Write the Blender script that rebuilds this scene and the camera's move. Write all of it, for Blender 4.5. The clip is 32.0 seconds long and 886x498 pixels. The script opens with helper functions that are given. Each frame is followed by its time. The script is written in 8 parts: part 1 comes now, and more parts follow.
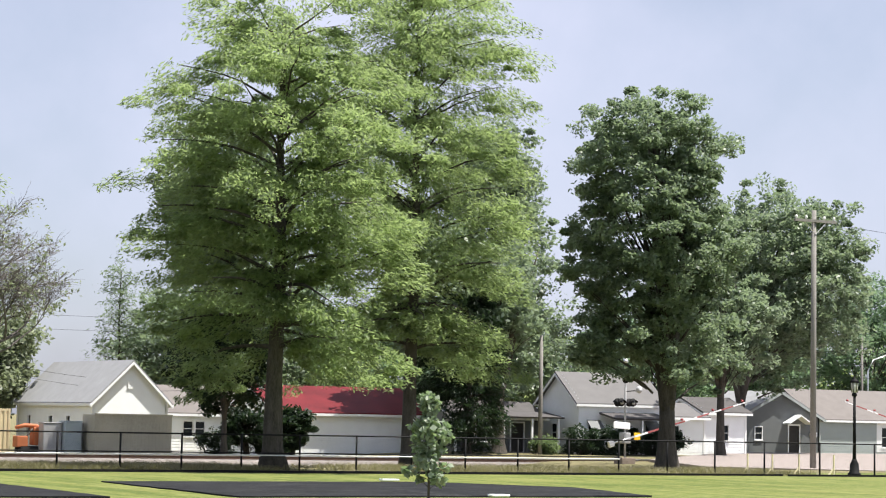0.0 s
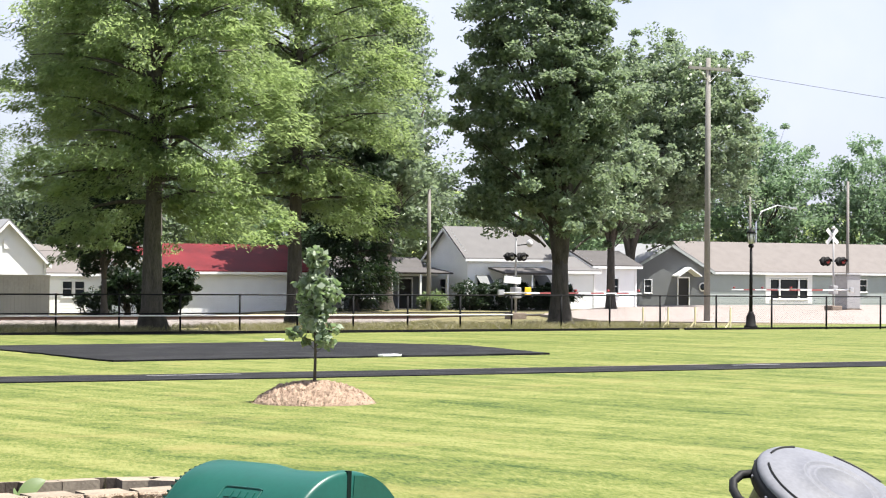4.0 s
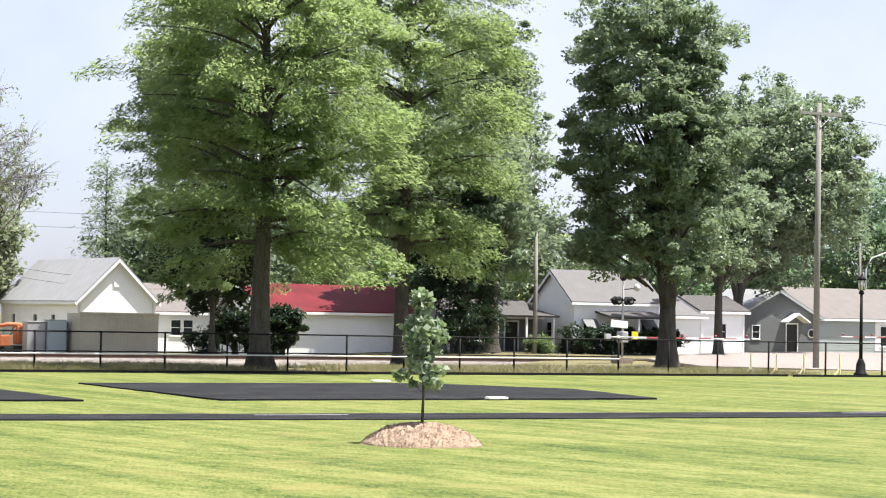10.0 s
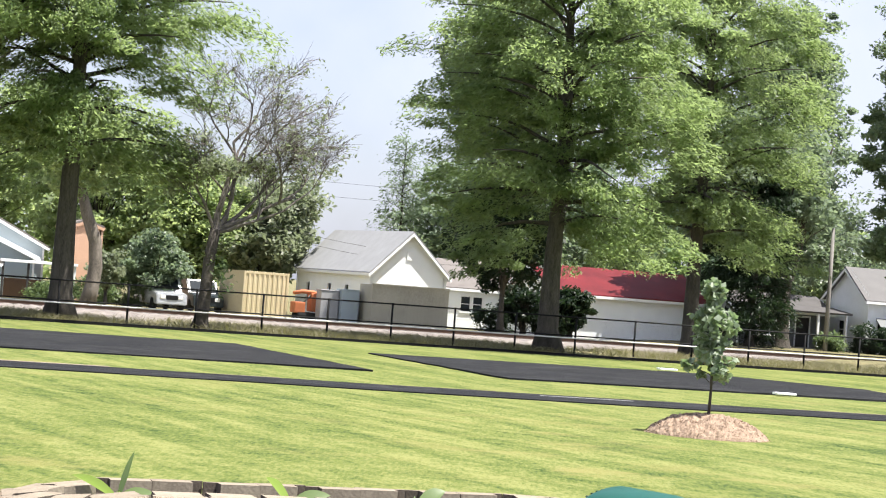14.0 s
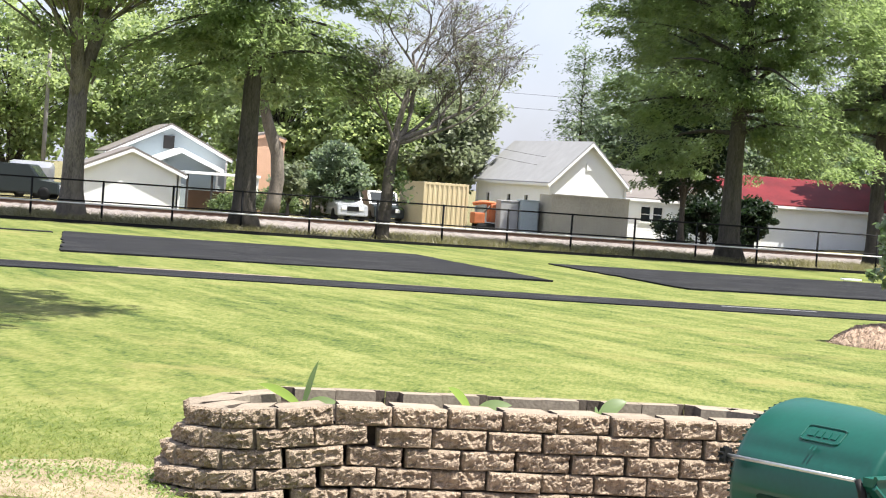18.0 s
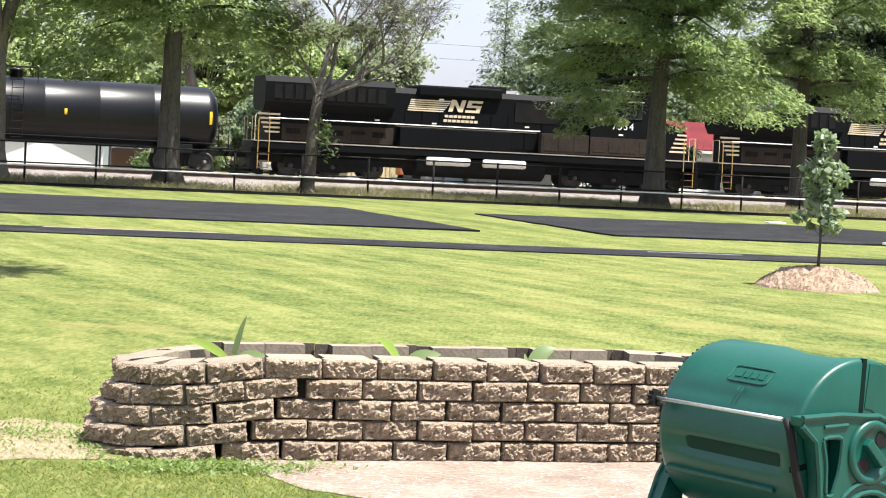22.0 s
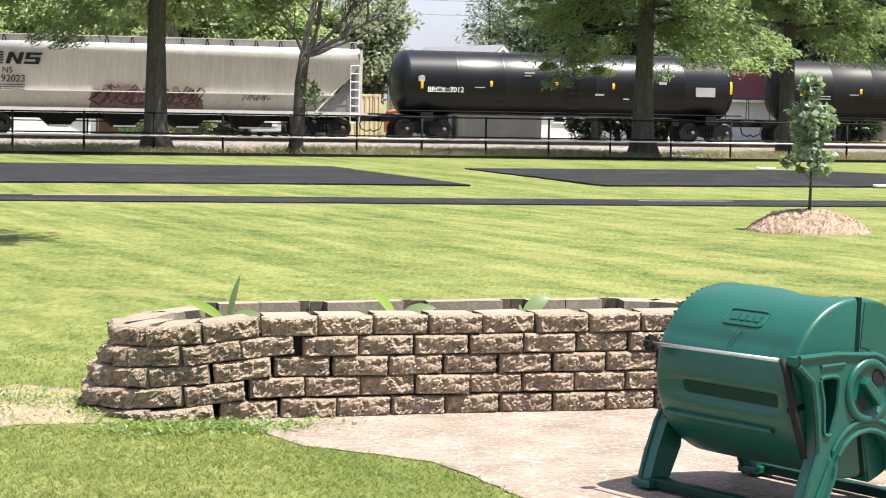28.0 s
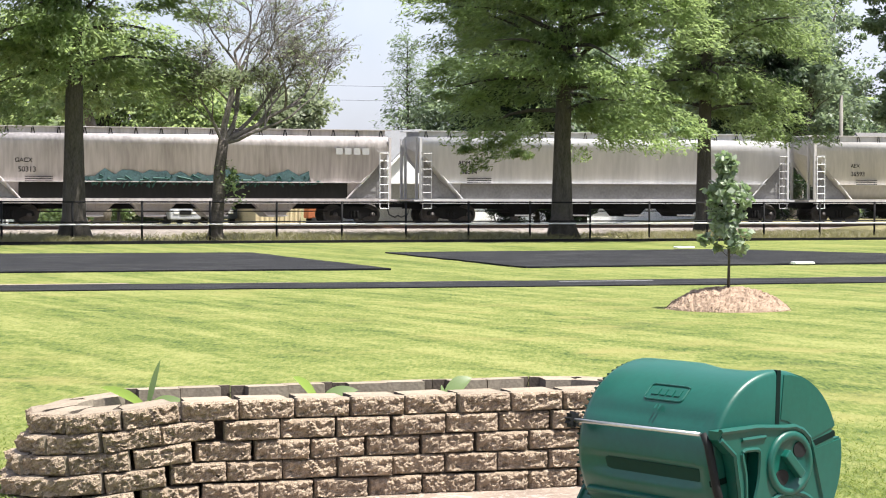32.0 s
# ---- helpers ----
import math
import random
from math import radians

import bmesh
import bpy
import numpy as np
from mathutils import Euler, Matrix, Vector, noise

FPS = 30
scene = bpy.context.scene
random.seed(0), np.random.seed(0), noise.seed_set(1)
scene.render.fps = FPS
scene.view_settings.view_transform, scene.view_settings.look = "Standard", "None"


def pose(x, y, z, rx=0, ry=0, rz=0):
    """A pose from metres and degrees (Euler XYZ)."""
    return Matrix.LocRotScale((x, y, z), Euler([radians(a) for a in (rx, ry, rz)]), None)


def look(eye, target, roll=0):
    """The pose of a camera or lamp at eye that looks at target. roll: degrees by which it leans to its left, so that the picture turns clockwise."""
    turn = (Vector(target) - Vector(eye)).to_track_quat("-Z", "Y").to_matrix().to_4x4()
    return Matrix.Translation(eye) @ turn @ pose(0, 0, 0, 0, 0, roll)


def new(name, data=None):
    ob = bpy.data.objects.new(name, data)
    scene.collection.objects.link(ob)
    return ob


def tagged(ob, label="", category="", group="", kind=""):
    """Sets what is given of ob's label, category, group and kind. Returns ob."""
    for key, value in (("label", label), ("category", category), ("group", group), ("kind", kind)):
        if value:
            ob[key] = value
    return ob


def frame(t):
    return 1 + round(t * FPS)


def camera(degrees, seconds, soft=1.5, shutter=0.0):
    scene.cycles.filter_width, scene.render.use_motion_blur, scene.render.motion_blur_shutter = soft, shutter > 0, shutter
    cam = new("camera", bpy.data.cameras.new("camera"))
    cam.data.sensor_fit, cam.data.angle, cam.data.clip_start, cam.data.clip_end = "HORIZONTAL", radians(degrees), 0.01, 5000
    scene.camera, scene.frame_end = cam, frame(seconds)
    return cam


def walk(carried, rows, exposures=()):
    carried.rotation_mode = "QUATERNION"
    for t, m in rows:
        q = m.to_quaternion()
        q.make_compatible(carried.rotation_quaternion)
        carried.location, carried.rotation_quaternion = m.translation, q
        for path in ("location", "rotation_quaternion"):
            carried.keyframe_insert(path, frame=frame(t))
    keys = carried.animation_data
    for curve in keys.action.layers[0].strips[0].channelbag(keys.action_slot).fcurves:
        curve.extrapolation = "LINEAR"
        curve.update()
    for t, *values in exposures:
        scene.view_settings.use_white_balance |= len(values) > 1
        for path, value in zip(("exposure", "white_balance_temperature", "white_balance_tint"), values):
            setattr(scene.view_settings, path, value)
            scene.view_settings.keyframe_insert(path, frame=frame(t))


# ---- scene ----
cam = camera(24.329, 32.0, soft=1.1)
PATH = [
    (0.0, pose(-1.152, -2.554, 1.745, 94.804, -1.099, -26.424)),
    (0.2, pose(0.085, -0.042, 1.745, 94.850, -1.050, -26.290)),
    (0.5, pose(0.085, -0.042, 1.745, 94.689, -0.936, -26.174)),
    (1.0, pose(0.085, -0.042, 1.745, 94.138, -0.666, -26.391)),
    (1.5, pose(0.085, -0.043, 1.745, 93.135, -0.493, -26.772)),
    (2.0, pose(0.085, -0.043, 1.745, 91.991, -0.192, -27.000)),
    (2.5, pose(0.084, -0.044, 1.745, 90.994, 0.012, -27.187)),
    (3.0, pose(0.084, -0.044, 1.745, 90.511, 0.046, -27.622)),
    (3.5, pose(0.083, -0.045, 1.745, 90.570, -0.103, -28.524)),
    (4.0, pose(0.083, -0.047, 1.745, 90.845, -0.386, -29.587)),
    (4.5, pose(0.082, -0.048, 1.745, 91.034, -0.790, -30.311)),
    (6.5, pose(0.069, -0.040, 1.745, 90.054, -0.926, -30.226)),
    (7.0, pose(0.066, -0.038, 1.745, 90.043, -0.519, -30.144)),
    (7.5, pose(0.063, -0.036, 1.745, 90.306, -0.269, -29.905)),
    (8.0, pose(0.060, -0.034, 1.745, 90.722, -0.120, -29.422)),
    (8.5, pose(0.057, -0.031, 1.745, 91.160, -0.170, -28.712)),
    (9.0, pose(0.053, -0.028, 1.745, 91.506, -0.260, -27.877)),
    (9.5, pose(0.049, -0.025, 1.745, 91.766, -0.655, -27.096)),
    (10.0, pose(0.045, -0.022, 1.745, 91.994, -1.089, -26.648)),
    (10.5, pose(0.039, -0.020, 1.745, 92.283, -1.664, -26.696)),
    (11.0, pose(0.034, -0.017, 1.745, 92.506, -2.293, -27.121)),
    (11.5, pose(0.029, -0.015, 1.745, 92.552, -2.920, -27.478)),
    (12.0, pose(0.024, -0.012, 1.745, 92.398, -3.431, -26.977)),
    (12.5, pose(0.019, -0.009, 1.745, 92.148, -3.857, -25.403)),
    (13.0, pose(0.014, -0.006, 1.745, 91.824, -4.157, -23.092)),
    (13.5, pose(0.011, -0.004, 1.745, 91.504, -4.330, -20.585)),
    (14.0, pose(0.007, -0.002, 1.745, 91.151, -4.346, -18.619)),
    (14.5, pose(0.004, -0.001, 1.745, 90.789, -4.115, -17.344)),
    (15.0, pose(0.000, 0.000, 1.745, 90.288, -3.953, -16.685)),
    (15.5, pose(0.000, 0.000, 1.745, 89.706, -3.652, -16.273)),
    (17.5, pose(0.000, 0.000, 1.745, 88.126, -3.771, -14.383)),
    (18.0, pose(0.000, 0.000, 1.746, 88.289, -4.114, -13.609)),
    (18.5, pose(0.000, 0.000, 1.746, 88.541, -4.523, -12.775)),
    (19.0, pose(-0.001, 0.011, 1.749, 88.693, -4.775, -12.155)),
    (19.5, pose(-0.015, 0.009, 1.749, 88.650, -4.898, -12.098)),
    (20.0, pose(-0.006, 0.012, 1.746, 88.371, -4.641, -12.534)),
    (20.5, pose(-0.002, 0.006, 1.745, 87.937, -4.206, -13.456)),
    (21.0, pose(-0.000, 0.003, 1.741, 87.531, -3.628, -14.454)),
    (21.5, pose(0.001, 0.005, 1.739, 87.217, -3.137, -15.278)),
    (22.0, pose(0.003, 0.001, 1.736, 87.077, -2.862, -15.704)),
    (22.5, pose(0.008, -0.007, 1.737, 87.033, -2.657, -15.799)),
    (23.0, pose(0.003, 0.001, 1.736, 87.006, -2.632, -15.661)),
    (23.5, pose(-0.006, -0.001, 1.734, 86.977, -2.558, -15.394)),
    (24.0, pose(-0.008, 0.007, 1.732, 86.899, -2.393, -15.063)),
    (24.5, pose(-0.004, 0.005, 1.731, 86.768, -2.178, -14.841)),
    (25.0, pose(0.010, -0.005, 1.725, 86.557, -1.950, -14.704)),
    (25.5, pose(-0.007, 0.002, 1.726, 86.311, -1.615, -14.882)),
    (27.5, pose(-0.003, 0.004, 1.721, 85.941, -0.985, -15.772)),
    (28.0, pose(-0.001, 0.003, 1.718, 85.872, -1.064, -16.053)),
    (28.5, pose(0.000, 0.003, 1.719, 85.894, -1.125, -16.423)),
    (29.0, pose(0.000, 0.007, 1.718, 86.016, -1.251, -17.049)),
    (29.5, pose(0.004, -0.001, 1.721, 86.198, -1.233, -17.860)),
    (30.0, pose(0.016, 0.007, 1.720, 86.468, -0.958, -18.739)),
    (30.5, pose(0.016, -0.003, 1.714, 86.881, -0.635, -19.383)),
    (31.0, pose(0.011, -0.001, 1.705, 87.453, -0.397, -19.623)),
    (31.5, pose(0.001, -0.001, 1.700, 87.928, -0.283, -19.172)),
    (32.0, pose(0.007, 0.001, 1.697, 88.255, -0.208, -18.289)),
]
walk(cam, PATH, exposures=[(0.0, 0.92), (1.0, 1.10), (2.5, 1.18), (4.0, 1.25), (10.0, 1.25), (12.0, 1.15), (14.0, 1.24), (17.5, 1.28), (21.0, 1.37), (25.0, 1.32), (32.0, 1.28)])

# ---- world and sun ----
SUN_AZ, SUN_EL = radians(126), radians(68)
world = bpy.data.worlds.new("sky")
scene.world = world
world.use_nodes = True
wn, wl = world.node_tree.nodes, world.node_tree.links
sky = wn.new("ShaderNodeTexSky")
sky.sky_type = "NISHITA"
sky.sun_disc = False
sky.sun_elevation, sky.sun_rotation = SUN_EL, SUN_AZ
sky.air_density, sky.dust_density, sky.ozone_density = 1.0, 1.6, 1.2
puff = wn.new("ShaderNodeTexNoise")
puff.inputs["Scale"].default_value, puff.inputs["Detail"].default_value = 3.2, 7.0
puff.inputs["Roughness"].default_value = 0.55
ramp = wn.new("ShaderNodeValToRGB")
ramp.color_ramp.elements[0].position, ramp.color_ramp.elements[0].color = 0.38, (0.38, 0.38, 0.38, 1)
ramp.color_ramp.elements[1].position, ramp.color_ramp.elements[1].color = 0.66, (0.9, 0.9, 0.9, 1)
cloudmix = wn.new("ShaderNodeMix")
cloudmix.data_type = "RGBA"
cloudmix.inputs[7].default_value = (6.4, 6.65, 8.3, 1)
wl.new(puff.outputs["Fac"], ramp.inputs["Fac"])
wl.new(ramp.outputs["Color"], cloudmix.inputs[0])
wl.new(sky.outputs["Color"], cloudmix.inputs[6])
wl.new(cloudmix.outputs[2], wn["Background"].inputs["Color"])
wn["Background"].inputs["Strength"].default_value = 0.066

sun = new("sun", bpy.data.lights.new("sun", "SUN"))
sun.data.energy, sun.data.angle, sun.data.color = 5.0, radians(0.6), (1.0, 0.955, 0.88)
sun_way = Vector((math.sin(SUN_AZ) * math.cos(SUN_EL), math.cos(SUN_AZ) * math.cos(SUN_EL), math.sin(SUN_EL)))
sun.matrix_world = look(sun_way * 200, (0, 0, 0))

# ---- materials ----
def material(name, colour, rough=0.7, metal=0.0, vary=0.18, scale=6.0, fine=60.0, bump=0.15, tint=None, spread=0.0, coord="Object", spec=0.5, dist=0.01, streak=None, hard=0.4):
    """A surface with variation at two scales: broad stains and fine grain, both also as relief."""
    m = bpy.data.materials.new(name)
    m.use_nodes = True
    n, l = m.node_tree.nodes, m.node_tree.links
    b = n["Principled BSDF"]
    b.inputs["Roughness"].default_value, b.inputs["Metallic"].default_value = rough, metal
    b.inputs["Specular IOR Level"].default_value = spec
    tc = n.new("ShaderNodeTexCoord")
    broad, grain = n.new("ShaderNodeTexNoise"), n.new("ShaderNodeTexNoise")
    for tex, s, d in ((broad, scale, 5.0), (grain, fine, 3.0)):
        tex.inputs["Scale"].default_value, tex.inputs["Detail"].default_value = s, d
        if streak:
            mp = n.new("ShaderNodeMapping")
            mp.inputs["Scale"].default_value = streak
            l.new(tc.outputs[coord], mp.inputs["Vector"])
            l.new(mp.outputs["Vector"], tex.inputs["Vector"])
        else:
            l.new(tc.outputs[coord], tex.inputs["Vector"])
    add = n.new("ShaderNodeMath")
    add.operation = "ADD"
    l.new(broad.outputs["Fac"], add.inputs[0])
    l.new(grain.outputs["Fac"], add.inputs[1])
    last = add.outputs[0]
    if spread:
        info = n.new("ShaderNodeObjectInfo")
        mul = n.new("ShaderNodeMath")
        mul.operation = "MULTIPLY_ADD"
        mul.inputs[1].default_value = spread
        l.new(info.outputs["Random"], mul.inputs[0])
        l.new(last, mul.inputs[2])
        last = mul.outputs[0]
    r = n.new("ShaderNodeMapRange")
    r.inputs["From Min"].default_value, r.inputs["From Max"].default_value = 1.0 - hard, 1.0 + hard + spread
    l.new(last, r.inputs["Value"])
    mix = n.new("ShaderNodeMix")
    mix.data_type = "RGBA"
    other = tint or tuple(min(1.0, c * (1 + 1.4 * vary)) for c in colour)
    mix.inputs[6].default_value = (*[c * (1 - vary) for c in colour], 1)
    mix.inputs[7].default_value = (*other, 1)
    l.new(r.outputs[0], mix.inputs[0])
    l.new(mix.outputs[2], b.inputs["Base Color"])
    if bump:
        bp = n.new("ShaderNodeBump")
        bp.inputs["Strength"].default_value, bp.inputs["Distance"].default_value = bump, dist
        l.new(add.outputs[0], bp.inputs["Height"])
        l.new(bp.outputs["Normal"], b.inputs["Normal"])
    return m


def leaf_material(name, dark, light, through_colour, rough=0.5, glow=0.42, patch=0.5, contrast=1.0):
    """Leaves: each one its own shade, with light coming through."""
    m = bpy.data.materials.new(name)
    m.use_nodes = True
    n, l = m.node_tree.nodes, m.node_tree.links
    b = n["Principled BSDF"]
    b.inputs["Roughness"].default_value = rough
    geo = n.new("ShaderNodeNewGeometry")
    tc = n.new("ShaderNodeTexCoord")
    broad = n.new("ShaderNodeTexNoise")
    broad.inputs["Scale"].default_value = patch
    l.new(tc.outputs["Object"], broad.inputs["Vector"])
    add = n.new("ShaderNodeMath")
    add.operation = "MULTIPLY_ADD"
    add.inputs[1].default_value = 0.55
    l.new(geo.outputs["Random Per Island"], add.inputs[0])
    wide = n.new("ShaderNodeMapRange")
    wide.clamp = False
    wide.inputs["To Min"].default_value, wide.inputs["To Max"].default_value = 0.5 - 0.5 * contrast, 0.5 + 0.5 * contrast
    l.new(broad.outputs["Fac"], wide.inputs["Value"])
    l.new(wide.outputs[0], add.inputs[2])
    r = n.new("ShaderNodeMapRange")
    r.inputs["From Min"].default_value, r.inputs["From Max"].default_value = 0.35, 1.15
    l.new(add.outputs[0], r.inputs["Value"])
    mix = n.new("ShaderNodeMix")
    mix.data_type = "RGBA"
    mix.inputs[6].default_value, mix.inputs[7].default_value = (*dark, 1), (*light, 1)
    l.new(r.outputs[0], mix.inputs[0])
    l.new(mix.outputs[2], b.inputs["Base Color"])
    tr = n.new("ShaderNodeBsdfTranslucent")
    tr.inputs["Color"].default_value = (*through_colour, 1)
    ms = n.new("ShaderNodeMixShader")
    ms.inputs[0].default_value = glow
    l.new(b.outputs[0], ms.inputs[1])
    l.new(tr.outputs[0], ms.inputs[2])
    l.new(ms.outputs[0], n["Material Output"].inputs["Surface"])
    return m


def plain(name, colour, rough=0.5, metal=0.0, emit=0.0):
    m = bpy.data.materials.new(name)
    m.use_nodes = True
    b = m.node_tree.nodes["Principled BSDF"]
    b.inputs["Base Color"].default_value = (*colour, 1)
    b.inputs["Roughness"].default_value, b.inputs["Metallic"].default_value = rough, metal
    if emit:
        b.inputs["Emission Color"].default_value = (*colour, 1)
        b.inputs["Emission Strength"].default_value = emit
    return m


MOW, TRACKS = -36.0, -80.0


def lawn_material():
    """Mown grass: pale mowing bands, dry yellow areas, blade-scale mottle."""
    m = bpy.data.materials.new("mown_lawn")
    m.use_nodes = True
    n, l = m.node_tree.nodes, m.node_tree.links
    b = n["Principled BSDF"]
    b.inputs["Roughness"].default_value = 0.85
    b.inputs["Specular IOR Level"].default_value = 0.2
    tc = n.new("ShaderNodeTexCoord")

    def noisy(scale, detail, stretch=(1, 1, 1), turn=0.0, rough=0.5):
        mp = n.new("ShaderNodeMapping")
        mp.vector_type = "TEXTURE"
        mp.inputs["Scale"].default_value = tuple(1 / v for v in stretch)
        mp.inputs["Rotation"].default_value = (0, 0, radians(turn))
        t = n.new("ShaderNodeTexNoise")
        t.inputs["Scale"].default_value, t.inputs["Detail"].default_value = scale, detail
        t.inputs["Roughness"].default_value = rough
        l.new(tc.outputs["Object"], mp.inputs["Vector"])
        l.new(mp.outputs["Vector"], t.inputs["Vector"])
        return t.outputs["Fac"]

    def blend(fac, lo, hi, a, bcol):
        r = n.new("ShaderNodeMapRange")
        r.inputs["From Min"].default_value, r.inputs["From Max"].default_value = lo, hi
        l.new(fac, r.inputs["Value"])
        x = n.new("ShaderNodeMix")
        x.data_type = "RGBA"
        for k, c in ((6, a), (7, bcol)):
            if isinstance(c, tuple):
                x.inputs[k].default_value = (*c, 1)
            else:
                l.new(c, x.inputs[k])
        l.new(r.outputs[0], x.inputs[0])
        return x.outputs[2]

    def weigh(terms):
        last = None
        for fac, amount in terms:
            k = n.new("ShaderNodeMath")
            k.operation = "MULTIPLY_ADD"
            k.inputs[1].default_value = amount
            l.new(fac, k.inputs[0])
            if last:
                l.new(last, k.inputs[2])
            else:
                k.inputs[2].default_value = 0.0
            last = k.outputs[0]
        return last

    swath = noisy(0.30, 5, (0.55, 1.0, 1), MOW, 0.55)
    tracks = noisy(1.15, 4, (0.15, 1.0, 1), TRACKS, 0.6)
    ruts = noisy(2.1, 3, (0.09, 1.0, 1), TRACKS - 3, 0.55)
    clumps = noisy(2.2, 5, (1.6, 0.8, 1), 12, 0.62)
    tufts = noisy(8, 4, (2.2, 0.5, 1), -20, 0.65)
    sprigs = noisy(17, 3, (1.7, 0.4, 1), -20, 0.65)
    mottle = weigh([(swath, 0.20), (tracks, 0.40), (ruts, 0.25), (clumps, 0.38), (tufts, 0.38), (sprigs, 0.39)])
    low = blend(mottle, 0.84, 0.97, (0.031, 0.060, 0.011), (0.106, 0.133, 0.029))
    full = blend(mottle, 0.97, 1.13, low, (0.198, 0.208, 0.069))
    dry = blend(noisy(0.8, 6, (0.8, 1, 1), MOW, 0.65), 0.50, 0.66, full, (0.205, 0.188, 0.066))
    final = blend(noisy(0.16, 4), 0.42, 0.70, full, dry)
    l.new(final, b.inputs["Base Color"])
    bp = n.new("ShaderNodeBump")
    bp.inputs["Strength"].default_value, bp.inputs["Distance"].default_value = 0.6, 0.03
    l.new(noisy(25, 5), bp.inputs["Height"])
    l.new(bp.outputs["Normal"], b.inputs["Normal"])
    return m


LAWN = lawn_material()
ASPHALT = material("asphalt", (0.0086, 0.0091, 0.0110), 0.9, 0, 0.45, 0.7, 90, 0.5, spec=0.22)
CONCRETE = material("patio_concrete", (0.19, 0.1459, 0.1155), 0.9, 0, 0.3, 2.8, 40, 0.3, tint=(0.3192, 0.2607, 0.2143), spec=0.2)
ROADMAT = material("pale_road", (0.2378, 0.2009, 0.182), 0.9, 0, 0.15, 0.3, 8, 0.1, tint=(0.3116, 0.2665, 0.2435))
BALLAST = material("ballast", (0.1804, 0.1558, 0.1394), 0.95, 0, 0.5, 2.0, 14, 0.9, tint=(0.3444, 0.3034, 0.2747), dist=0.05)
WEEDS = material("rough_weeds", (0.0984, 0.1066, 0.0369), 0.95, 0, 0.4, 0.6, 9, 0.9, tint=(0.2624, 0.2214, 0.1066), dist=0.1)
DIRT = material("bare_dirt", (0.2624, 0.205, 0.1394), 0.95, 0, 0.35, 4.0, 50, 0.5, tint=(0.3772, 0.3034, 0.205), spec=0.2)


def scuffed(m, colour, scale, width, stretch):
    """Thin wandering pale scuffs over a surface."""
    n, l = m.node_tree.nodes, m.node_tree.links
    b = n["Principled BSDF"]
    old = b.inputs["Base Color"].links[0].from_socket
    tc = n.new("ShaderNodeTexCoord")
    mp = n.new("ShaderNodeMapping")
    mp.inputs["Scale"].default_value = stretch
    t = n.new("ShaderNodeTexNoise")
    t.inputs["Scale"].default_value, t.inputs["Detail"].default_value, t.inputs["Distortion"].default_value = scale, 3.0, 1.2
    l.new(tc.outputs["Object"], mp.inputs["Vector"])
    l.new(mp.outputs["Vector"], t.inputs["Vector"])
    d = n.new("ShaderNodeMath")
    d.operation = "SUBTRACT"
    d.inputs[1].default_value = 0.5
    l.new(t.outputs["Fac"], d.inputs[0])
    a = n.new("ShaderNodeMath")
    a.operation = "ABSOLUTE"
    l.new(d.outputs[0], a.inputs[0])
    r = n.new("ShaderNodeMapRange")
    r.inputs["From Min"].default_value, r.inputs["From Max"].default_value = 0.0, width
    r.inputs["To Min"].default_value, r.inputs["To Max"].default_value = 0.55, 0.0
    l.new(a.outputs[0], r.inputs["Value"])
    x = n.new("ShaderNodeMix")
    x.data_type = "RGBA"
    x.inputs[7].default_value = (*colour, 1)
    l.new(r.outputs[0], x.inputs[0])
    l.new(old, x.inputs[6])
    l.new(x.outputs[2], b.inputs["Base Color"])


scuffed(ASPHALT, (0.045, 0.045, 0.046), 0.9, 0.05, (0.35, 1.6, 1))
scuffed(CONCRETE, (0.52, 0.46, 0.42), 5.0, 0.018, (1, 1.6, 1))
MULCH = material("mulch", (0.328, 0.2296, 0.164), 0.95, 0, 0.35, 6, 60, 0.9, tint=(0.4264, 0.3157, 0.2337), dist=0.02)
BLOCK = material("split_block", (0.325, 0.250, 0.187), 0.95, 0, 0.40, 42.0, 150, 1.0, tint=(0.56, 0.445, 0.335), spread=0.12, dist=0.022, hard=0.30, spec=0.12)
BLOCKTOP = material("block_cast_face", (0.235, 0.195, 0.15), 0.95, 0, 0.3, 9.0, 70, 0.3, tint=(0.345, 0.29, 0.228), spread=0.3, spec=0.15)
BLOCKBACK = material("inner_block_face", (0.21, 0.18, 0.142), 0.95, 0, 0.3, 9.0, 70, 0.3, tint=(0.35, 0.305, 0.24), spread=0.3, spec=0.15)
# tail sides: the shade between the blocks is put into this darker colour
BLOCKTAIL = material("gap_shade_block", (0.085, 0.070, 0.058), 0.95, 0, 0.3, 9.0, 70, 0.3, tint=(0.16, 0.135, 0.112), spread=0.3, spec=0.15)
SOIL = material("dark_soil", (0.06, 0.045, 0.035), 0.95, 0, 0.3, 5, 40, 0.8)
GREENPL = material("green_plastic", (0.0026, 0.071, 0.052), 0.40, 0, 0.12, 3, 40, 0.03)
GREENDK = material("dark_green_plastic", (0.0012, 0.028, 0.020), 0.5, 0, 0.12, 3, 40, 0.04, spec=0.2)
DRUMDARK = material("shadowed_green_slot", (0.001, 0.010, 0.008), 0.7, 0, 0.2, 3, 40, 0.0, spec=0.15)
BLACKPL = material("black_plastic", (0.012, 0.0125, 0.013), 0.6, 0, 0.2, 4, 60, 0.05, spec=0.2)
GREYPL = material("grey_bin_plastic", (0.138, 0.143, 0.162), 0.62, 0, 0.16, 5, 60, 0.06, spec=0.3)
DARKGREYPL = material("dark_bin_plastic", (0.018, 0.021, 0.025), 0.36, 0, 0.2, 4, 60, 0.06)
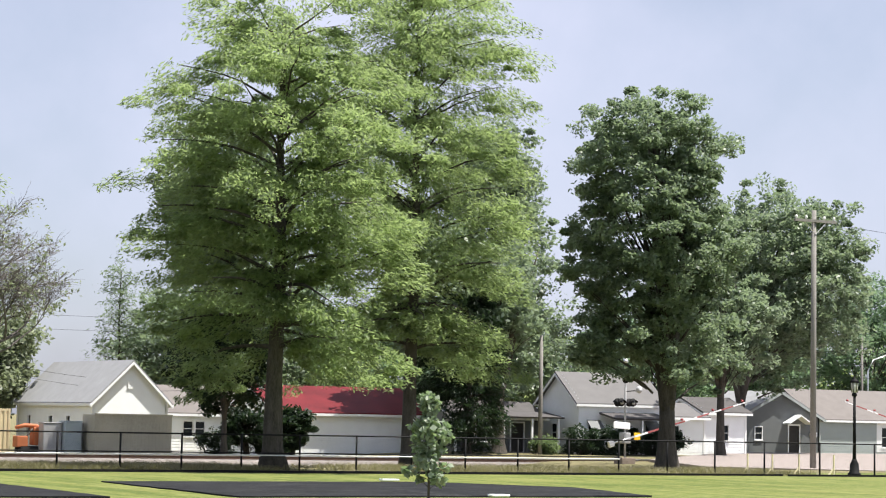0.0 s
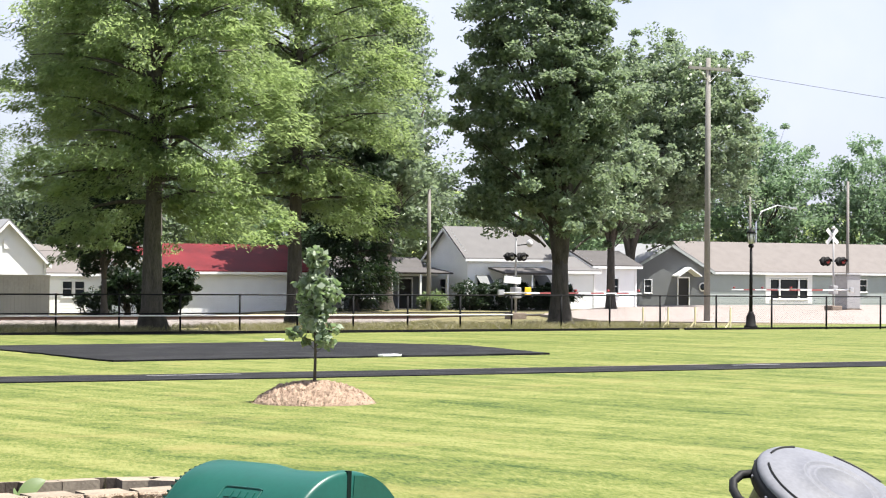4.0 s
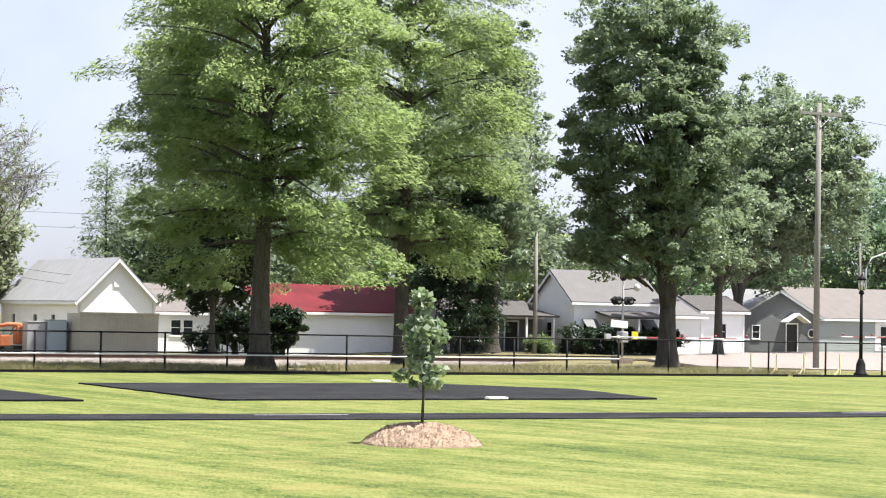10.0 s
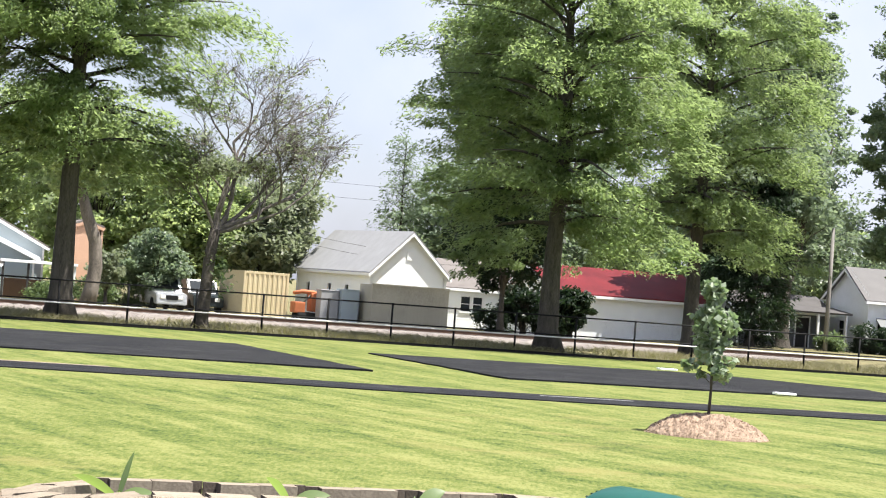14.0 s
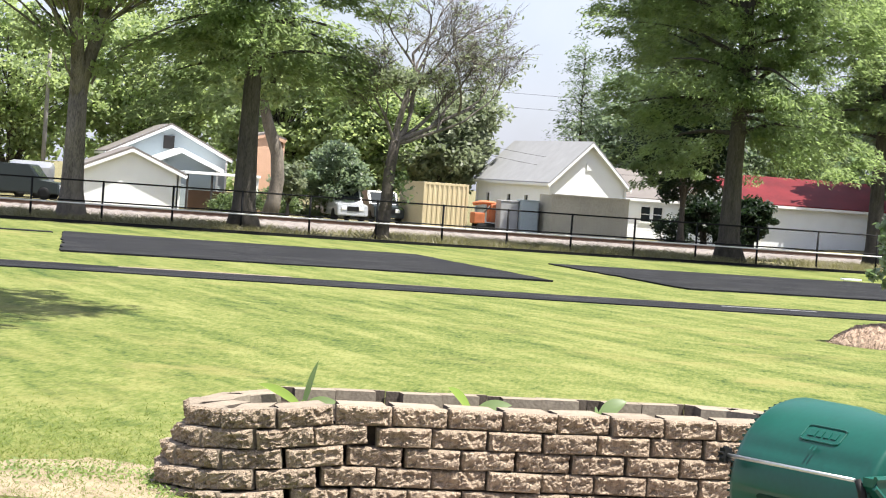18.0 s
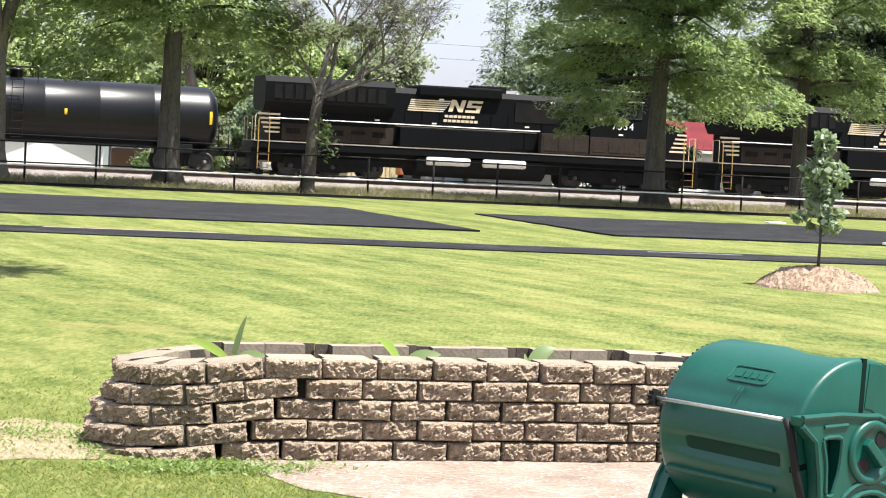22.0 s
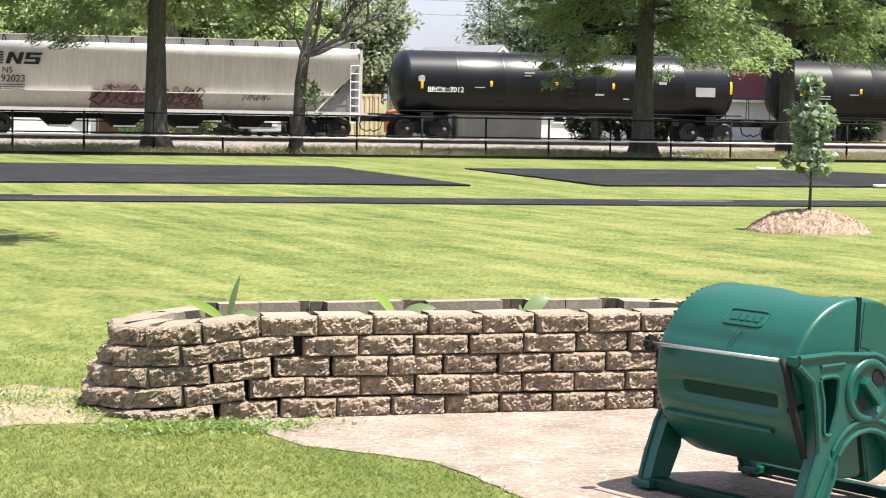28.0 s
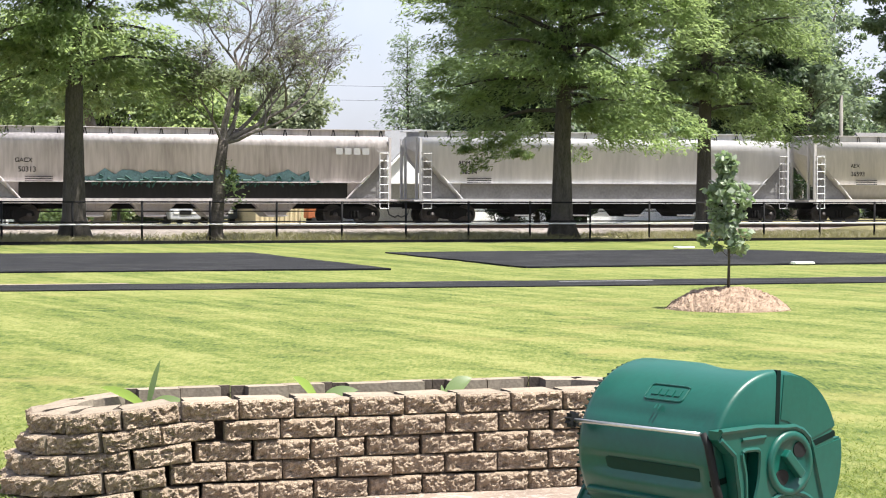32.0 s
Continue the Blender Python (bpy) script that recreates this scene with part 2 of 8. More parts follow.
STEEL = material("galvanised_steel", (0.62, 0.62, 0.62), 0.35, 0.9, 0.1, 5, 60, 0.05)
BLACKMETAL = material("black_metal", (0.011, 0.011, 0.012), 0.65, 0.0, 0.2, 5, 60, 0.05, spec=0.12)
PALERAIL = material("pale_rail", (0.66, 0.65, 0.63), 0.4, 0.0, 0.08, 5, 60, 0.05)
BARK = material("bark", (0.036, 0.031, 0.025), 0.95, 0, 0.4, 5, 30, 0.9, tint=(0.112, 0.098, 0.082), dist=0.03, streak=(1.6, 1.6, 0.35))
PALEBARK = material("pale_bark", (0.06375, 0.0525, 0.04275), 0.95, 0, 0.5, 2.2, 26, 0.9, tint=(0.27, 0.2363, 0.1988), dist=0.03, streak=(1.5, 1.5, 0.35))
TWIGBARK = material("dead_twig_bark", (0.075, 0.064, 0.060), 0.95, 0, 0.4, 3, 18, 0.5, tint=(0.23, 0.20, 0.19), dist=0.02)
GREYBARK = material("dead_bark", (0.03375, 0.02775, 0.02325), 0.95, 0, 0.45, 3, 18, 0.8, tint=(0.1275, 0.1087, 0.0915), dist=0.03)
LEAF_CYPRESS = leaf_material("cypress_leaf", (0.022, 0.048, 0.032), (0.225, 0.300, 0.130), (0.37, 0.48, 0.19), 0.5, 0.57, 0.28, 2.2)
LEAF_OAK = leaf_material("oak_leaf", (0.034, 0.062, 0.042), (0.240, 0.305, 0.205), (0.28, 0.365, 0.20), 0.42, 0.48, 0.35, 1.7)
LEAF_MAPLE = leaf_material("maple_leaf", (0.03744, 0.072, 0.03312), (0.1872, 0.2448, 0.1224), (0.216, 0.3024, 0.108), 0.5, 0.46)
LEAF_FAR = leaf_material("far_leaf", (0.080, 0.125, 0.062), (0.34, 0.42, 0.215), (0.46, 0.56, 0.23), 0.5, 0.56)
LEAF_BLUE = leaf_material("town_tree_leaf", (0.040, 0.078, 0.050), (0.225, 0.315, 0.205), (0.24, 0.36, 0.19), 0.5, 0.48)
LEAF_DARK = leaf_material("cedar_leaf", (0.007, 0.018, 0.010), (0.028, 0.050, 0.022), (0.03, 0.06, 0.02))
LEAF_PALE = leaf_material("grey_green_leaf", (0.085, 0.112, 0.070), (0.30, 0.325, 0.215), (0.30, 0.36, 0.20))
LEAF_SAP = leaf_material("sapling_leaf", (0.030, 0.075, 0.030), (0.56, 0.62, 0.49), (0.2132, 0.3116, 0.1312))
CLOVER = leaf_material("clover_leaf", (0.0738, 0.1312, 0.0328), (0.246, 0.328, 0.0984), (0.246, 0.3444, 0.082))
LEAF_LILY = leaf_material("lily_leaf", (0.1066, 0.175, 0.0656), (0.2952, 0.385, 0.1686), (0.33, 0.47, 0.10), 0.35, 0.48)
BLADE = leaf_material("grass_blade", (0.046, 0.080, 0.014), (0.222, 0.268, 0.066), (0.215, 0.275, 0.046), 0.6, 0.42)
WHITE = material("white_siding", (0.85, 0.87, 0.88), 0.6, 0, 0.06, 1.2, 20, 0.05)
WHITETRIM = material("white_trim", (0.84, 0.85, 0.855), 0.5, 0, 0.05, 2, 30, 0.03)
BLUESIDE = material("pale_blue_siding", (0.36, 0.42, 0.45), 0.65, 0, 0.06, 1.2, 20, 0.05)
GREYSIDE = material("grey_siding", (0.125, 0.135, 0.138), 0.65, 0, 0.08, 1.2, 20, 0.05)
SAGESIDE = material("sage_siding", (0.345, 0.385, 0.38), 0.65, 0, 0.08, 1.2, 20, 0.05)
ROOFGREY = material("grey_shingle", (0.246, 0.2501, 0.2583), 0.9, 0, 0.12, 1.5, 25, 0.3)
ROOFTAN = material("tan_shingle", (0.150, 0.135, 0.127), 0.9, 0, 0.12, 1.5, 25, 0.3)
# broad dark mottle in the red imitates dappled tree shade
ROOFRED = material("dappled_red_roof", (0.120, 0.012, 0.015), 0.6, 0, 0.5, 0.5, 20, 0.05, spec=0.2)
ROOFDARK = material("dark_shingle", (0.075, 0.07, 0.07), 0.9, 0, 0.2, 1.5, 25, 0.3)
GLASS = plain("dark_pane", (0.02, 0.025, 0.03), 0.12)
GLASS.node_tree.nodes["Principled BSDF"].inputs["Specular IOR Level"].default_value = 0.25
DARKWOOD = material("dark_opening", (0.03, 0.028, 0.027), 0.8, 0, 0.2, 2, 20, 0.1)
TAN = material("tan_container", (0.58, 0.49, 0.31), 0.6, 0, 0.08, 1.0, 15, 0.05)
BEIGE = material("beige_panel", (0.40, 0.37, 0.29), 0.75, 0, 0.2, 0.8, 15, 0.1)
YELLOW = material("yellow_paint", (0.75, 0.42, 0.02), 0.45, 0, 0.1, 2, 30, 0.05)
ORANGE = material("rust_orange", (0.42, 0.13, 0.05), 0.7, 0, 0.3, 2, 30, 0.2)
SILVERPAINT = material("silver_car_paint", (0.55, 0.57, 0.60), 0.3, 0.4, 0.05, 2, 30, 0.0)
DARKPAINT = material("dark_car_paint", (0.03, 0.04, 0.045), 0.3, 0, 0.05, 2, 30, 0.0)
POLEWOOD = material("pole_wood", (0.21, 0.20, 0.185), 0.9, 0, 0.25, 1.5, 20, 0.4)
LOCOBLACK = material("locomotive_black", (0.0022, 0.0029, 0.0042), 0.60, 0, 0.4, 0.8, 14, 0.04, spec=0.12)
LOCODUST = material("dusty_sill", (0.026, 0.0195, 0.0155), 0.8, 0, 0.5, 1.0, 14, 0.08, spec=0.2)
TANKBLACK = material("tank_black", (0.0036, 0.0046, 0.0066), 0.36, 0, 0.5, 0.5, 10, 0.006, spec=0.34, streak=(1, 1, 0.25))
TANKBROWN = material("tank_weathered_black", (0.0092, 0.0085, 0.0085), 0.46, 0, 0.5, 0.5, 10, 0.008, spec=0.26, streak=(1, 1, 0.25))
CARBLACK = material("gondola_black", (0.0042, 0.0056, 0.0082), 0.55, 0, 0.4, 0.8, 10, 0.06, spec=0.25)
HOPGREY = material("hopper_grey", (0.46, 0.445, 0.43), 0.32, 0, 0.14, 1.2, 9, 0.02, tint=(0.58, 0.555, 0.53), streak=(1, 1, 0.12))
ROOFPINK = material("faded_shingle", (0.128, 0.124, 0.125), 0.9, 0, 0.12, 1.5, 25, 0.3)
WEEDLEAF = leaf_material("weed_leaf", (0.085, 0.085, 0.042), (0.34, 0.30, 0.18), (0.22, 0.22, 0.09))
HOPDARK = material("hopper_dark_grey", (0.43, 0.43, 0.445), 0.36, 0, 0.12, 0.7, 6, 0.02, tint=(0.55, 0.545, 0.555), streak=(1, 1, 0.14))
# darker grey for the shaded end recesses and the set-back lower side
HOPRECESS = material("hopper_recess_grey", (0.17, 0.165, 0.165), 0.6, 0, 0.3, 1.2, 9, 0.02)
HOPPINK = material("hopper_pinkish", (0.41, 0.375, 0.375), 0.4, 0, 0.3, 0.8, 7, 0.02, tint=(0.60, 0.56, 0.565), streak=(1, 1, 0.10))
TRUCK = material("bogie_iron", (0.0085, 0.0085, 0.0090), 0.85, 0, 0.5, 2, 20, 0.2, spec=0.15)
WHEELSTEEL = material("wheel_steel", (0.05, 0.045, 0.042), 0.6, 0.3, 0.3, 2, 20, 0.1)
RUST = material("railway_rust", (0.11, 0.065, 0.045), 0.8, 0, 0.3, 2, 20, 0.2)
RAILTOP = plain("polished_rail", (0.75, 0.75, 0.76), 0.25, 1.0)
TIE = material("tie_wood", (0.09, 0.075, 0.065), 0.95, 0, 0.3, 2, 20, 0.4)
SIGNWHITE = plain("sign_white", (0.85, 0.85, 0.84), 0.45)
SIGNRED = plain("sign_red", (0.34, 0.09, 0.085), 0.55)
GALV = material("dull_zinc", (0.36, 0.36, 0.365), 0.6, 0.2, 0.15, 3, 40, 0.05)
SAFETYYELLOW = plain("reflector_yellow", (0.85, 0.52, 0.02), 0.4)
STRIPESILL = material("stripe_sill", (0.36, 0.30, 0.26), 0.6, 0, 0.5, 0.9, 12, 0.02, tint=(0.52, 0.45, 0.40))
STRIPEDIM = plain("stripe_dusty", (0.11, 0.095, 0.075), 0.6)
STEPYELLOW = material("dusty_yellow_paint", (0.42, 0.27, 0.06), 0.6, 0, 0.3, 2, 30, 0.05)
STRIPECREAM = plain("stripe_cream", (0.66, 0.56, 0.41), 0.5)
GRAFFITI = plain("graffiti_green", (0.008, 0.055, 0.045), 0.7)
GRAFFITIFILL = material("faded_maroon_paint", (0.115, 0.058, 0.055), 0.7, 0, 0.4, 2.5, 12, 0.0, tint=(0.20, 0.12, 0.112))
GRAFFITITEAL = material("faded_teal_paint", (0.018, 0.055, 0.06), 0.6, 0, 0.5, 2.5, 12, 0.0, tint=(0.07, 0.14, 0.15))
GRAFFITIRED = plain("graffiti_maroon", (0.058, 0.022, 0.022), 0.7)
LAMPRED = plain("signal_red", (0.22, 0.02, 0.02), 0.3, 0, 0.02)
PALEYELLOW = material("pale_yellow_wood", (0.70, 0.63, 0.40), 0.8, 0, 0.1, 3, 30, 0.1)
INK = material("black_stencil_ink", (0.008, 0.008, 0.009), 0.9, 0, 0.3, 3, 30, 0.0, spec=0.1)
PEACH = material("peach_wall", (0.58, 0.36, 0.25), 0.8, 0, 0.1, 1, 15, 0.05)

# ---- tools ----
def thing(name, at=(0, 0, 0), turn=0.0, label="", category="", group="", kind=""):
    ob = new(name)
    ob.empty_display_size = 0.3
    ob.location, ob.rotation_euler = at, (0, 0, radians(turn))
    return tagged(ob, label, category, group, kind)


def mesh_of(name, bm, mat):
    me = bpy.data.meshes.new(name)
    bm.to_mesh(me)
    bm.free()
    for m in (mat if isinstance(mat, (list, tuple)) else [mat]):
        me.materials.append(m)
    return me


def part(name, bm, mat, parent=None, label="", smooth=False):
    me = mesh_of(name, bm, mat) if isinstance(bm, bmesh.types.BMesh) else bm
    if smooth:
        me.shade_smooth()
    ob = new(name, me)
    ob.parent = parent
    return tagged(ob, label)


def box(bm, lo, hi, bevel=0.0, m=0):
    x0, y0, z0 = lo
    x1, y1, z1 = hi
    vs = [bm.verts.new(p) for p in ((x0, y0, z0), (x1, y0, z0), (x1, y1, z0), (x0, y1, z0), (x0, y0, z1), (x1, y0, z1), (x1, y1, z1), (x0, y1, z1))]
    fs = [bm.faces.new([vs[i] for i in q]) for q in ((3, 2, 1, 0), (4, 5, 6, 7), (0, 1, 5, 4), (1, 2, 6, 5), (2, 3, 7, 6), (3, 0, 4, 7))]
    for f in fs:
        f.material_index = m
    if bevel:
        bmesh.ops.bevel(bm, geom=list({e for f in fs for e in f.edges}), offset=bevel, segments=2, affect="EDGES", profile=0.6)
    return vs


def boxes(*specs, bevel=0.0):
    bm = bmesh.new()
    for lo, hi in specs:
        box(bm, lo, hi, bevel)
    return bm


def tube(bm, points, radii, sides=8, cap=True):
    """A tapered tube along points."""
    rings, pts = [], [Vector(p) for p in points]
    if not isinstance(radii, (list, tuple)):
        radii = [radii] * len(pts)
    for i, p in enumerate(pts):
        d = (pts[min(i + 1, len(pts) - 1)] - pts[max(i - 1, 0)]).normalized()
        a = d.cross(Vector((0, 0, 1)) if abs(d.z) < 0.9 else Vector((1, 0, 0))).normalized()
        b = d.cross(a)
        rings.append([bm.verts.new(p + (a * math.cos(k * math.tau / sides) + b * math.sin(k * math.tau / sides)) * radii[i]) for k in range(sides)])
    for r, s in zip(rings, rings[1:]):
        for k in range(sides):
            f = bm.faces.new((r[k], r[(k + 1) % sides], s[(k + 1) % sides], s[k]))
            f.smooth = sides > 6
    if cap:
        bm.faces.new(rings[0][::-1])
        bm.faces.new(rings[-1])
    return bm


def rod(p, q, r, sides=8):
    return tube(bmesh.new(), [p, q], r, sides)


def prism(bm, profile, lo, hi, axis="x", m=0):
    """A closed profile of (a, b) swept from lo to hi along an axis: x -> (y, z), y -> (x, z), z -> (x, y)."""
    def put(a, b, s):
        return {"x": (s, a, b), "y": (a, s, b), "z": (a, b, s)}[axis]
    r0 = [bm.verts.new(put(a, b, lo)) for a, b in profile]
    r1 = [bm.verts.new(put(a, b, hi)) for a, b in profile]
    n = len(profile)
    fs = [bm.faces.new((r0[i], r0[(i + 1) % n], r1[(i + 1) % n], r1[i])) for i in range(n)]
    fs += [bm.faces.new(r0[::-1]), bm.faces.new(r1)]
    for f in fs:
        f.material_index = m
    bmesh.ops.recalc_face_normals(bm, faces=fs)
    return bm


def lathe(profile, sides=24, axis="z"):
    """A body of revolution from (radius, height) pairs."""
    bm = bmesh.new()
    rings = []
    for r, h in profile:
        ring = []
        for k in range(sides):
            c, s = r * math.cos(k * math.tau / sides), r * math.sin(k * math.tau / sides)
            ring.append(bm.verts.new({"z": (c, s, h), "x": (h, c, s), "y": (c, h, s)}[axis]))
        rings.append(ring)
    for a, b in zip(rings, rings[1:]):
        for k in range(sides):
            f = bm.faces.new((a[k], a[(k + 1) % sides], b[(k + 1) % sides], b[k]))
            f.smooth = True
    for ring in (rings[0], rings[-1]):
        bm.faces.new(ring)
    bmesh.ops.recalc_face_normals(bm, faces=bm.faces)
    return bm


def sheet(name, points, z, mat, thick=0.02):
    """A flat slab over a polygon."""
    bm = bmesh.new()
    prism(bm, points, z - thick, z, "z")
    return mesh_of(name, bm, mat)


def from_arrays(name, verts, faces, mat):
    """A mesh from arrays of points and of equal-sided faces."""
    me = bpy.data.meshes.new(name)
    verts, faces = np.asarray(verts, dtype=np.float32), np.asarray(faces, dtype=np.int32)
    me.vertices.add(len(verts))
    me.vertices.foreach_set("co", verts.ravel())
    k = faces.shape[1]
    me.loops.add(faces.size)
    me.loops.foreach_set("vertex_index", faces.ravel())
    me.polygons.add(len(faces))
    me.polygons.foreach_set("loop_start", np.arange(0, faces.size, k, dtype=np.int32))
    me.polygons.foreach_set("loop_total", np.full(len(faces), k, dtype=np.int32))
    me.update(calc_edges=True)
    me.materials.append(mat)
    return me


def letters(text, size, mat, name="lettering", spacing=1.0):
    """Flat lettering in the built-in font as a thin mesh, in its own x-z plane facing -y."""
    cu = bpy.data.curves.new(name, "FONT")
    cu.body, cu.size, cu.extrude, cu.align_x, cu.space_character = text, size, 0.004, "CENTER", spacing
    ob = bpy.data.objects.new(name, cu)
    scene.collection.objects.link(ob)
    me = bpy.data.meshes.new_from_object(ob.evaluated_get(bpy.context.evaluated_depsgraph_get()))
    bpy.data.objects.remove(ob)
    me.transform(Matrix.Rotation(radians(90), 4, "X"))
    me.materials.clear()
    me.materials.append(mat)
    return me


def rng(seed):
    return np.random.RandomState(seed)

# ---- ground, lawn, path, courts, track bed ----
TRACK_Y, RAIL_Z = 92.5, -0.08


def smooth01(v):
    v = min(1.0, max(0.0, v))
    return v * v * (3 - 2 * v)


def ground_z(x, y):
    low = -0.55 + 0.40 * smooth01((x - 44) / 10)
    far = low * smooth01((y - 66) / 14)
    return far + 0.02 * (noise.noise((x * 0.11, y * 0.11, 0)) - 0.9) * smooth01((abs(y - 20) - 10) / 8)


def build_ground():
    xs = [-3500, -1200, -500, -340] + [-260 + 20 * i for i in range(12)] + [-20 + 2.0 * i for i in range(85)] + [165, 190, 230, 300, 500, 1200, 3500]
    ys = [-3000, -800, -200, -60, -20] + [-6 + 2.0 * i for i in range(34)] + [60.5] + [62, 63] + [64 + 2.0 * i for i in range(45)] + [160, 180, 220, 300, 600, 1500, 4000]
    bm = bmesh.new()
    grid = [[bm.verts.new((x, y, ground_z(x, y))) for x in xs] for y in ys]
    for j in range(len(ys) - 1):
        for i in range(len(xs) - 1):
            f = bm.faces.new((grid[j][i], grid[j][i + 1], grid[j + 1][i + 1], grid[j + 1][i]))
            f.smooth = True
            f.material_index = 1 if ys[j] >= 60.4 and xs[i] < 45.9 or ys[j] > 64.5 else 0
    ground = part("ground", bm, [LAWN, WEEDS])
    tagged(ground, "bright green mown lawn with rough weeds beyond the fence", "lawn", kind="structure")


build_ground()


def slab(name, pts, z, mat, label, category="pavement", thick=0.05):
    ob = new(name, sheet(name, pts, z, mat, thick))
    return tagged(ob, label, category, kind="structure")


def rough_edge(pts, step, amount, seed):
    """A polygon with its edges broken into short uneven runs."""
    out, r = [], random.Random(seed)
    for (x0, y0), (x1, y1) in zip(pts, pts[1:] + pts[:1]):
        n = max(1, int(math.hypot(x1 - x0, y1 - y0) / step))
        for k in range(n):
            out.append((x0 + (x1 - x0) * k / n + r.uniform(-amount, amount), y0 + (y1 - y0) * k / n + r.uniform(-amount, amount)))
    return out


PATH_X = (-30, 3, 10, 16, 70)
PATH_NEAR, PATH_FAR = (34.2, 33.3, 32.75, 32.5, 32.4), (36.2, 35.2, 34.6, 34.4, 34.3)
slab("path", rough_edge(list(zip(PATH_X, PATH_NEAR)) + list(zip(PATH_X, PATH_FAR))[::-1], 0.8, 0.05, 3), 0.015, ASPHALT, "narrow dark asphalt walking path across the lawn")
slab("court_1", rough_edge([(2.3, 40.5), (12.2, 40.3), (11.7, 50.8), (2.9, 51.3)], 0.7, 0.06, 4), 0.016, ASPHALT, "black asphalt play court in the lawn")
slab("court_2", rough_edge([(15.25, 40.5), (26.4, 41.2), (27.5, 46.9), (24.9, 50.9), (15.05, 50.2)], 0.7, 0.06, 5), 0.016, ASPHALT, "second black asphalt play court in the lawn")
slab("road", [(50.5, 75.0), (59.0, 66.6), (80, 66.6), (170, 96), (170, 121), (84, 121), (74, 110), (57, 90)], -0.02, ROADMAT, "pale sunlit concrete road and apron at the crossing", "road", 0.12)
slab("lane", rough_edge([(-14, 50.6), (2.6, 50.3), (2.6, 50.9), (-14, 51.3)], 0.7, 0.05, 6), 0.012, ASPHALT, "thin strip of worn asphalt beside the court")
for name, x, y, w, d in (("base_plate", 21.75, 40.5, 0.24, 0.12), ("base_plate", 24.1, 51.7, 0.26, 0.14)):
    bm = boxes(((-w, -d, 0), (w, d, 0.05)), bevel=0.015)
    ob = part(name, bm, WHITE)
    ob.location = (x, y, 0.017)
    tagged(ob, "flat white plate lying on the asphalt court", "plate", "plates on the court")
for x0, x1, y in ((13.4, 15.2, 33.9), (26.2, 27.4, 33.8)):
    mark = part("path_mark", boxes(((x0, y, 0.0), (x1, y + 0.06, 0.021))), GALV)
    tagged(mark, "faded white painted line on the asphalt path", "marking", kind="structure")

def broken_edge(y_of, x0, x1, seed):
    """A thin pale worn edge along the path, in broken runs."""
    r = random.Random(seed)
    bm = bmesh.new()
    x = x0
    while x < x1:
        run = r.uniform(0.8, 4.0)
        w = r.uniform(0.02, 0.05)
        box(bm, (x, y_of(x) - w, 0.0), (x + run, y_of(x + run) + w, 0.0185))
        x += run + r.uniform(0.1, 2.2)
    tagged(part("path_edge", bm, CONCRETE), "thin pale worn edge of the asphalt path", "edging", kind="structure")


broken_edge(lambda x: float(np.interp(x, PATH_X, PATH_FAR)), -8, 60, 14)
edging = part("lawn_edging", boxes(((-40, 60.05, -0.1), (44, 60.13, 0.06)), ((44.03, 59.75, -0.1), (62, 59.83, 0.06))), BLACKMETAL)
tagged(edging, "low dark edging strip along the lawn before the fence", "edging", kind="structure")

# patio and bare ground by the planter
patio_pts = [(2.02, 10.86), (1.98, 10.45), (2.16, 9.85), (2.45, 9.55), (2.66, 9.3), (2.74, 8.9), (2.80, 8.4), (2.86, 7.6), (2.9, 5.5), (8.0, 5.5), (7.2, 8.2), (5.3, 8.75), (4.7, 9.6), (4.7, 10.86)]
slab("patio", rough_edge(patio_pts, 0.12, 0.012, 8), 0.006, CONCRETE, "pinkish worn concrete patio slab", "patio", 0.08)
slab("dirt_patch", rough_edge([(0.2, 10.7), (1.35, 10.75), (1.25, 11.1), (1.30, 12.0), (0.95, 12.2), (0.1, 11.9), (-0.5, 11.3)], 0.15, 0.05, 9), 0.006, DIRT, "pale bare dirt worn into the lawn", "dirt", 0.05)

# track bed
bm = bmesh.new()
prism(bm, [(-4.6, -0.62), (-1.9, -0.27), (1.9, -0.27), (4.6, -0.62), (4.6, -1.0), (-4.6, -1.0)], -380, 290)
bed = part("track_bed", bm, BALLAST)
bed.location = (0, TRACK_Y, 0)
tagged(bed, "pale crushed-stone ballast of the railway", "ballast", kind="structure")
for side in (-0.7525, 0.7525):
    y = TRACK_Y + side
    bm = boxes(((-380, y - 0.07, RAIL_Z - 0.17), (290, y + 0.07, RAIL_Z - 0.15)), ((-380, y - 0.012, RAIL_Z - 0.15), (290, y + 0.012, RAIL_Z - 0.04)))
    rail = part("rail", bm, RUST)
    tagged(rail, "rusty steel rail with a polished head", "rail", "rails", "structure")
    part("rail_head", boxes(((-380, y - 0.036, RAIL_Z - 0.04), (290, y + 0.036, RAIL_Z - 0.002)), bevel=0.0), RAILTOP, rail, "polished rail head")
ties = bmesh.new()
for i in range(330):
    x = -60 + i * 0.55
    box(ties, (x, TRACK_Y - 1.3, RAIL_Z - 0.30), (x + 0.23, TRACK_Y + 1.3, RAIL_Z - 0.172))
tagged(part("ties", ties, TIE), "weathered wooden railway ties in the ballast", "ties", kind="stuff")
panel = part("crossing_panel", boxes(((62, TRACK_Y - 2.4, -0.4), (83, TRACK_Y - 0.85, RAIL_Z - 0.01)), ((62, TRACK_Y - 0.66, -0.4), (83, TRACK_Y + 0.66, RAIL_Z - 0.01)), ((62, TRACK_Y + 0.85, -0.4), (83, TRACK_Y + 2.4, RAIL_Z - 0.01))), ROADMAT)
tagged(panel, "concrete level crossing panels between the rails", "crossing", kind="structure")


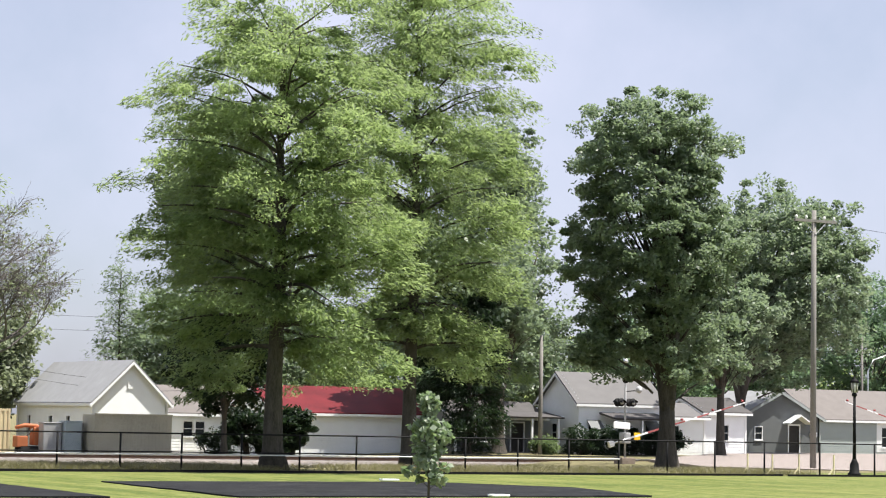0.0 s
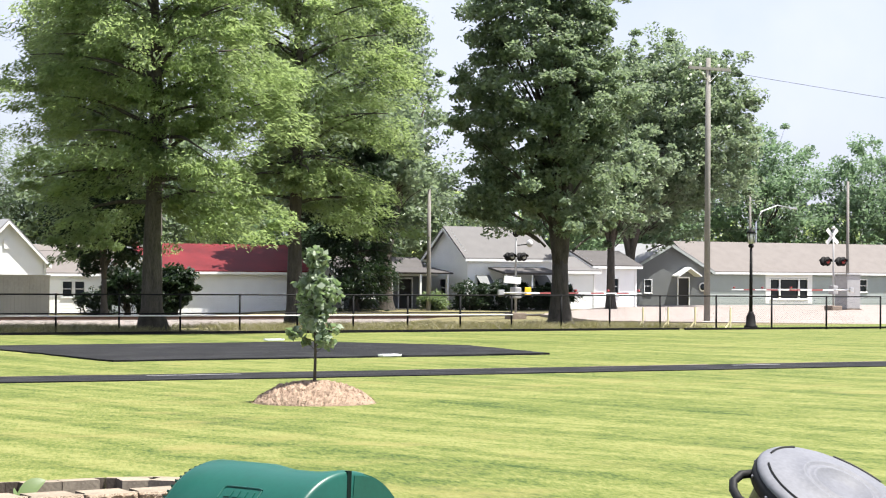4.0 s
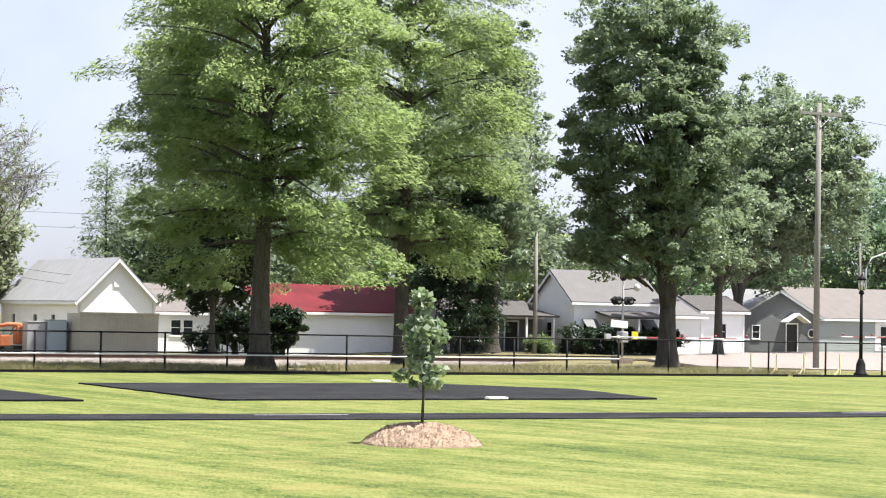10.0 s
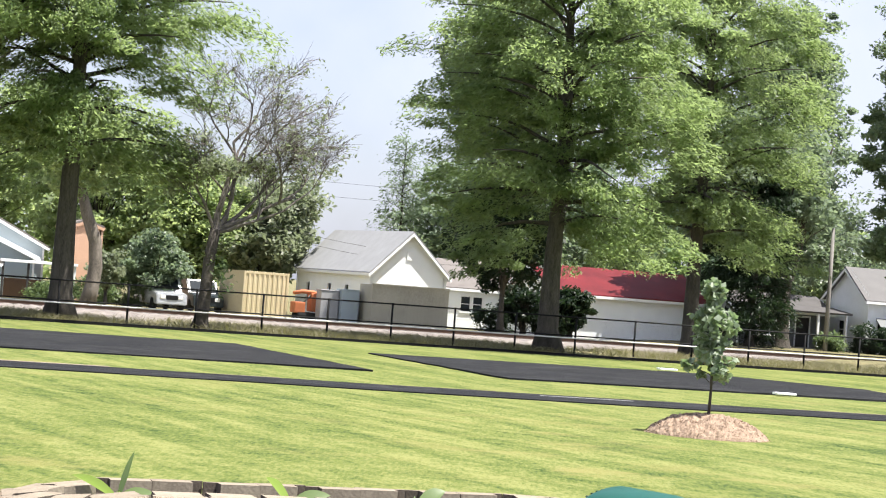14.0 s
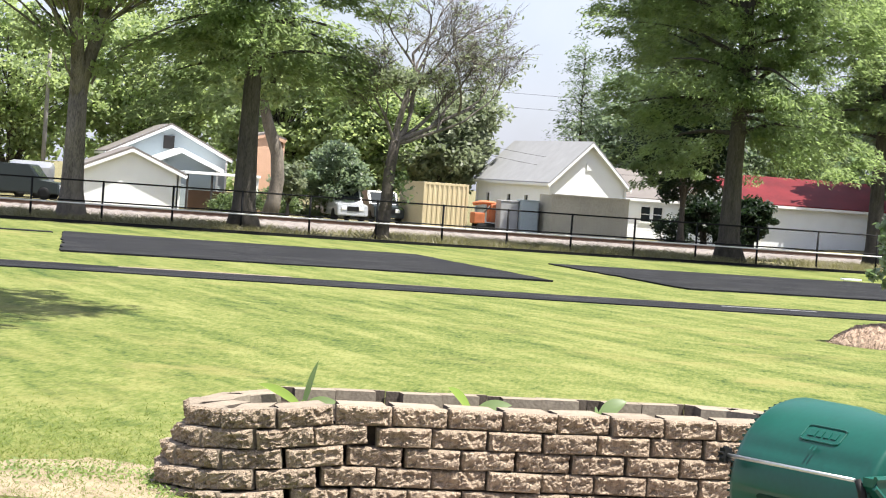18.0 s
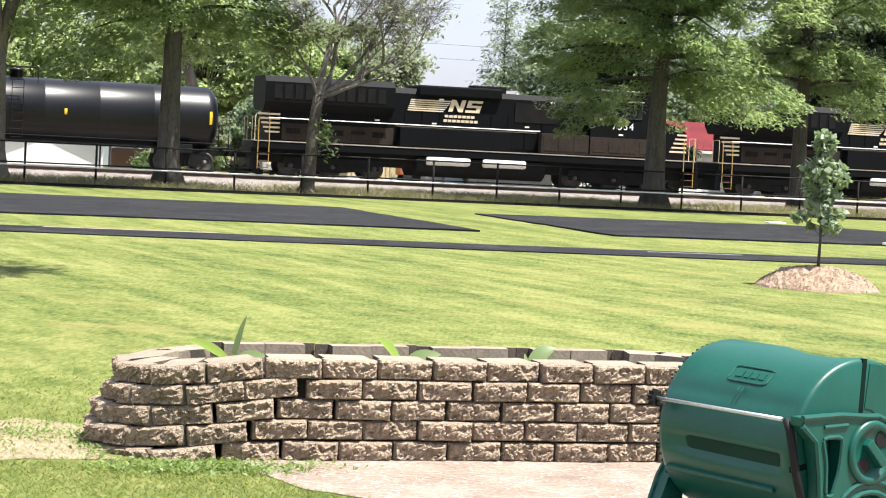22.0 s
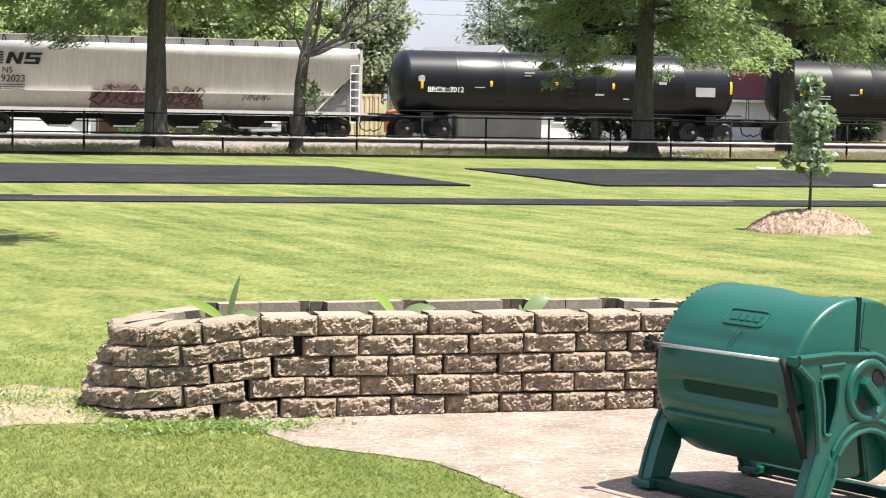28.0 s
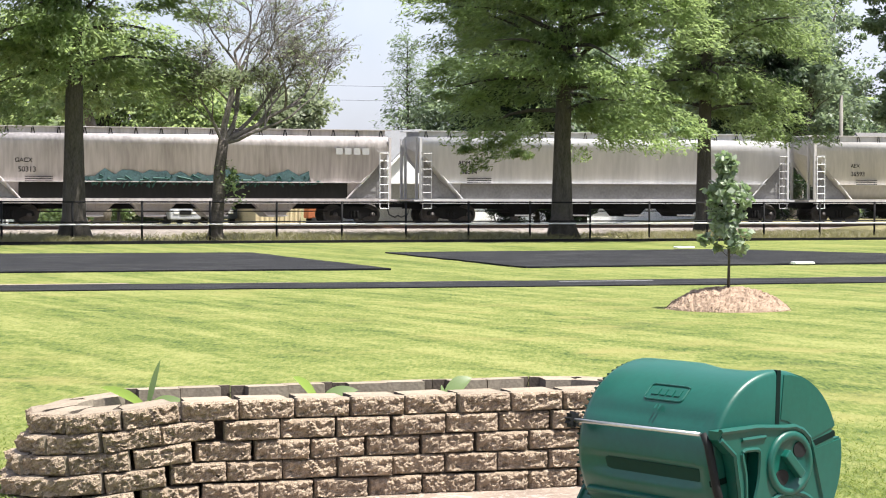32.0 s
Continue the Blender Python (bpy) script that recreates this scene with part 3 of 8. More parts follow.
def blades(name, count, where, height, width, mat, seed, lean=0.8):
    """Single bent grass blades, one triangle each, at the points that where() gives."""
    r = rng(seed)
    p = where(r, count)
    n = len(p)
    h = height * r.uniform(0.5, 1.3, n)
    a = r.uniform(0, math.tau, n)
    side = np.stack([np.cos(a), np.sin(a), np.zeros(n)], 1) * (width * r.uniform(0.7, 1.3, n))[:, None]
    tip = p + np.stack([r.normal(0, lean, n) * h, r.normal(0, lean, n) * h, h], 1)
    v = np.stack([p - side, p + side, tip], 1).reshape(-1, 3)
    return from_arrays(name, v, np.arange(3 * n).reshape(-1, 3), mat)


def inside(px, py, poly):
    c = np.zeros(len(px), bool)
    for (x0, y0), (x1, y1) in zip(poly, poly[1:] + poly[:1]):
        hit = ((y0 > py) != (y1 > py)) & (px < (x1 - x0) * (py - y0) / (y1 - y0 + 1e-12) + x0)
        c ^= hit
    return c


def wedge(r, n, r0, r1, a0, a1):
    rad = np.sqrt(r.uniform(r0 * r0, r1 * r1, n))
    a = np.radians(r.uniform(a0, a1, n))
    return rad * np.sin(a), rad * np.cos(a)


def lawn_points(r0, r1, a0=-3, a1=48, fade=False):
    def where(r, n):
        x, y = wedge(r, n, r0, r1, a0, a1)
        keep = ~inside(x, y, patio_pts) & ~((x > 1.28) & (x < 5.0) & (y > 10.75) & (y < 12.05))
        keep &= ~(inside(x, y, [(0.1, 10.75), (1.3, 10.8), (1.3, 12.0), (0.3, 11.9)]) & (r.uniform(0, 1, n) < 0.4))
        keep &= (np.hypot(x - 12.75, y - 25.95) > 0.9) & ((y < 31.9) | (y > 35.2) & (y < 40.4))
        if fade:
            keep &= r.uniform(0, 1, n) < np.minimum(1.0, 1.6 * (r1 - np.hypot(x, y)) / (r1 - r0)) ** 1.5
        x, y = x[keep], y[keep]
        return np.stack([x, y, np.zeros(len(x))], 1)
    return where


def grass():
    a = new("grass_near", blades("grass_near", 330000, lawn_points(6.5, 16.0, fade=True), 0.022, 0.0034, BLADE, 11, 1.5))
    tagged(a, "short mown bright green grass blades", "grass", kind="stuff")
    def band(r, n):
        x = r.uniform(-4, 47, n)
        y = 60.7 + np.abs(r.normal(0, 2.2, n)) + r.uniform(0, 1, n) * 18 * (r.uniform(0, 1, n) < 0.5)
        z = np.array([ground_z(u, v) for u, v in zip(x, y)])
        keep = np.sin(x * 0.9) + np.sin(x * 0.37 + 1) + r.normal(0, 0.7, n) > -0.6
        return np.stack([x, y, z], 1)[keep]
    c = new("weeds", blades("weeds", 95000, band, 0.22, 0.018, WEEDLEAF, 13, 1.2))
    tagged(c, "dry tall weeds along the fence and the track", "weeds", kind="stuff")


grass()

# ---- stone planter ----
def block_mesh(seed, waist=0.70, tail=0.64, side=0):
    """A split-faced retaining block: rough front, narrower back."""
    r = random.Random(seed)
    bm = bmesh.new()
    w, d, h, nx, nz = 0.149, 0.25, 0.1035, 24, 10
    front = [[None] * (nx + 1) for _ in range(nz + 1)]
    for j in range(nz + 1):
        for i in range(nx + 1):
            u, v = i / nx, j / nz
            edge = min(u, 1 - u, v, 1 - v)
            warp = 0.8 * noise.noise((u * 5 + seed, v * 3, 4.0))
            lump = 0.022 * noise.noise((u * 2.6 + seed * 3.1, v * 1.7, seed))
            lump -= 0.030 * (abs(noise.noise((u * 7 + seed + warp, v * 4.5 + warp, seed * 1.7))) ** 0.7 - 0.35)
            lump -= 0.014 * abs(noise.noise((u * 16 + seed, v * 9, seed * 0.7)))
            y = -0.020 - lump - r.uniform(0, 0.008) if edge > 0.04 else r.uniform(-0.001, 0.004) - 0.2 * lump
            front[j][i] = bm.verts.new((-w + 2 * w * u + r.uniform(-.003, .003), y, h * v + (r.uniform(-.004, .003) if 0 < j < nz else 0)))
    for j in range(nz):
        for i in range(nx):
            bm.faces.new((front[j][i], front[j][i + 1], front[j + 1][i + 1], front[j + 1][i]))
    # shoulders, then a narrower tail
    a, b = (w * tail, w * tail) if not side else (w * 0.99, w * 0.52) if side > 0 else (w * 0.52, w * 0.99)
    plan = [(w, 0.055), (min(w * waist, a) if not side else a, 0.07), (a, d), (-b, d), (-min(w * waist, b) if not side else -b, 0.07), (-w, 0.055)]
    lo, hi = [bm.verts.new((a, b, 0)) for a, b in plan], [bm.verts.new((a, b, h)) for a, b in plan]
    for k in range(5):
        bm.faces.new((lo[k], lo[k + 1], hi[k + 1], hi[k]))
    bm.faces.new([front[nz][i] for i in range(nx + 1)] + hi)
    bm.faces.new([front[0][i] for i in range(nx, -1, -1)] + lo[::-1])
    bm.faces.new([front[j][0] for j in range(nz, -1, -1)] + [lo[5], hi[5]])
    bm.faces.new([front[j][nx] for j in range(nz + 1)] + [hi[0], lo[0]])
    bmesh.ops.recalc_face_normals(bm, faces=bm.faces)
    # tail sides take the gap-shade colour, the inner face its own tone
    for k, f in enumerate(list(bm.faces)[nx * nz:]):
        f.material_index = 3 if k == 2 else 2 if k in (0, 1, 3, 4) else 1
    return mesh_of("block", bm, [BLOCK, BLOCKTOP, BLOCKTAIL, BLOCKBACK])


PL = dict(x0=1.39, x1=5.02, y0=10.78, y1=11.78)


def stadium(s, grow):
    """A point and the outward turn at arc length s along the planter's oval, grown outward."""
    rad = (PL["y1"] - PL["y0"]) / 2 + grow
    cx0, cx1, cy = PL["x0"] + rad - grow, PL["x1"] - rad + grow, (PL["y0"] + PL["y1"]) / 2
    straight = cx1 - cx0
    arc = math.pi * rad
    total = 2 * (straight + arc)
    s %= total
    if s < straight:
        return (cx0 + s, cy - rad), 0.0, total
    s -= straight
    if s < arc:
        a = s / rad
        return (cx1 + rad * math.sin(a), cy - rad * math.cos(a)), a, total
    s -= arc
    if s < straight:
        return (cx1 - s, cy + rad), math.pi, total
    a = math.pi + (s - straight) / rad
    return (cx0 + rad * math.sin(a), cy - rad * math.cos(a)), a, total


def build_planter():
    planter = thing("planter", (3.19, 11.28, 0.0), 0, "oval raised planter of tan split-faced retaining blocks on the patio edge", "planter")
    shapes = [block_mesh(s) for s in range(7)]
    straight_shapes = [block_mesh(s + 7, 0.90, 0.86) for s in range(7)]
    pairs = [block_mesh(s + 14, 0.90, 0.86, side) for s, side in ((0, 1), (1, -1), (2, 1), (3, -1))]
    r = random.Random(5)
    # first joint of each course along the front; the rounded end has slumped and slid outward
    joints = (1.899, 1.735, 1.865, 2.020, 1.800)
    for course in range(5):
        grow = 0.010 * (4 - course)
        total = stadium(0, grow)[2]
        n = round(total / 0.312)
        start = stadium(0, grow)[0][0]
        off = joints[course] + 0.156 - start
        for k in range(n):
            s = off + k * total / n
            (x, y), turn, _ = stadium(s, grow)
            push = r.uniform(-0.016, 0.016) * (1.5 if course == 4 else 1.0)
            slump = max(0.0, 2.13 - x)
            batter = 0.029 * (4 - course) * min(1.0, slump / 0.75)
            x, y = x + push * math.sin(turn) - batter, y - push * math.cos(turn) - (0.03 if course == 0 and 0.1 < slump < 0.5 and y < 11.2 else 0.0)
            straight = turn in (0.0, math.pi)
            loose = course == 3 and turn == 0.0 and 2.05 < x < 2.36
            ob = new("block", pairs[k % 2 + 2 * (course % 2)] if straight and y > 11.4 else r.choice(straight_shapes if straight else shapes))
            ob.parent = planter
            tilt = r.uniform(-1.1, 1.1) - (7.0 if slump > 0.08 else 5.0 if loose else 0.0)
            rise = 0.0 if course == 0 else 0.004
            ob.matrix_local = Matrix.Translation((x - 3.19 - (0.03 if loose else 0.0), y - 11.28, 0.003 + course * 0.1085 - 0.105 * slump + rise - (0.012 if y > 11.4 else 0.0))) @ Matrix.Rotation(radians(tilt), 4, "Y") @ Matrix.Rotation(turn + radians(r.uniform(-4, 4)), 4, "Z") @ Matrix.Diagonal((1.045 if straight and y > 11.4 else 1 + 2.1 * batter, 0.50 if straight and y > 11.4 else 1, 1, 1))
    bm = bmesh.new()
    prism(bm, [(stadium(k * 0.2, -0.19)[0][0] - 3.19, stadium(k * 0.2, -0.19)[0][1] - 11.28) for k in range(int(stadium(0, -0.19)[2] / 0.2))], 0.0, 0.38, "z")
    part("soil", bm, SOIL, planter, "dark garden soil filling the planter")
    # dark soil ring added so that the gaps between the tails look shaded
    fill = bmesh.new()
    n = 44
    rings = []
    for grow, z in ((-0.075, 0.30), (-0.075, 0.455), (-0.19, 0.440), (-0.19, 0.30)):
        total = stadium(0, grow)[2]
        pts = [stadium(total * k / n, grow)[0] for k in range(n)]
        rings.append([fill.verts.new((x - 3.19, y - 11.28, z + (random.Random(k).uniform(-0.012, 0.0) if z > 0.4 else 0))) for k, (x, y) in enumerate(pts)])
    for a, b in zip(rings, rings[1:]):
        for k in range(n):
            fill.faces.new((a[k], a[(k + 1) % n], b[(k + 1) % n], b[k]))
    bmesh.ops.recalc_face_normals(fill, faces=fill.faces)
    part("gap_shade_ring", fill, SOIL, planter, "dark soil ring added to darken the gaps between the blocks")


build_planter()


def lily(x, y, z, spec, seed):
    plant = thing("lily", (x, y, z), 0, "young lily with broad pale green leaves growing in the planter", "plant", "lilies in the planter")
    r = random.Random(seed)
    for az, length, lift, width in spec:
        bm = bmesh.new()
        rows = []
        for k in range(9):
            u = k / 8
            out = length * u * math.cos(radians(lift)) * (1 + 0.15 * u)
            up = length * (u * math.sin(radians(lift)) - 0.28 * u * u * math.cos(radians(lift)))
            w = width * math.sin(math.pi * min(1, 0.10 + 0.9 * u)) ** 0.8 * (1 - 0.2 * u)
            c, s = math.cos(radians(az)), math.sin(radians(az))
            rows.append([bm.verts.new((out * c - e * w * s * 0.55, out * s + e * w * c * 0.55, up + abs(e) * w * 0.2 + e * w * 0.8 * math.cos(radians(lift)))) for e in (-1, 0, 1)])
        for a, b in zip(rows, rows[1:]):
            for k in range(2):
                bm.faces.new((a[k], a[k + 1], b[k + 1], b[k])).smooth = True
        part("leaf", bm, LEAF_LILY, plant)
    bm = tube(bmesh.new(), [(0, 0, -0.08), (0, 0, 0.05)], [0.015, 0.012], 6)
    part("stem", bm, LEAF_LILY, plant)


lily(2.05, 11.47, 0.435, [(168, 0.30, 40, 0.058), (20, 0.31, 76, 0.056), (-10, 0.20, 30, 0.050), (250, 0.16, 30, 0.04)], 1)
lily(3.05, 11.47, 0.435, [(168, 0.24, 56, 0.095), (-5, 0.24, 34, 0.062), (200, 0.14, 40, 0.03)], 2)
lily(3.81, 11.47, 0.435, [(12, 0.24, 46, 0.080), (190, 0.16, 30, 0.032), (80, 0.14, 50, 0.03)], 3)


def low_weeds(name, x, y, rx, ry, count, size, seed, label):
    r = rng(seed)
    c = np.stack([r.normal(x, rx, count), r.normal(y, ry, count), r.uniform(0.01, size * 2.2, count)], 1)
    me = leaf_cards(name, c, size, r, 0.5, CLOVER)
    tagged(new(name, me), label, "weeds", kind="stuff")


def leaf_cards(name, centres, size, r, up_bias, mat, slim=0.45, droop=0.0, way=None):
    """Diamond leaves, each an island of its own, at the given centres."""
    n = len(centres)
    normal = r.normal(0, 1, (n, 3))
    normal[:, 2] = np.abs(normal[:, 2]) + up_bias
    normal /= np.linalg.norm(normal, axis=1)[:, None]
    along = r.normal(0, 1, (n, 3))
    along[:, 2] -= droop
    if way is not None:
        along = along * 0.55 + way
    along -= normal * (along * normal).sum(1)[:, None]
    along /= np.linalg.norm(along, axis=1)[:, None] + 1e-9
    across = np.cross(normal, along)
    s = (size * r.uniform(0.6, 1.4, n))[:, None]
    a, b = along * s, across * s * slim
    v = np.stack([centres - a, centres + b - a * 0.1 + normal * s * 0.12, centres + a, centres - b - a * 0.1 + normal * s * 0.12], 1).reshape(-1, 3)
    return from_arrays(name, v, np.arange(4 * n).reshape(-1, 4), mat)


low_weeds("clover", 1.75, 10.42, 0.30, 0.10, 1500, 0.016, 21, "patch of clover weeds at the foot of the planter")
low_weeds("clover", 1.25, 11.2, 0.05, 0.25, 300, 0.016, 22, "clover weeds at the planter's rounded end")
low_weeds("clover", 0.75, 11.6, 0.45, 0.22, 1300, 0.013, 25, "thin grass and clover creeping over the bare dirt")
low_weeds("weed_sprigs", 8.5, 12.95, 0.07, 0.09, 60, 0.040, 23, "leafy weed sprigs standing in the lawn")
low_weeds("weed_sprigs", 8.22, 13.0, 0.05, 0.12, 24, 0.038, 26, "leafy weed sprigs standing in the lawn")
low_weeds("weed_sprigs", 8.95, 12.2, 0.10, 0.08, 46, 0.038, 27, "leafy weed sprigs standing in the lawn")


# ---- compost tumbler ----
def build_tumbler():
    ax0, ax1 = Vector((3.77, 8.55, 0.53)), Vector((4.05, 7.79, 0.53))
    d = (ax1 - ax0).normalized()
    L = (ax1 - ax0).length
    turn = math.degrees(math.atan2(d.y, d.x))
    t = thing("compost_tumbler", (ax0.x, ax0.y, 0.02), turn, "dark green plastic compost tumbler drum on moulded legs", "composter")
    R, zc = 0.384, 0.522
    # drum with flat doors, a ridge and ribs
    bm = lathe([(0.0, 0.02), (0.15, 0.0), (R - 0.035, 0.0), (R - 0.01, 0.012), (R, 0.04), (R, L * 0.25), (R, L * 0.42), (R, L * 0.52), (R, L * 0.62), (R, L * 0.72), (R, L * 0.82), (R, L * 0.90), (R, L - 0.03), (R, L + 0.006), (R - 0.006, L + 0.018), (R - 0.02, L + 0.024), (0.12, L + 0.024), (0.0, L + 0.024)], 144, "x")
    for v in bm.verts:
        a = math.atan2(v.co.z, v.co.y)
        rr = math.hypot(v.co.y, v.co.z)
        if rr > R * 0.8 and 0.03 < v.co.x < L + 0.0:
            k = 1 - 0.018 * max(0, math.cos(3 * (a - 0.55))) ** 24
            low = math.degrees(a) % 360
            if 0.06 < v.co.x < L - 0.05:
                k -= 0.085 * smooth01((low - 180.5) / 2.5) * smooth01((197 - low) / 8)
            u = v.co.x / L
            k -= 0.060 * smooth01((u - 0.42) / 0.2) * smooth01((0.97 - u) / 0.12) * math.exp(-((a - 1.25) / 0.42) ** 2)
            v.co.y *= k
            v.co.z *= k
        v.co.z += zc
    drum = part("drum", bm, GREENPL, t, "glossy green ribbed drum", True)
    # toothed rim
    rim = bmesh.new()
    for k in range(72):
        a = k * math.tau / 72
        vs = box(rim, (-0.010, R - 0.04, -0.004), (0.010, R - 0.014, 0.004))
        bmesh.ops.rotate(rim, verts=vs, cent=(0, 0, 0), matrix=Matrix.Rotation(a, 3, "X"))
    bmesh.ops.translate(rim, verts=rim.verts, vec=(0, 0, zc))
    tagged(part("gear_rim", rim, GREENDK, drum), "toothed rim round the drum", kind="stuff")
    # door ridges along the drum and panels on the end
    for a, w in ((206, 0.012), (300, 0.02)):
        bm = bmesh.new()
        box(bm, (0.05, R - 0.012, -w), (L - 0.10, R + 0.020, w), 0.008)
        bmesh.ops.rotate(bm, verts=bm.verts, cent=(0, 0, 0), matrix=Matrix.Rotation(radians(a), 3, "X"))
        bmesh.ops.translate(bm, verts=bm.verts, vec=(0, 0, zc))
        part("ridge", bm, GREENPL, drum)
    # dark strips give the radial seams of the end their shade
    for a in (88, 14, -80, 190):
        bm = bmesh.new()
        box(bm, (L + 0.004, 0.10, -0.013), (L + 0.0255, R + 0.0005, 0.013), 0.001)
        bmesh.ops.rotate(bm, verts=bm.verts, cent=(0, 0, 0), matrix=Matrix.Rotation(radians(a), 3, "X"))
        bmesh.ops.translate(bm, verts=bm.verts, vec=(0, 0, zc))
        part("end_seam_shade", bm, DRUMDARK, drum, "dark strip for the shade in a radial seam of the drum's end")
    # raised door sectors on the end, each standing a little proud of the drum
    for a0, a1, grow, taper in ((17.5, 84.5, 0.016, 0.028), (-76.5, 10.5, 0.040, 0.0)):
        turns = [radians(a0 + (a1 - a0) * k / 16) for k in range(17)]
        edge = [R + grow - taper * (k / 16) ** 2 for k in range(17)]
        ring = [(e * math.cos(a), zc + e * math.sin(a)) for a, e in zip(turns, edge)] + [(0.17 * math.cos(a), zc + 0.17 * math.sin(a)) for a in turns[::-4]]
        bm = bmesh.new()
        prism(bm, ring, L - 0.10, L + 0.027)
        bmesh.ops.bevel(bm, geom=bm.edges[:], offset=0.009, segments=2, affect="EDGES")
        part("end_door", bm, GREENPL, drum, "raised green door sector", False)
    # dark green strip stands for the shade in the lower groove
    bm = bmesh.new()
    box(bm, (0.08, R - 0.06, -0.036), (L - 0.07, R - 0.026, 0.036), 0.006)
    bmesh.ops.rotate(bm, verts=bm.verts, cent=(0, 0, 0), matrix=Matrix.Rotation(radians(188), 3, "X"))
    bmesh.ops.translate(bm, verts=bm.verts, vec=(0, 0, zc))
    part("groove_shade", bm, GREENDK, drum, "dark strip for the shade in the drum's lower groove")
    # raised nameplate and marks as plain bars
    plate = bmesh.new()
    edge = rounded([(-0.115, -0.042), (0.115, -0.042), (0.115, 0.042), (-0.115, 0.042)], 5, 0.16)
    tube(plate, [(a, 0.0, b) for a, b in edge + edge[:1]], 0.0045, 6, False)
    for lo, hi in (((-0.085, 0, -0.018), (-0.052, 0.004, 0.018)), ((-0.042, 0, -0.018), (-0.008, 0.004, 0.018)), ((0.002, 0, -0.018), (0.034, 0.004, 0.018)), ((0.044, 0, -0.018), (0.085, 0.004, 0.018)),
                   ((-0.018, 0, -0.095), (-0.008, 0.003, -0.070)), ((0.004, 0, -0.095), (0.014, 0.003, -0.070))):
        box(plate, lo, hi, 0.0015)
    bmesh.ops.rotate(plate, verts=plate.verts, cent=(0, 0, 0), matrix=Matrix.Rotation(radians(180), 3, "Z") @ Matrix.Rotation(radians(46), 3, "X"))
    bmesh.ops.translate(plate, verts=plate.verts, vec=(L * 0.56, -R * math.cos(radians(46)), zc + R * math.sin(radians(46))))
    part("nameplate", plate, GREENPL, drum, "raised plain bars of a moulded nameplate")
    # two leg frames: an A of curved legs with a hub plate
    for x, out in ((-0.045, -1), (L + 0.066, 1)):
        frame_ob = part("leg_frame", frame_mesh(zc, out), GREENPL, t, "moulded green leg frame", False)
        frame_ob.location = (x, 0, 0)
        hub = lathe([(0, 0), (0.128, 0), (0.138, 0.012 * out), (0.138, 0.040 * out), (0.128, 0.050 * out), (0.106, 0.050 * out), (0.102, 0.040 * out), (0, 0.040 * out)], 36, "x")
        bmesh.ops.translate(hub, verts=hub.verts, vec=(x, 0, zc))
        part("hub", hub, GREENPL, t, "round bearing hub", True)
        bar = bmesh.new()
        box(bar, (0, -0.070, -0.020), (0.042 * out, 0.070, 0.020), 0.006)
        bmesh.ops.rotate(bar, verts=bar.verts, cent=(0, 0, 0), matrix=Matrix.Rotation(radians(-45), 3, "X"))
        bmesh.ops.translate(bar, verts=bar.verts, vec=(x + 0.03 * out, 0, zc))
        part("hub_bar", bar, GREENPL, t)
        for s in (-1, 1):
            hole = bmesh.new()
            prism(hole, [(0.040 * math.cos(q * math.tau / 20), 0.034 * math.sin(q * math.tau / 20)) for q in range(20)], 0.036 * out, 0.044 * out)
            bmesh.ops.translate(hole, verts=hole.verts, vec=(x, s * 0.055, zc + s * 0.055))
            part("hub_hole", hole, BLACKPL, t, "dark round opening in the hub")
    # base rails between the frames, steel crank rod and its lever
    for y in (-0.345, 0.345):
        part("base_rail", boxes(((-0.03, y - 0.03, 0.0), (L + 0.03, y + 0.03, 0.045)), bevel=0.01), GREENDK, t)
    part("rod", rod((0.01, -R - 0.035, zc + 0.13), (L - 0.01, -R - 0.035, zc + 0.14), 0.0085), STEEL, t, "thin steel crank rod along the drum")
    lever = tube(bmesh.new(), [(L + 0.005, -R - 0.035, zc + 0.145), (L + 0.03, -R - 0.03, zc + 0.10), (L + 0.05, -R - 0.0, zc - 0.08), (L + 0.075, -R + 0.04, zc - 0.26)], [0.014, 0.018, 0.018, 0.015], 10)
    part("lever", lever, BLACKPL, t, "black curved crank lever")
    gear = bmesh.new()
    prism(gear, [((0.038 if q % 2 else 0.026) * math.cos(q * math.tau / 20), (0.038 if q % 2 else 0.026) * math.sin(q * math.tau / 20)) for q in range(20)], -0.016, 0.016)
    bmesh.ops.translate(gear, verts=gear.verts, vec=(0.02, -R - 0.035, zc + 0.13))
    part("pinion", gear, BLACKPL, t, "black pinion gear")


def moulded_plate(loops, lo, hi):
    """A flat plate over a closed outline with holes, standing in its y-z plane between x = lo and hi."""
    bm = bmesh.new()
    for x in (lo, hi):
        rim = []
        for pts in loops:
            vs = [bm.verts.new((x, a, b)) for a, b in pts]
            rim += [bm.edges.new((vs[k], vs[(k + 1) % len(vs)])) for k in range(len(vs))]
        bmesh.ops.triangle_fill(bm, edges=rim, use_beauty=True)
    bm.verts.ensure_lookup_table()
    half, at = len(bm.verts) // 2, 0
    for pts in loops:
        n = len(pts)
        for k in range(n):
            a, b = at + k, at + (k + 1) % n
            bm.faces.new((bm.verts[a], bm.verts[b], bm.verts[half + b], bm.verts[half + a]))
        at += n
    bmesh.ops.recalc_face_normals(bm, faces=bm.faces)
    return bm


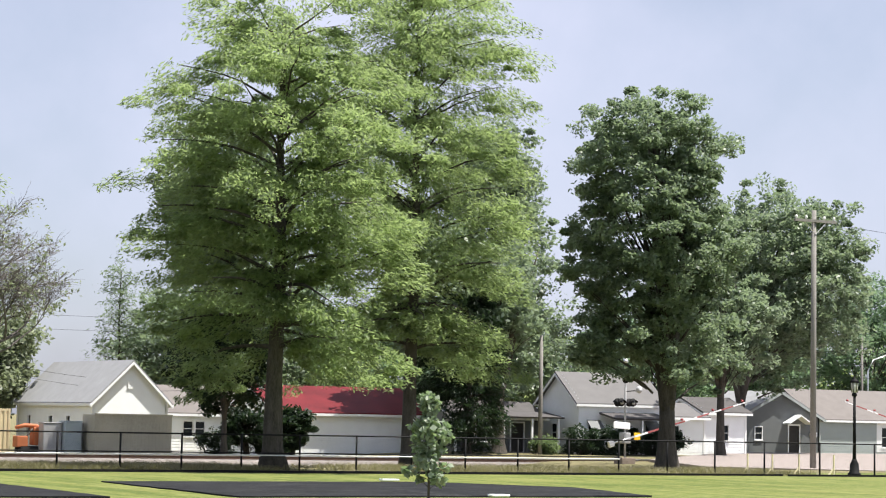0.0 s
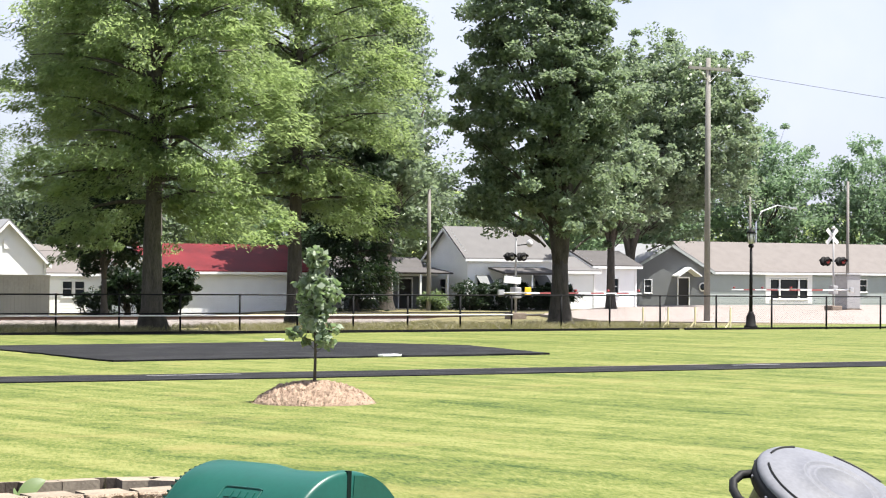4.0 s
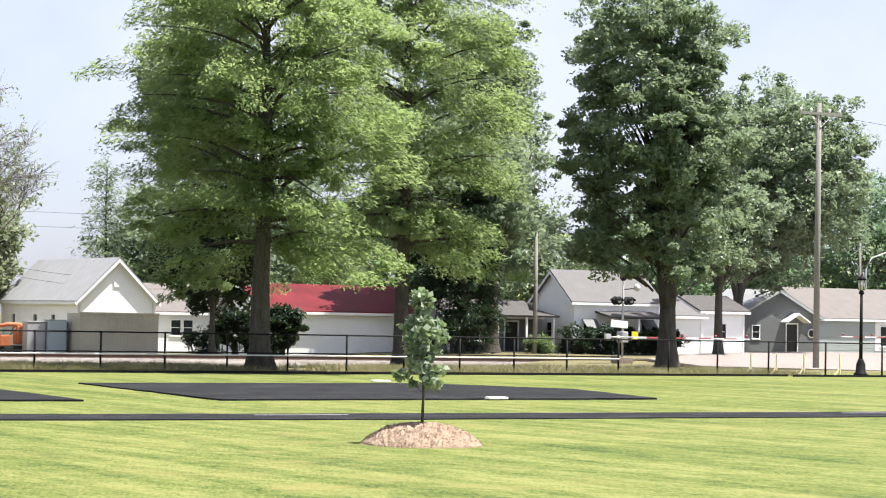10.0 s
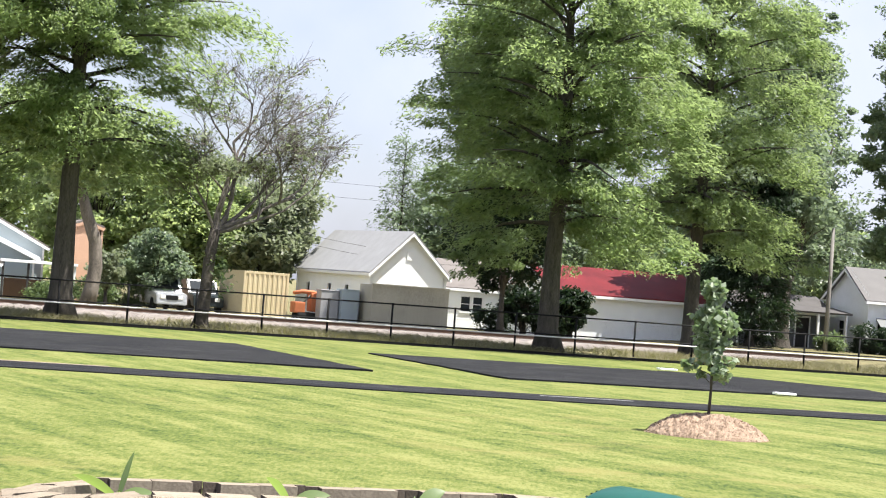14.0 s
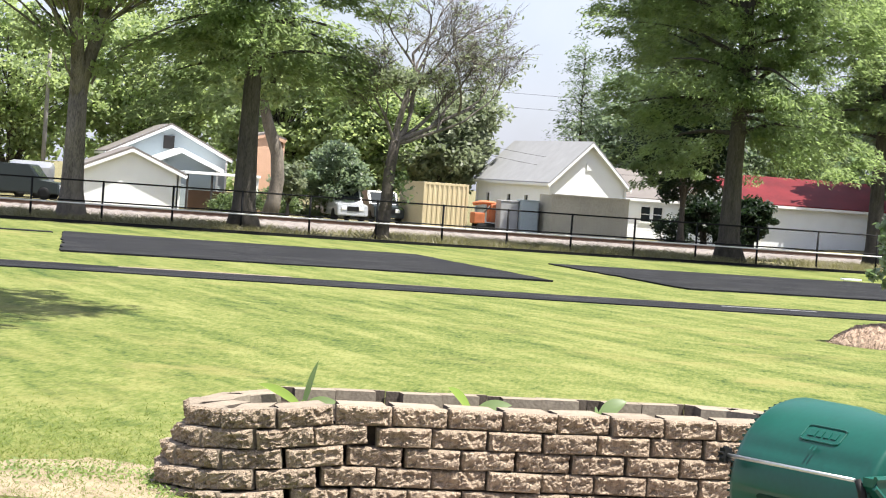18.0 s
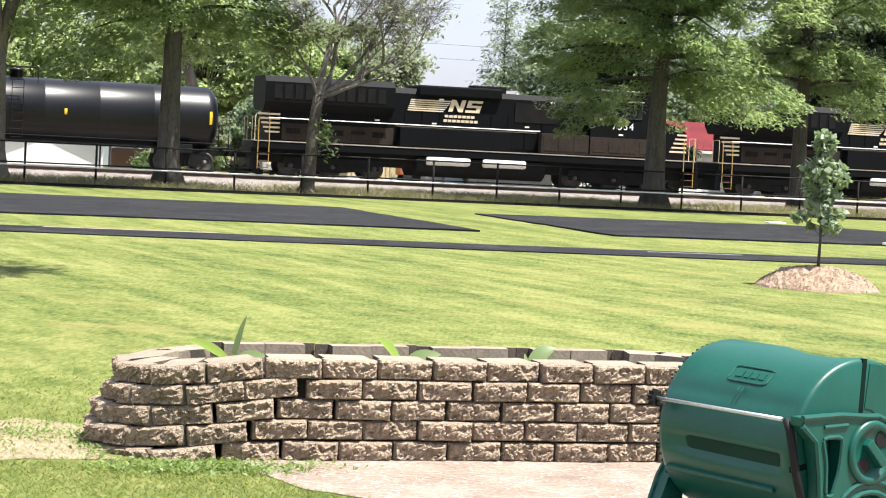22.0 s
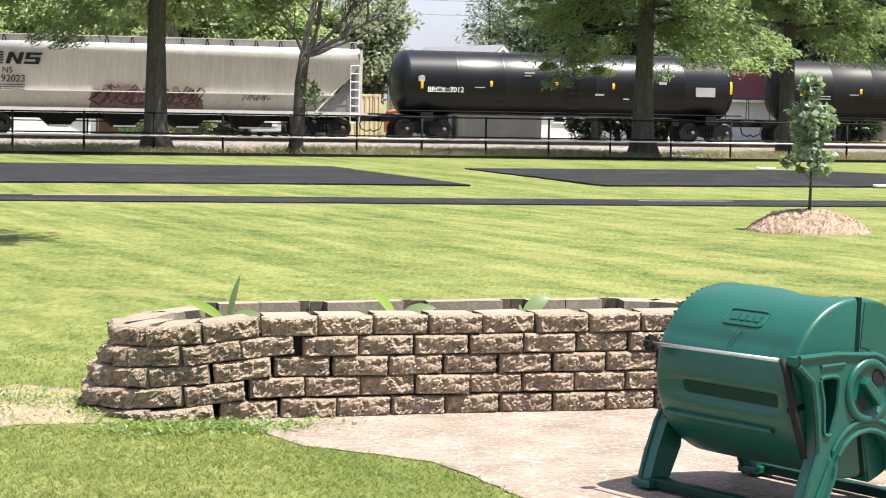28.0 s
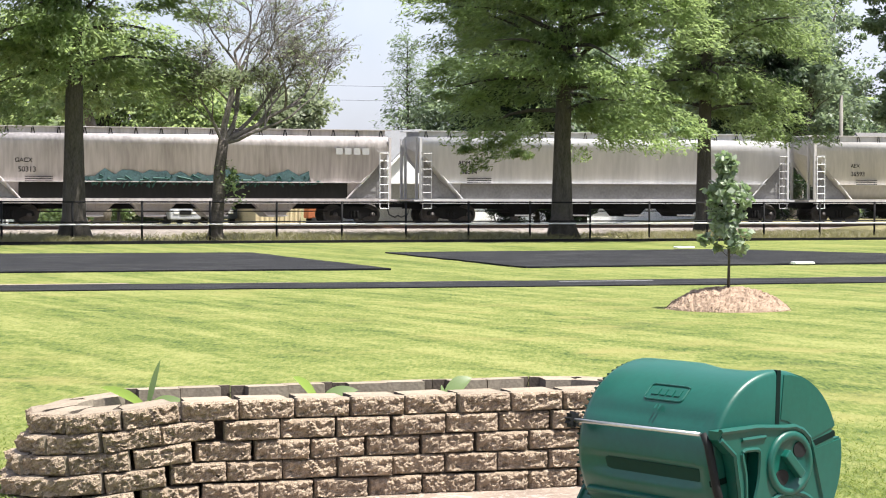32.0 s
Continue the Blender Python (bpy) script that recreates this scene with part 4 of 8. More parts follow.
def rounded(pts, steps=4, bite=0.3):
    """A closed outline with its corners cut into short curves."""
    out = []
    for k, p in enumerate(pts):
        p, a, b = Vector(p), Vector(pts[k - 1]), Vector(pts[(k + 1) % len(pts)])
        s, e = p.lerp(a, bite), p.lerp(b, bite)
        for q in range(steps + 1):
            u = q / steps
            out.append(tuple(s * (1 - u) ** 2 + p * (2 * u * (1 - u)) + e * u ** 2))
    return out


def frame_loops(zc, arm):
    """Outlines of a leg frame: hub head, two spread legs with an arch between, and the side arm with its window."""
    head = [(0.155 * math.cos(a), zc + 0.155 * math.sin(a)) for a in (radians(v) for v in (100, 80, 60, 40, 20))]
    right = [(0.185, zc - 0.08), (0.225, zc - 0.21), (0.30, zc - 0.38), (0.385, 0.0), (0.275, 0.0)]
    arch = [(0.19 * math.cos(a) * 1.03, zc - 0.355 + 0.19 * math.sin(a)) for a in (radians(v) for v in range(0, 181, 15))]
    left = [(-0.275, 0.0), (-0.385, 0.0), (-0.335, zc - 0.36), (-0.285, zc - 0.24)]
    if arm:
        left += [(-0.30, zc - 0.08), (-0.335, zc + 0.06), (-0.415, zc + 0.125), (-0.415, zc + 0.16), (-0.20, zc + 0.165)]
    else:
        left += [(-0.20, zc - 0.10), (-0.165, zc + 0.04), (-0.10, zc + 0.13)]
    outer = head + right + arch + left
    window = rounded([(-0.295, zc + 0.075), (-0.175, zc + 0.075), (-0.185, zc - 0.06), (-0.225, zc - 0.175), (-0.262, zc - 0.165), (-0.265, zc - 0.03)])
    return outer, window


def frame_mesh(zc, out):
    """A moulded leg frame with raised rims along its outline and sunk grooves in its legs."""
    outer, window = frame_loops(zc, out > 0)
    th = 0.034
    bm = moulded_plate([outer] + ([window] if out > 0 else []), -th, th)
    face = th * out
    tube(bm, [(face, a, b) for a, b in outer] + [(face, *outer[0])], 0.013, 6, False)
    if out > 0:
        tube(bm, [(face, a, b) for a, b in window] + [(face, *window[0])], 0.010, 6, False)
        tube(bm, [(face, -0.29, zc + 0.118), (face, -0.15, zc + 0.122)], 0.010, 6)
    arch = [(face, 0.235 * math.cos(radians(v)), zc - 0.355 + 0.235 * math.sin(radians(v))) for v in range(10, 171, 10)]
    tube(bm, arch, 0.012, 6)
    for s in (-1, 1):
        tube(bm, [(face, s * 0.232, zc - 0.31), (face, s * 0.325, 0.03)], 0.012, 6)
        box(bm, (-0.06, s * 0.33 - 0.075, 0.0), (0.06, s * 0.33 + 0.075, 0.035), 0.008)
    return bm


build_tumbler()


# ---- leaning rubbish bin ----
def build_bin():
    b = thing("rubbish_bin", (4.80, 6.07, 0.0), 0, "dark grey round plastic bin leaning over, pale grey lid", "bin")
    lean = Matrix.Rotation(radians(30), 4, Vector((0.97, 0.26, 0)).normalized()) @ Matrix.Diagonal((0.99, 0.99, 0.99, 1))
    place_at = Matrix.Translation((0, 0, 0.170)) @ lean
    body = lathe([(0, 0), (0.285, 0), (0.29, 0.02), (0.285, 0.45), (0.282, 0.88), (0.29, 0.885), (0.29, 0.92), (0.26, 0.92), (0.26, 0.90), (0, 0.88)], 48)
    rim = lathe([(0.275, 0.90), (0.318, 0.89), (0.322, 0.925), (0.312, 0.942), (0.27, 0.945)], 48)
    lid = lathe([(0.312, 0.930), (0.316, 0.948), (0.306, 0.960), (0.285, 0.970), (0.22, 0.984), (0.165, 0.990), (0.160, 0.997), (0.150, 0.997), (0.145, 0.990), (0.125, 0.991), (0.120, 0.998), (0.108, 0.998), (0.104, 0.991), (0.07, 0.990), (0.065, 0.985), (0.03, 0.985), (0.0, 0.986)], 64)
    for name, bm, mat in (("body", body, DARKGREYPL), ("rim", rim, BLACKPL), ("lid", lid, GREYPL)):
        bmesh.ops.transform(bm, matrix=place_at, verts=bm.verts)
        part(name, bm, mat, b, "pale grey domed lid with moulded rings" if name == "lid" else "", True)
    for a0, a1 in ((150, 205), (95, 130), (20, 60), (-60, -10), (230, 270)):
        seam = tube(bmesh.new(), [(0.283 * math.cos(radians(v)), 0.283 * math.sin(radians(v)), 0.9715) for v in np.linspace(a0, a1, 12)], 0.0045, 5)
        bmesh.ops.transform(seam, matrix=place_at, verts=seam.verts)
        part("lid_seam", seam, BLACKPL, b, "dark curved slot in the lid")
    for k in range(14):
        a = k * math.tau / 14
        stud = lathe([(0.0, 0.327), (0.006, 0.325), (0.006, 0.315)], 8, "x")
        bmesh.ops.transform(stud, matrix=place_at @ Matrix.Rotation(a, 4, "Z") @ Matrix.Translation((0, 0, 0.912)), verts=stud.verts)
        part("rim_stud", stud, GREYPL, b)
    for a in (165, -15):
        c, s = math.cos(radians(a)), math.sin(radians(a))
        loop = [(out, off, z) for out, off, z in ((0.28, 0.115, 0.90), (0.335, 0.105, 0.885), (0.368, 0.075, 0.865), (0.378, 0.03, 0.855), (0.378, -0.03, 0.855), (0.368, -0.075, 0.865), (0.335, -0.105, 0.885), (0.28, -0.115, 0.90))]
        grip = tube(bmesh.new(), [(o * c - f * s, o * s + f * c, z) for o, f, z in loop], 0.016, 10)
        bmesh.ops.transform(grip, matrix=place_at, verts=grip.verts)
        part("handle", grip, BLACKPL, b, "black loop handle")


build_bin()

# ---- trees ----
def leafy(name, clumps, per, spread, size, r, mat, up=0.6, slim=0.45, droop=0.0, flow=0.0):
    """Leaves filling a ball round each clump centre, squashed by spread."""
    c = np.repeat(np.asarray(clumps), per, axis=0)
    v = r.normal(0, 1, c.shape)
    v /= np.linalg.norm(v, axis=1)[:, None]
    v *= (r.uniform(0.12, 1.0, len(c)) ** 0.5)[:, None]
    big = np.repeat(r.uniform(0.42, 1.55, len(clumps)), per)[:, None]
    off = v * np.asarray(spread) * big
    way = None
    if flow:
        way = c * np.array([1, 1, 0])
        way /= np.linalg.norm(way, axis=1)[:, None] + 1e-6
        out = (off * way).sum(1)[:, None]
        off += way * out * 0.7 - np.array([0, 0, 1.0]) * (0.30 * np.clip(out, 0, None) + 0.22 * np.abs(out))
        way = way * flow + np.array([0, 0, -droop])
    p = c + off
    return leaf_cards(name, p, size, r, up, mat, slim, droop, way)


def limb_points(start, end, bow, n, r):
    pts = []
    for k in range(n):
        u = k / (n - 1)
        p = np.asarray(start) * (1 - u) + np.asarray(end) * u
        p[2] += bow * math.sin(math.pi * u)
        p[:2] += r.normal(0, 0.06, 2) * (0 < u < 1)
        pts.append(tuple(p))
    return pts


def layered_tree(name, x, y, z, height, girth, crown_r, base, seed, label, leaves, mat=None, top_r=0.8, size=0.10, lean=0.0, peak=0.35, bark=None, tuft=0.62, flat=0.30):
    """An uneven oval crown: rising limbs that carry flattened feathery sprays."""
    mat, bark, r = mat or LEAF_CYPRESS, bark or BARK, rng(seed)
    tree = thing(name, (x, y, z), 0, label, "tree", "trees along the fence")
    pts = [(lean * (k / 10) ** 2 * height, 0.15 * math.sin(k), height * k / 10) for k in range(11)]
    rad = [girth * 1.75, girth * 1.05] + [girth * (1 - 0.09 * k) for k in range(2, 11)]
    pts[1] = (pts[1][0], pts[1][1], min(0.8, height / 10))
    part("trunk", tube(bmesh.new(), pts, rad, 14), bark, tree, smooth=True)
    clumps = []
    n = int(height * 4.4)
    for k in range(n):
        u = (k + r.uniform(0, 1)) / n
        h = base + (height - base) * u + (1 - u) ** 4 * r.uniform(-0.3, 1.0)
        a = k * 2.399 + r.uniform(-0.5, 0.5)
        bulge = min(1.16, 1 + 0.5 * noise.noise(Vector((math.cos(a) * 1.3 + seed, math.sin(a) * 1.3, h * 0.34))))
        env = min(1, 0.70 + u / peak * 0.30) if u < peak else 1 - (1 - top_r / crown_r) * ((u - peak) / (1 - peak)) ** 1.7
        reach = crown_r * env * bulge * r.uniform(0.80, 1.05)
        x0 = lean * (h / height) ** 2 * height
        rise = r.uniform(0.05, 0.45) + 0.35 * max(0, u - 0.4) if u > 0.16 else r.uniform(-0.24, 0.12)
        start, end = (x0, 0, h - 0.25 * reach * rise), (x0 + reach * math.cos(a), reach * math.sin(a), h + reach * rise)
        line = limb_points(start, tuple(a + (b - a) * 0.80 for a, b in zip(start, end)), 0.06 * reach, 6, r)
        part("limb", tube(bmesh.new(), line, [max(0.016, girth * 0.27 * (1 - j / 6.2) * (1 - 0.55 * u)) for j in range(6)], 5, False), bark, tree)
        for j in range(int(3 + reach * 2.3)):
            v = 0.14 + 0.86 * r.uniform(0, 1) ** 0.75
            w = r.normal(0, 0.17 * reach * v + 0.15)
            clumps.append((x0 + reach * v * math.cos(a) - w * math.sin(a), reach * v * math.sin(a) + w * math.cos(a), h + reach * (rise * v - 0.20 * v * v) + r.normal(0, 0.30) - 0.22 * abs(w)))
    per = max(1, leaves // len(clumps))
    me = leafy("crown", clumps, per, (tuft * 0.85, tuft * 0.85, tuft * 0.50), size, r, mat, 0.7, flat, 0.75, 1.3)
    part("crown", me, None, tree, "feathery layered green foliage")
    return tree


def broad_tree(name, x, y, z, height, girth, spread, base, seed, label, leaves, mat, size=0.13, group="trees along the fence", forks=4, clump=0.75, shape=(1, 1), lean=0.0, bark=None, hang=0.0, shift=0.0, dense=1.0, fork_at=None, reach=0.45, skirt=0):
    """A forked tree whose crown is many uneven clumps with gaps between them."""
    bark, r = bark or BARK, rng(seed)
    tree = thing(name, (x, y, z), 0, label, "tree", group)
    fork = fork_at or base * 0.92
    part("trunk", tube(bmesh.new(), [(0, 0, -0.1), (0.02, 0, 0.3), (0.05 * lean, 0, 0.95), (lean * 0.5, 0, fork * 0.6), (lean, 0, fork)], [girth * 2.0, girth * 1.42, girth * 1.08, girth * 0.94, girth * 0.84], 14), bark, tree, smooth=True)
    cz, rz = (base + height) / 2, (height - base) / 2
    clumps = []
    count = int((90 * (spread * spread * rz) ** 0.5 / 5 + 40) * dense)
    for k in range(count):
        v = r.normal(0, 1, 3)
        v /= np.linalg.norm(v)
        bulge = 0.88 + 0.42 * noise.noise(Vector(v) * 1.6 + Vector((seed, seed * 0.7, 0)))
        q = v * bulge * r.uniform(0.25, 1.0) ** 0.5
        wide = spread * (shape[0] if q[2] < 0 else shape[1])
        clumps.append((lean + shift + q[0] * wide, q[1] * wide, cz + q[2] * rz))
    for k in range(skirt):
        a, q = r.uniform(0, math.tau), r.uniform(0.35, 1.0)
        clumps.append((lean + shift + q * spread * math.cos(a), q * spread * math.sin(a), base + r.uniform(0.7, 2.6)))
    twigs = bmesh.new()
    for k in range(forks):
        a = math.tau * k / forks + r.uniform(-0.4, 0.4)
        end = (lean + spread * reach * math.cos(a), spread * reach * math.sin(a), cz + rz * r.uniform(0.1, 0.7))
        line = limb_points((lean, 0, fork - 0.5), end, 0.1 * spread, 9, r)
        line[1] = (lean + 0.30 * girth * math.cos(a), 0.30 * girth * math.sin(a), fork + 0.25)
        part("limb", tube(bmesh.new(), line, [girth * g for g in (0.80, 0.72, 0.56, 0.47, 0.40, 0.33, 0.26, 0.18, 0.1)], 10), bark, tree, smooth=True)
    for c in clumps[:: max(1, len(clumps) // 70)]:
        s = (lean + c[0] * 0.25, c[1] * 0.25, max(fork, c[2] - 0.35 * (c[2] - fork) - 0.6))
        tube(twigs, limb_points(s, c, 0.1, 5, r), [girth * 0.16, girth * 0.12, girth * 0.09, girth * 0.06, 0.012], 4, False)
    tagged(part("branchwork", twigs, bark, tree), kind="stuff")
    per = max(1, leaves // len(clumps))
    me = leafy("crown", clumps, per, (clump, clump, clump * 0.62), size, r, mat, 0.5, 0.55, hang)
    part("crown", me, None, tree, "uneven leafy crown with gaps")
    return tree


def bare_tree(x, y, z, height, seed):
    """A half-dead tree: forked grey limbs, bare twigs, a few leaf tufts low on the trunk."""
    r = random.Random(seed)
    tree = thing("bare_tree", (x, y, z), 0, "half-dead grey tree with bare twigs and a few green tufts", "tree", "trees along the fence")
    trunk = tube(bmesh.new(), [(0.0, 0, -0.15), (0.04, 0, 0.3), (0.12, 0, 1.2), (0.16, 0, 2.2), (0.28, 0, 3.1)], [0.38, 0.23, 0.19, 0.18, 0.16], 12)
    part("trunk", trunk, GREYBARK, tree, smooth=True)
    tips = []

    def grow(bm, p, d, length, rad, depth):
        pts, q, v = [p], Vector(p), Vector(d).normalized()
        n = 5
        for k in range(n):
            v = (v + Vector((r.uniform(-.25, .25), r.uniform(-.25, .25), r.uniform(-.06, .22) if depth > 2 else r.uniform(-.20, .16)))).normalized()
            q = q + v * length / n
            pts.append(tuple(q))
        tube(bm, pts, [rad * (1 - 0.12 * k) for k in range(n + 1)], 6 if depth > 2 else 4, False)
        if depth == 0:
            tips.append(tuple(q))
            return
        for k in range(3 if depth > 2 else 6 if depth == 2 else 11):
            b = pts[r.randint(2, n)]
            w = (v + Vector((r.uniform(-0.9, 0.9), r.uniform(-0.9, 0.9), r.uniform(-0.25, 0.55)))).normalized()
            grow(bm, b, w, length * r.uniform(0.5, 0.8), max(0.006, rad * 0.46), depth - 1)

    for d, length, rad in (((0.10, 0, 1), 3.1, 0.12), ((0.62, 0.15, 1), 3.3, 0.10), ((1, 0.15, 0.55), 3.0, 0.10), ((1, -0.15, 0.12), 2.5, 0.075), ((-0.35, -0.1, 1), 2.0, 0.06), ((0.75, 0.3, 0.75), 2.8, 0.08)):
        bm = bmesh.new()
        grow(bm, (0.26, 0, 3.0), d, length * height / 10.2, rad, 4)
        part("limb", bm, TWIGBARK, tree)
    rr = rng(seed)
    tuft = part("leaf_tuft", leafy("leaf_tuft", [(0.45, -0.1, 1.75), (0.6, 0, 2.0), (0.35, 0, 2.15), (0.62, -0.1, 1.5)], 60, (0.3, 0.3, 0.35), 0.085, rr, LEAF_MAPLE), None, tree, "tuft of green leaves on the trunk")
    tagged(tuft, "tuft of green leaves on the trunk", kind="stuff")
    low = [t for t in tips if t[2] < 5.2 or r.random() < 0.10]
    if low:
        part("sparse_leaves", leafy("sparse_leaves", low, 7, (0.3, 0.3, 0.25), 0.07, rr, LEAF_PALE), None, tree, "sparse grey-green leaves")


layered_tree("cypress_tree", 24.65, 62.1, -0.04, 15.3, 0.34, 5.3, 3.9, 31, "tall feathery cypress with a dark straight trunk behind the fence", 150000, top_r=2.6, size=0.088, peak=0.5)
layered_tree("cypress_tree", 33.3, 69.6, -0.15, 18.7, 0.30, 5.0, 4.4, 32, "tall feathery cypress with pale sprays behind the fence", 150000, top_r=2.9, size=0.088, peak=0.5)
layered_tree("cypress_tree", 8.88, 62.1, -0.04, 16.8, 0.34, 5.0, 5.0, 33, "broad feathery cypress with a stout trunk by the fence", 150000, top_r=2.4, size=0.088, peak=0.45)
broad_tree("shade_tree", 3.70, 62.2, -0.04, 14.9, 0.32, 5.4, 4.8, 34, "tall forked shade tree with pale streaked bark by the fence", 64000, LEAF_FAR, 0.085, forks=3, bark=PALEBARK, clump=0.7, fork_at=4.0)
bare_tree(13.05, 61.65, -0.02, 9.3, 35)
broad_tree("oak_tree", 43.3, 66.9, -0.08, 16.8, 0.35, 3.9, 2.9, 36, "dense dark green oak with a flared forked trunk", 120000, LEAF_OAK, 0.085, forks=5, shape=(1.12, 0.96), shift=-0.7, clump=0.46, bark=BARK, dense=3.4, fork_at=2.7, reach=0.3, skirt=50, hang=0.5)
broad_tree("lawn_tree", -1.9, 23.3, 0, 13.0, 0.24, 4.9, 6.4, 37, "leafy green lawn tree with overhanging boughs", 42000, LEAF_MAPLE, 0.085, "trees on the lawn", forks=4, clump=0.7, shift=2.5)
G2 = "trees beyond the railway"
broad_tree("tall_maple", 63.8, 121.5, -0.5, 25.6, 0.3, 4.6, 0.8, 41, "tall silvery maple rising behind the cypresses", 60000, LEAF_OAK, 0.15, G2, clump=0.85, dense=2.0, shape=(1.15, 1.0))
broad_tree("tall_maple", 39.9, 100, -0.5, 19.0, 0.2, 4.1, 7.0, 50, "dark broad-leaved tree rising behind the cypress", 30000, LEAF_OAK, 0.15, G2, clump=0.8, dense=1.6, shift=-3.3)
broad_tree("mulberry_tree", 38.6, 104.5, -0.45, 9.5, 0.16, 3.3, 2.5, 48, "dark tree with drooping boughs by the garage", 22000, LEAF_DARK, 0.15, G2, clump=0.7, hang=0.8)
broad_tree("maple_tree", 82.2, 119.0, -0.3, 20.2, 0.38, 7.2, 4.2, 42, "broad green maple behind the oak", 80000, LEAF_OAK, 0.15, G2, clump=0.75, lean=0.6, shift=3.0, dense=2.2)
broad_tree("maple_tree", 58.6, 110.0, -0.4, 14.5, 0.4, 5.4, 4.2, 43, "dark maple overhanging the roofs", 17000, LEAF_OAK, 0.20, G2, clump=0.9, shift=-2.4)
broad_tree("maple_tree", 72.3, 106.0, -0.2, 12.5, 0.26, 4.1, 4.4, 49, "small maple with a dark trunk before the white shed", 22000, LEAF_OAK, 0.14, G2, clump=0.7)
layered_tree("cedar_tree", 55.2, 107.5, -0.45, 11.5, 0.25, 3.2, 0.8, 44, "dark cedar standing beside the white garage", 30000, LEAF_DARK, 0.5, 0.14)
broad_tree("cedar_shrub", 44.3, 108.5, -0.45, 3.1, 0.12, 1.35, 0.3, 45, "dark rounded evergreen shrub by the white garage", 9000, LEAF_DARK, 0.12, G2, clump=0.45)
broad_tree("cedar_shrub", 41.5, 108.6, -0.45, 3.0, 0.12, 1.5, 0.3, 51, "dark rounded evergreen shrub by the white garage", 9000, LEAF_DARK, 0.11, G2, clump=0.45)
broad_tree("round_tree", 30.5, 129, -0.45, 9.6, 0.25, 4.9, 1.0, 46, "rounded grey-green tree behind the tan container", 28000, LEAF_PALE, 0.19, G2, clump=0.95, hang=1.0)
layered_tree("slim_tree", 43.6, 140, -0.45, 12.6, 0.2, 1.9, 3.0, 47, "slim thin-crowned tree beyond the white house", 5200, LEAF_OAK, 0.9, 0.14, peak=0.2)
for k, (x, y, h, s, m) in enumerate(((4, 136, 14.5, 6.0, LEAF_FAR), (13, 140, 15.5, 6.5, LEAF_FAR), (21, 133, 13.5, 5.0, LEAF_FAR), (-6, 138, 15, 6.5, LEAF_FAR), (26.0, 128, 9.5, 3.8, LEAF_FAR), (50, 140, 13, 6.5, LEAF_OAK), (59, 146, 14, 6.0, LEAF_OAK),
                                    (66, 140, 13, 5.0, LEAF_BLUE), (81, 150, 14, 7, LEAF_OAK), (96, 152, 15, 7, LEAF_BLUE), (108, 155, 16.5, 7, LEAF_BLUE), (121, 153, 17.5, 6.5, LEAF_BLUE), (131, 150, 15.2, 6, LEAF_BLUE), (143, 152, 15, 6.5, LEAF_BLUE))):
    broad_tree("far_tree", x, y, -0.5, h, 0.32, s * 1.08, 0.8, 60 + k, "leafy green tree beyond the houses", 27000, m, 0.175, G2, clump=1.15)


def leaning_tree(x, y, z):
    """A smooth grey-green trunk that bends as it rises, with a light open crown."""
    r = rng(83)
    tree = thing("leaning_tree", (x, y, z), 0, "bent smooth grey-green trunk with an open pale crown", "tree", G2)
    part("trunk", tube(bmesh.new(), [(-0.15, 0, -0.1), (0.05, 0, 0.9), (0.18, 0, 2.0), (0.05, 0, 3.4), (-0.5, 0, 4.8), (-1.0, 0, 6.5), (-1.2, 0.2, 8.5)], [0.48, 0.38, 0.36, 0.34, 0.30, 0.22, 0.1], 14), PALEBARK, tree, smooth=True)
    clumps = []
    for k in range(90):
        v = r.normal(0, 1, 3)
        v /= np.linalg.norm(v)
        clumps.append((-1.1 + v[0] * 2.6 * r.uniform(0.4, 1), v[1] * 2.4 * r.uniform(0.4, 1), 8.2 + v[2] * 2.4 * r.uniform(0.4, 1)))
    twigs = bmesh.new()
    for c in clumps[::3]:
        tube(twigs, limb_points((-1.0, 0.1, 6.3), c, 0.2, 5, r), [0.08, 0.06, 0.045, 0.03, 0.012], 4, False)
    tagged(part("branchwork", twigs, BARK, tree), kind="stuff")
    part("crown", leafy("crown", clumps, 90, (0.8, 0.8, 0.5), 0.16, r, LEAF_FAR, 0.5, 0.5), None, tree, "open pale green crown")


leaning_tree(16.7, 106.5, -0.45)
broad_tree("garden_tree", 21.1, 112.5, -0.5, 4.6, 0.1, 2.0, 0.5, 84, "low green garden tree beside the parked van", 12000, LEAF_OAK, 0.11, G2, clump=0.5)
broad_tree("garden_tree", 17.9, 109.0, -0.5, 3.2, 0.07, 0.9, 0.9, 85, "small pale shrub before the bent trunk", 4000, LEAF_PALE, 0.10, G2, clump=0.35)


def hedge():
    r = rng(91)
    c = []
    for k in range(900):
        x = r.uniform(-90, 190)
        y = 165 + r.uniform(-4, 8)
        if 38 < x < 58:
            continue
        c.append((x, y, abs(r.normal(0, 1)) * 3.6 + 0.4 + 1.6 * math.sin(x * 0.13) ** 2))
    tagged(new("far_woods", leafy("far_woods", c, 45, (2.2, 2.0, 1.8), 0.5, r, LEAF_FAR, 0.4)), "distant belt of green woods behind the town", "woods", kind="stuff")


hedge()


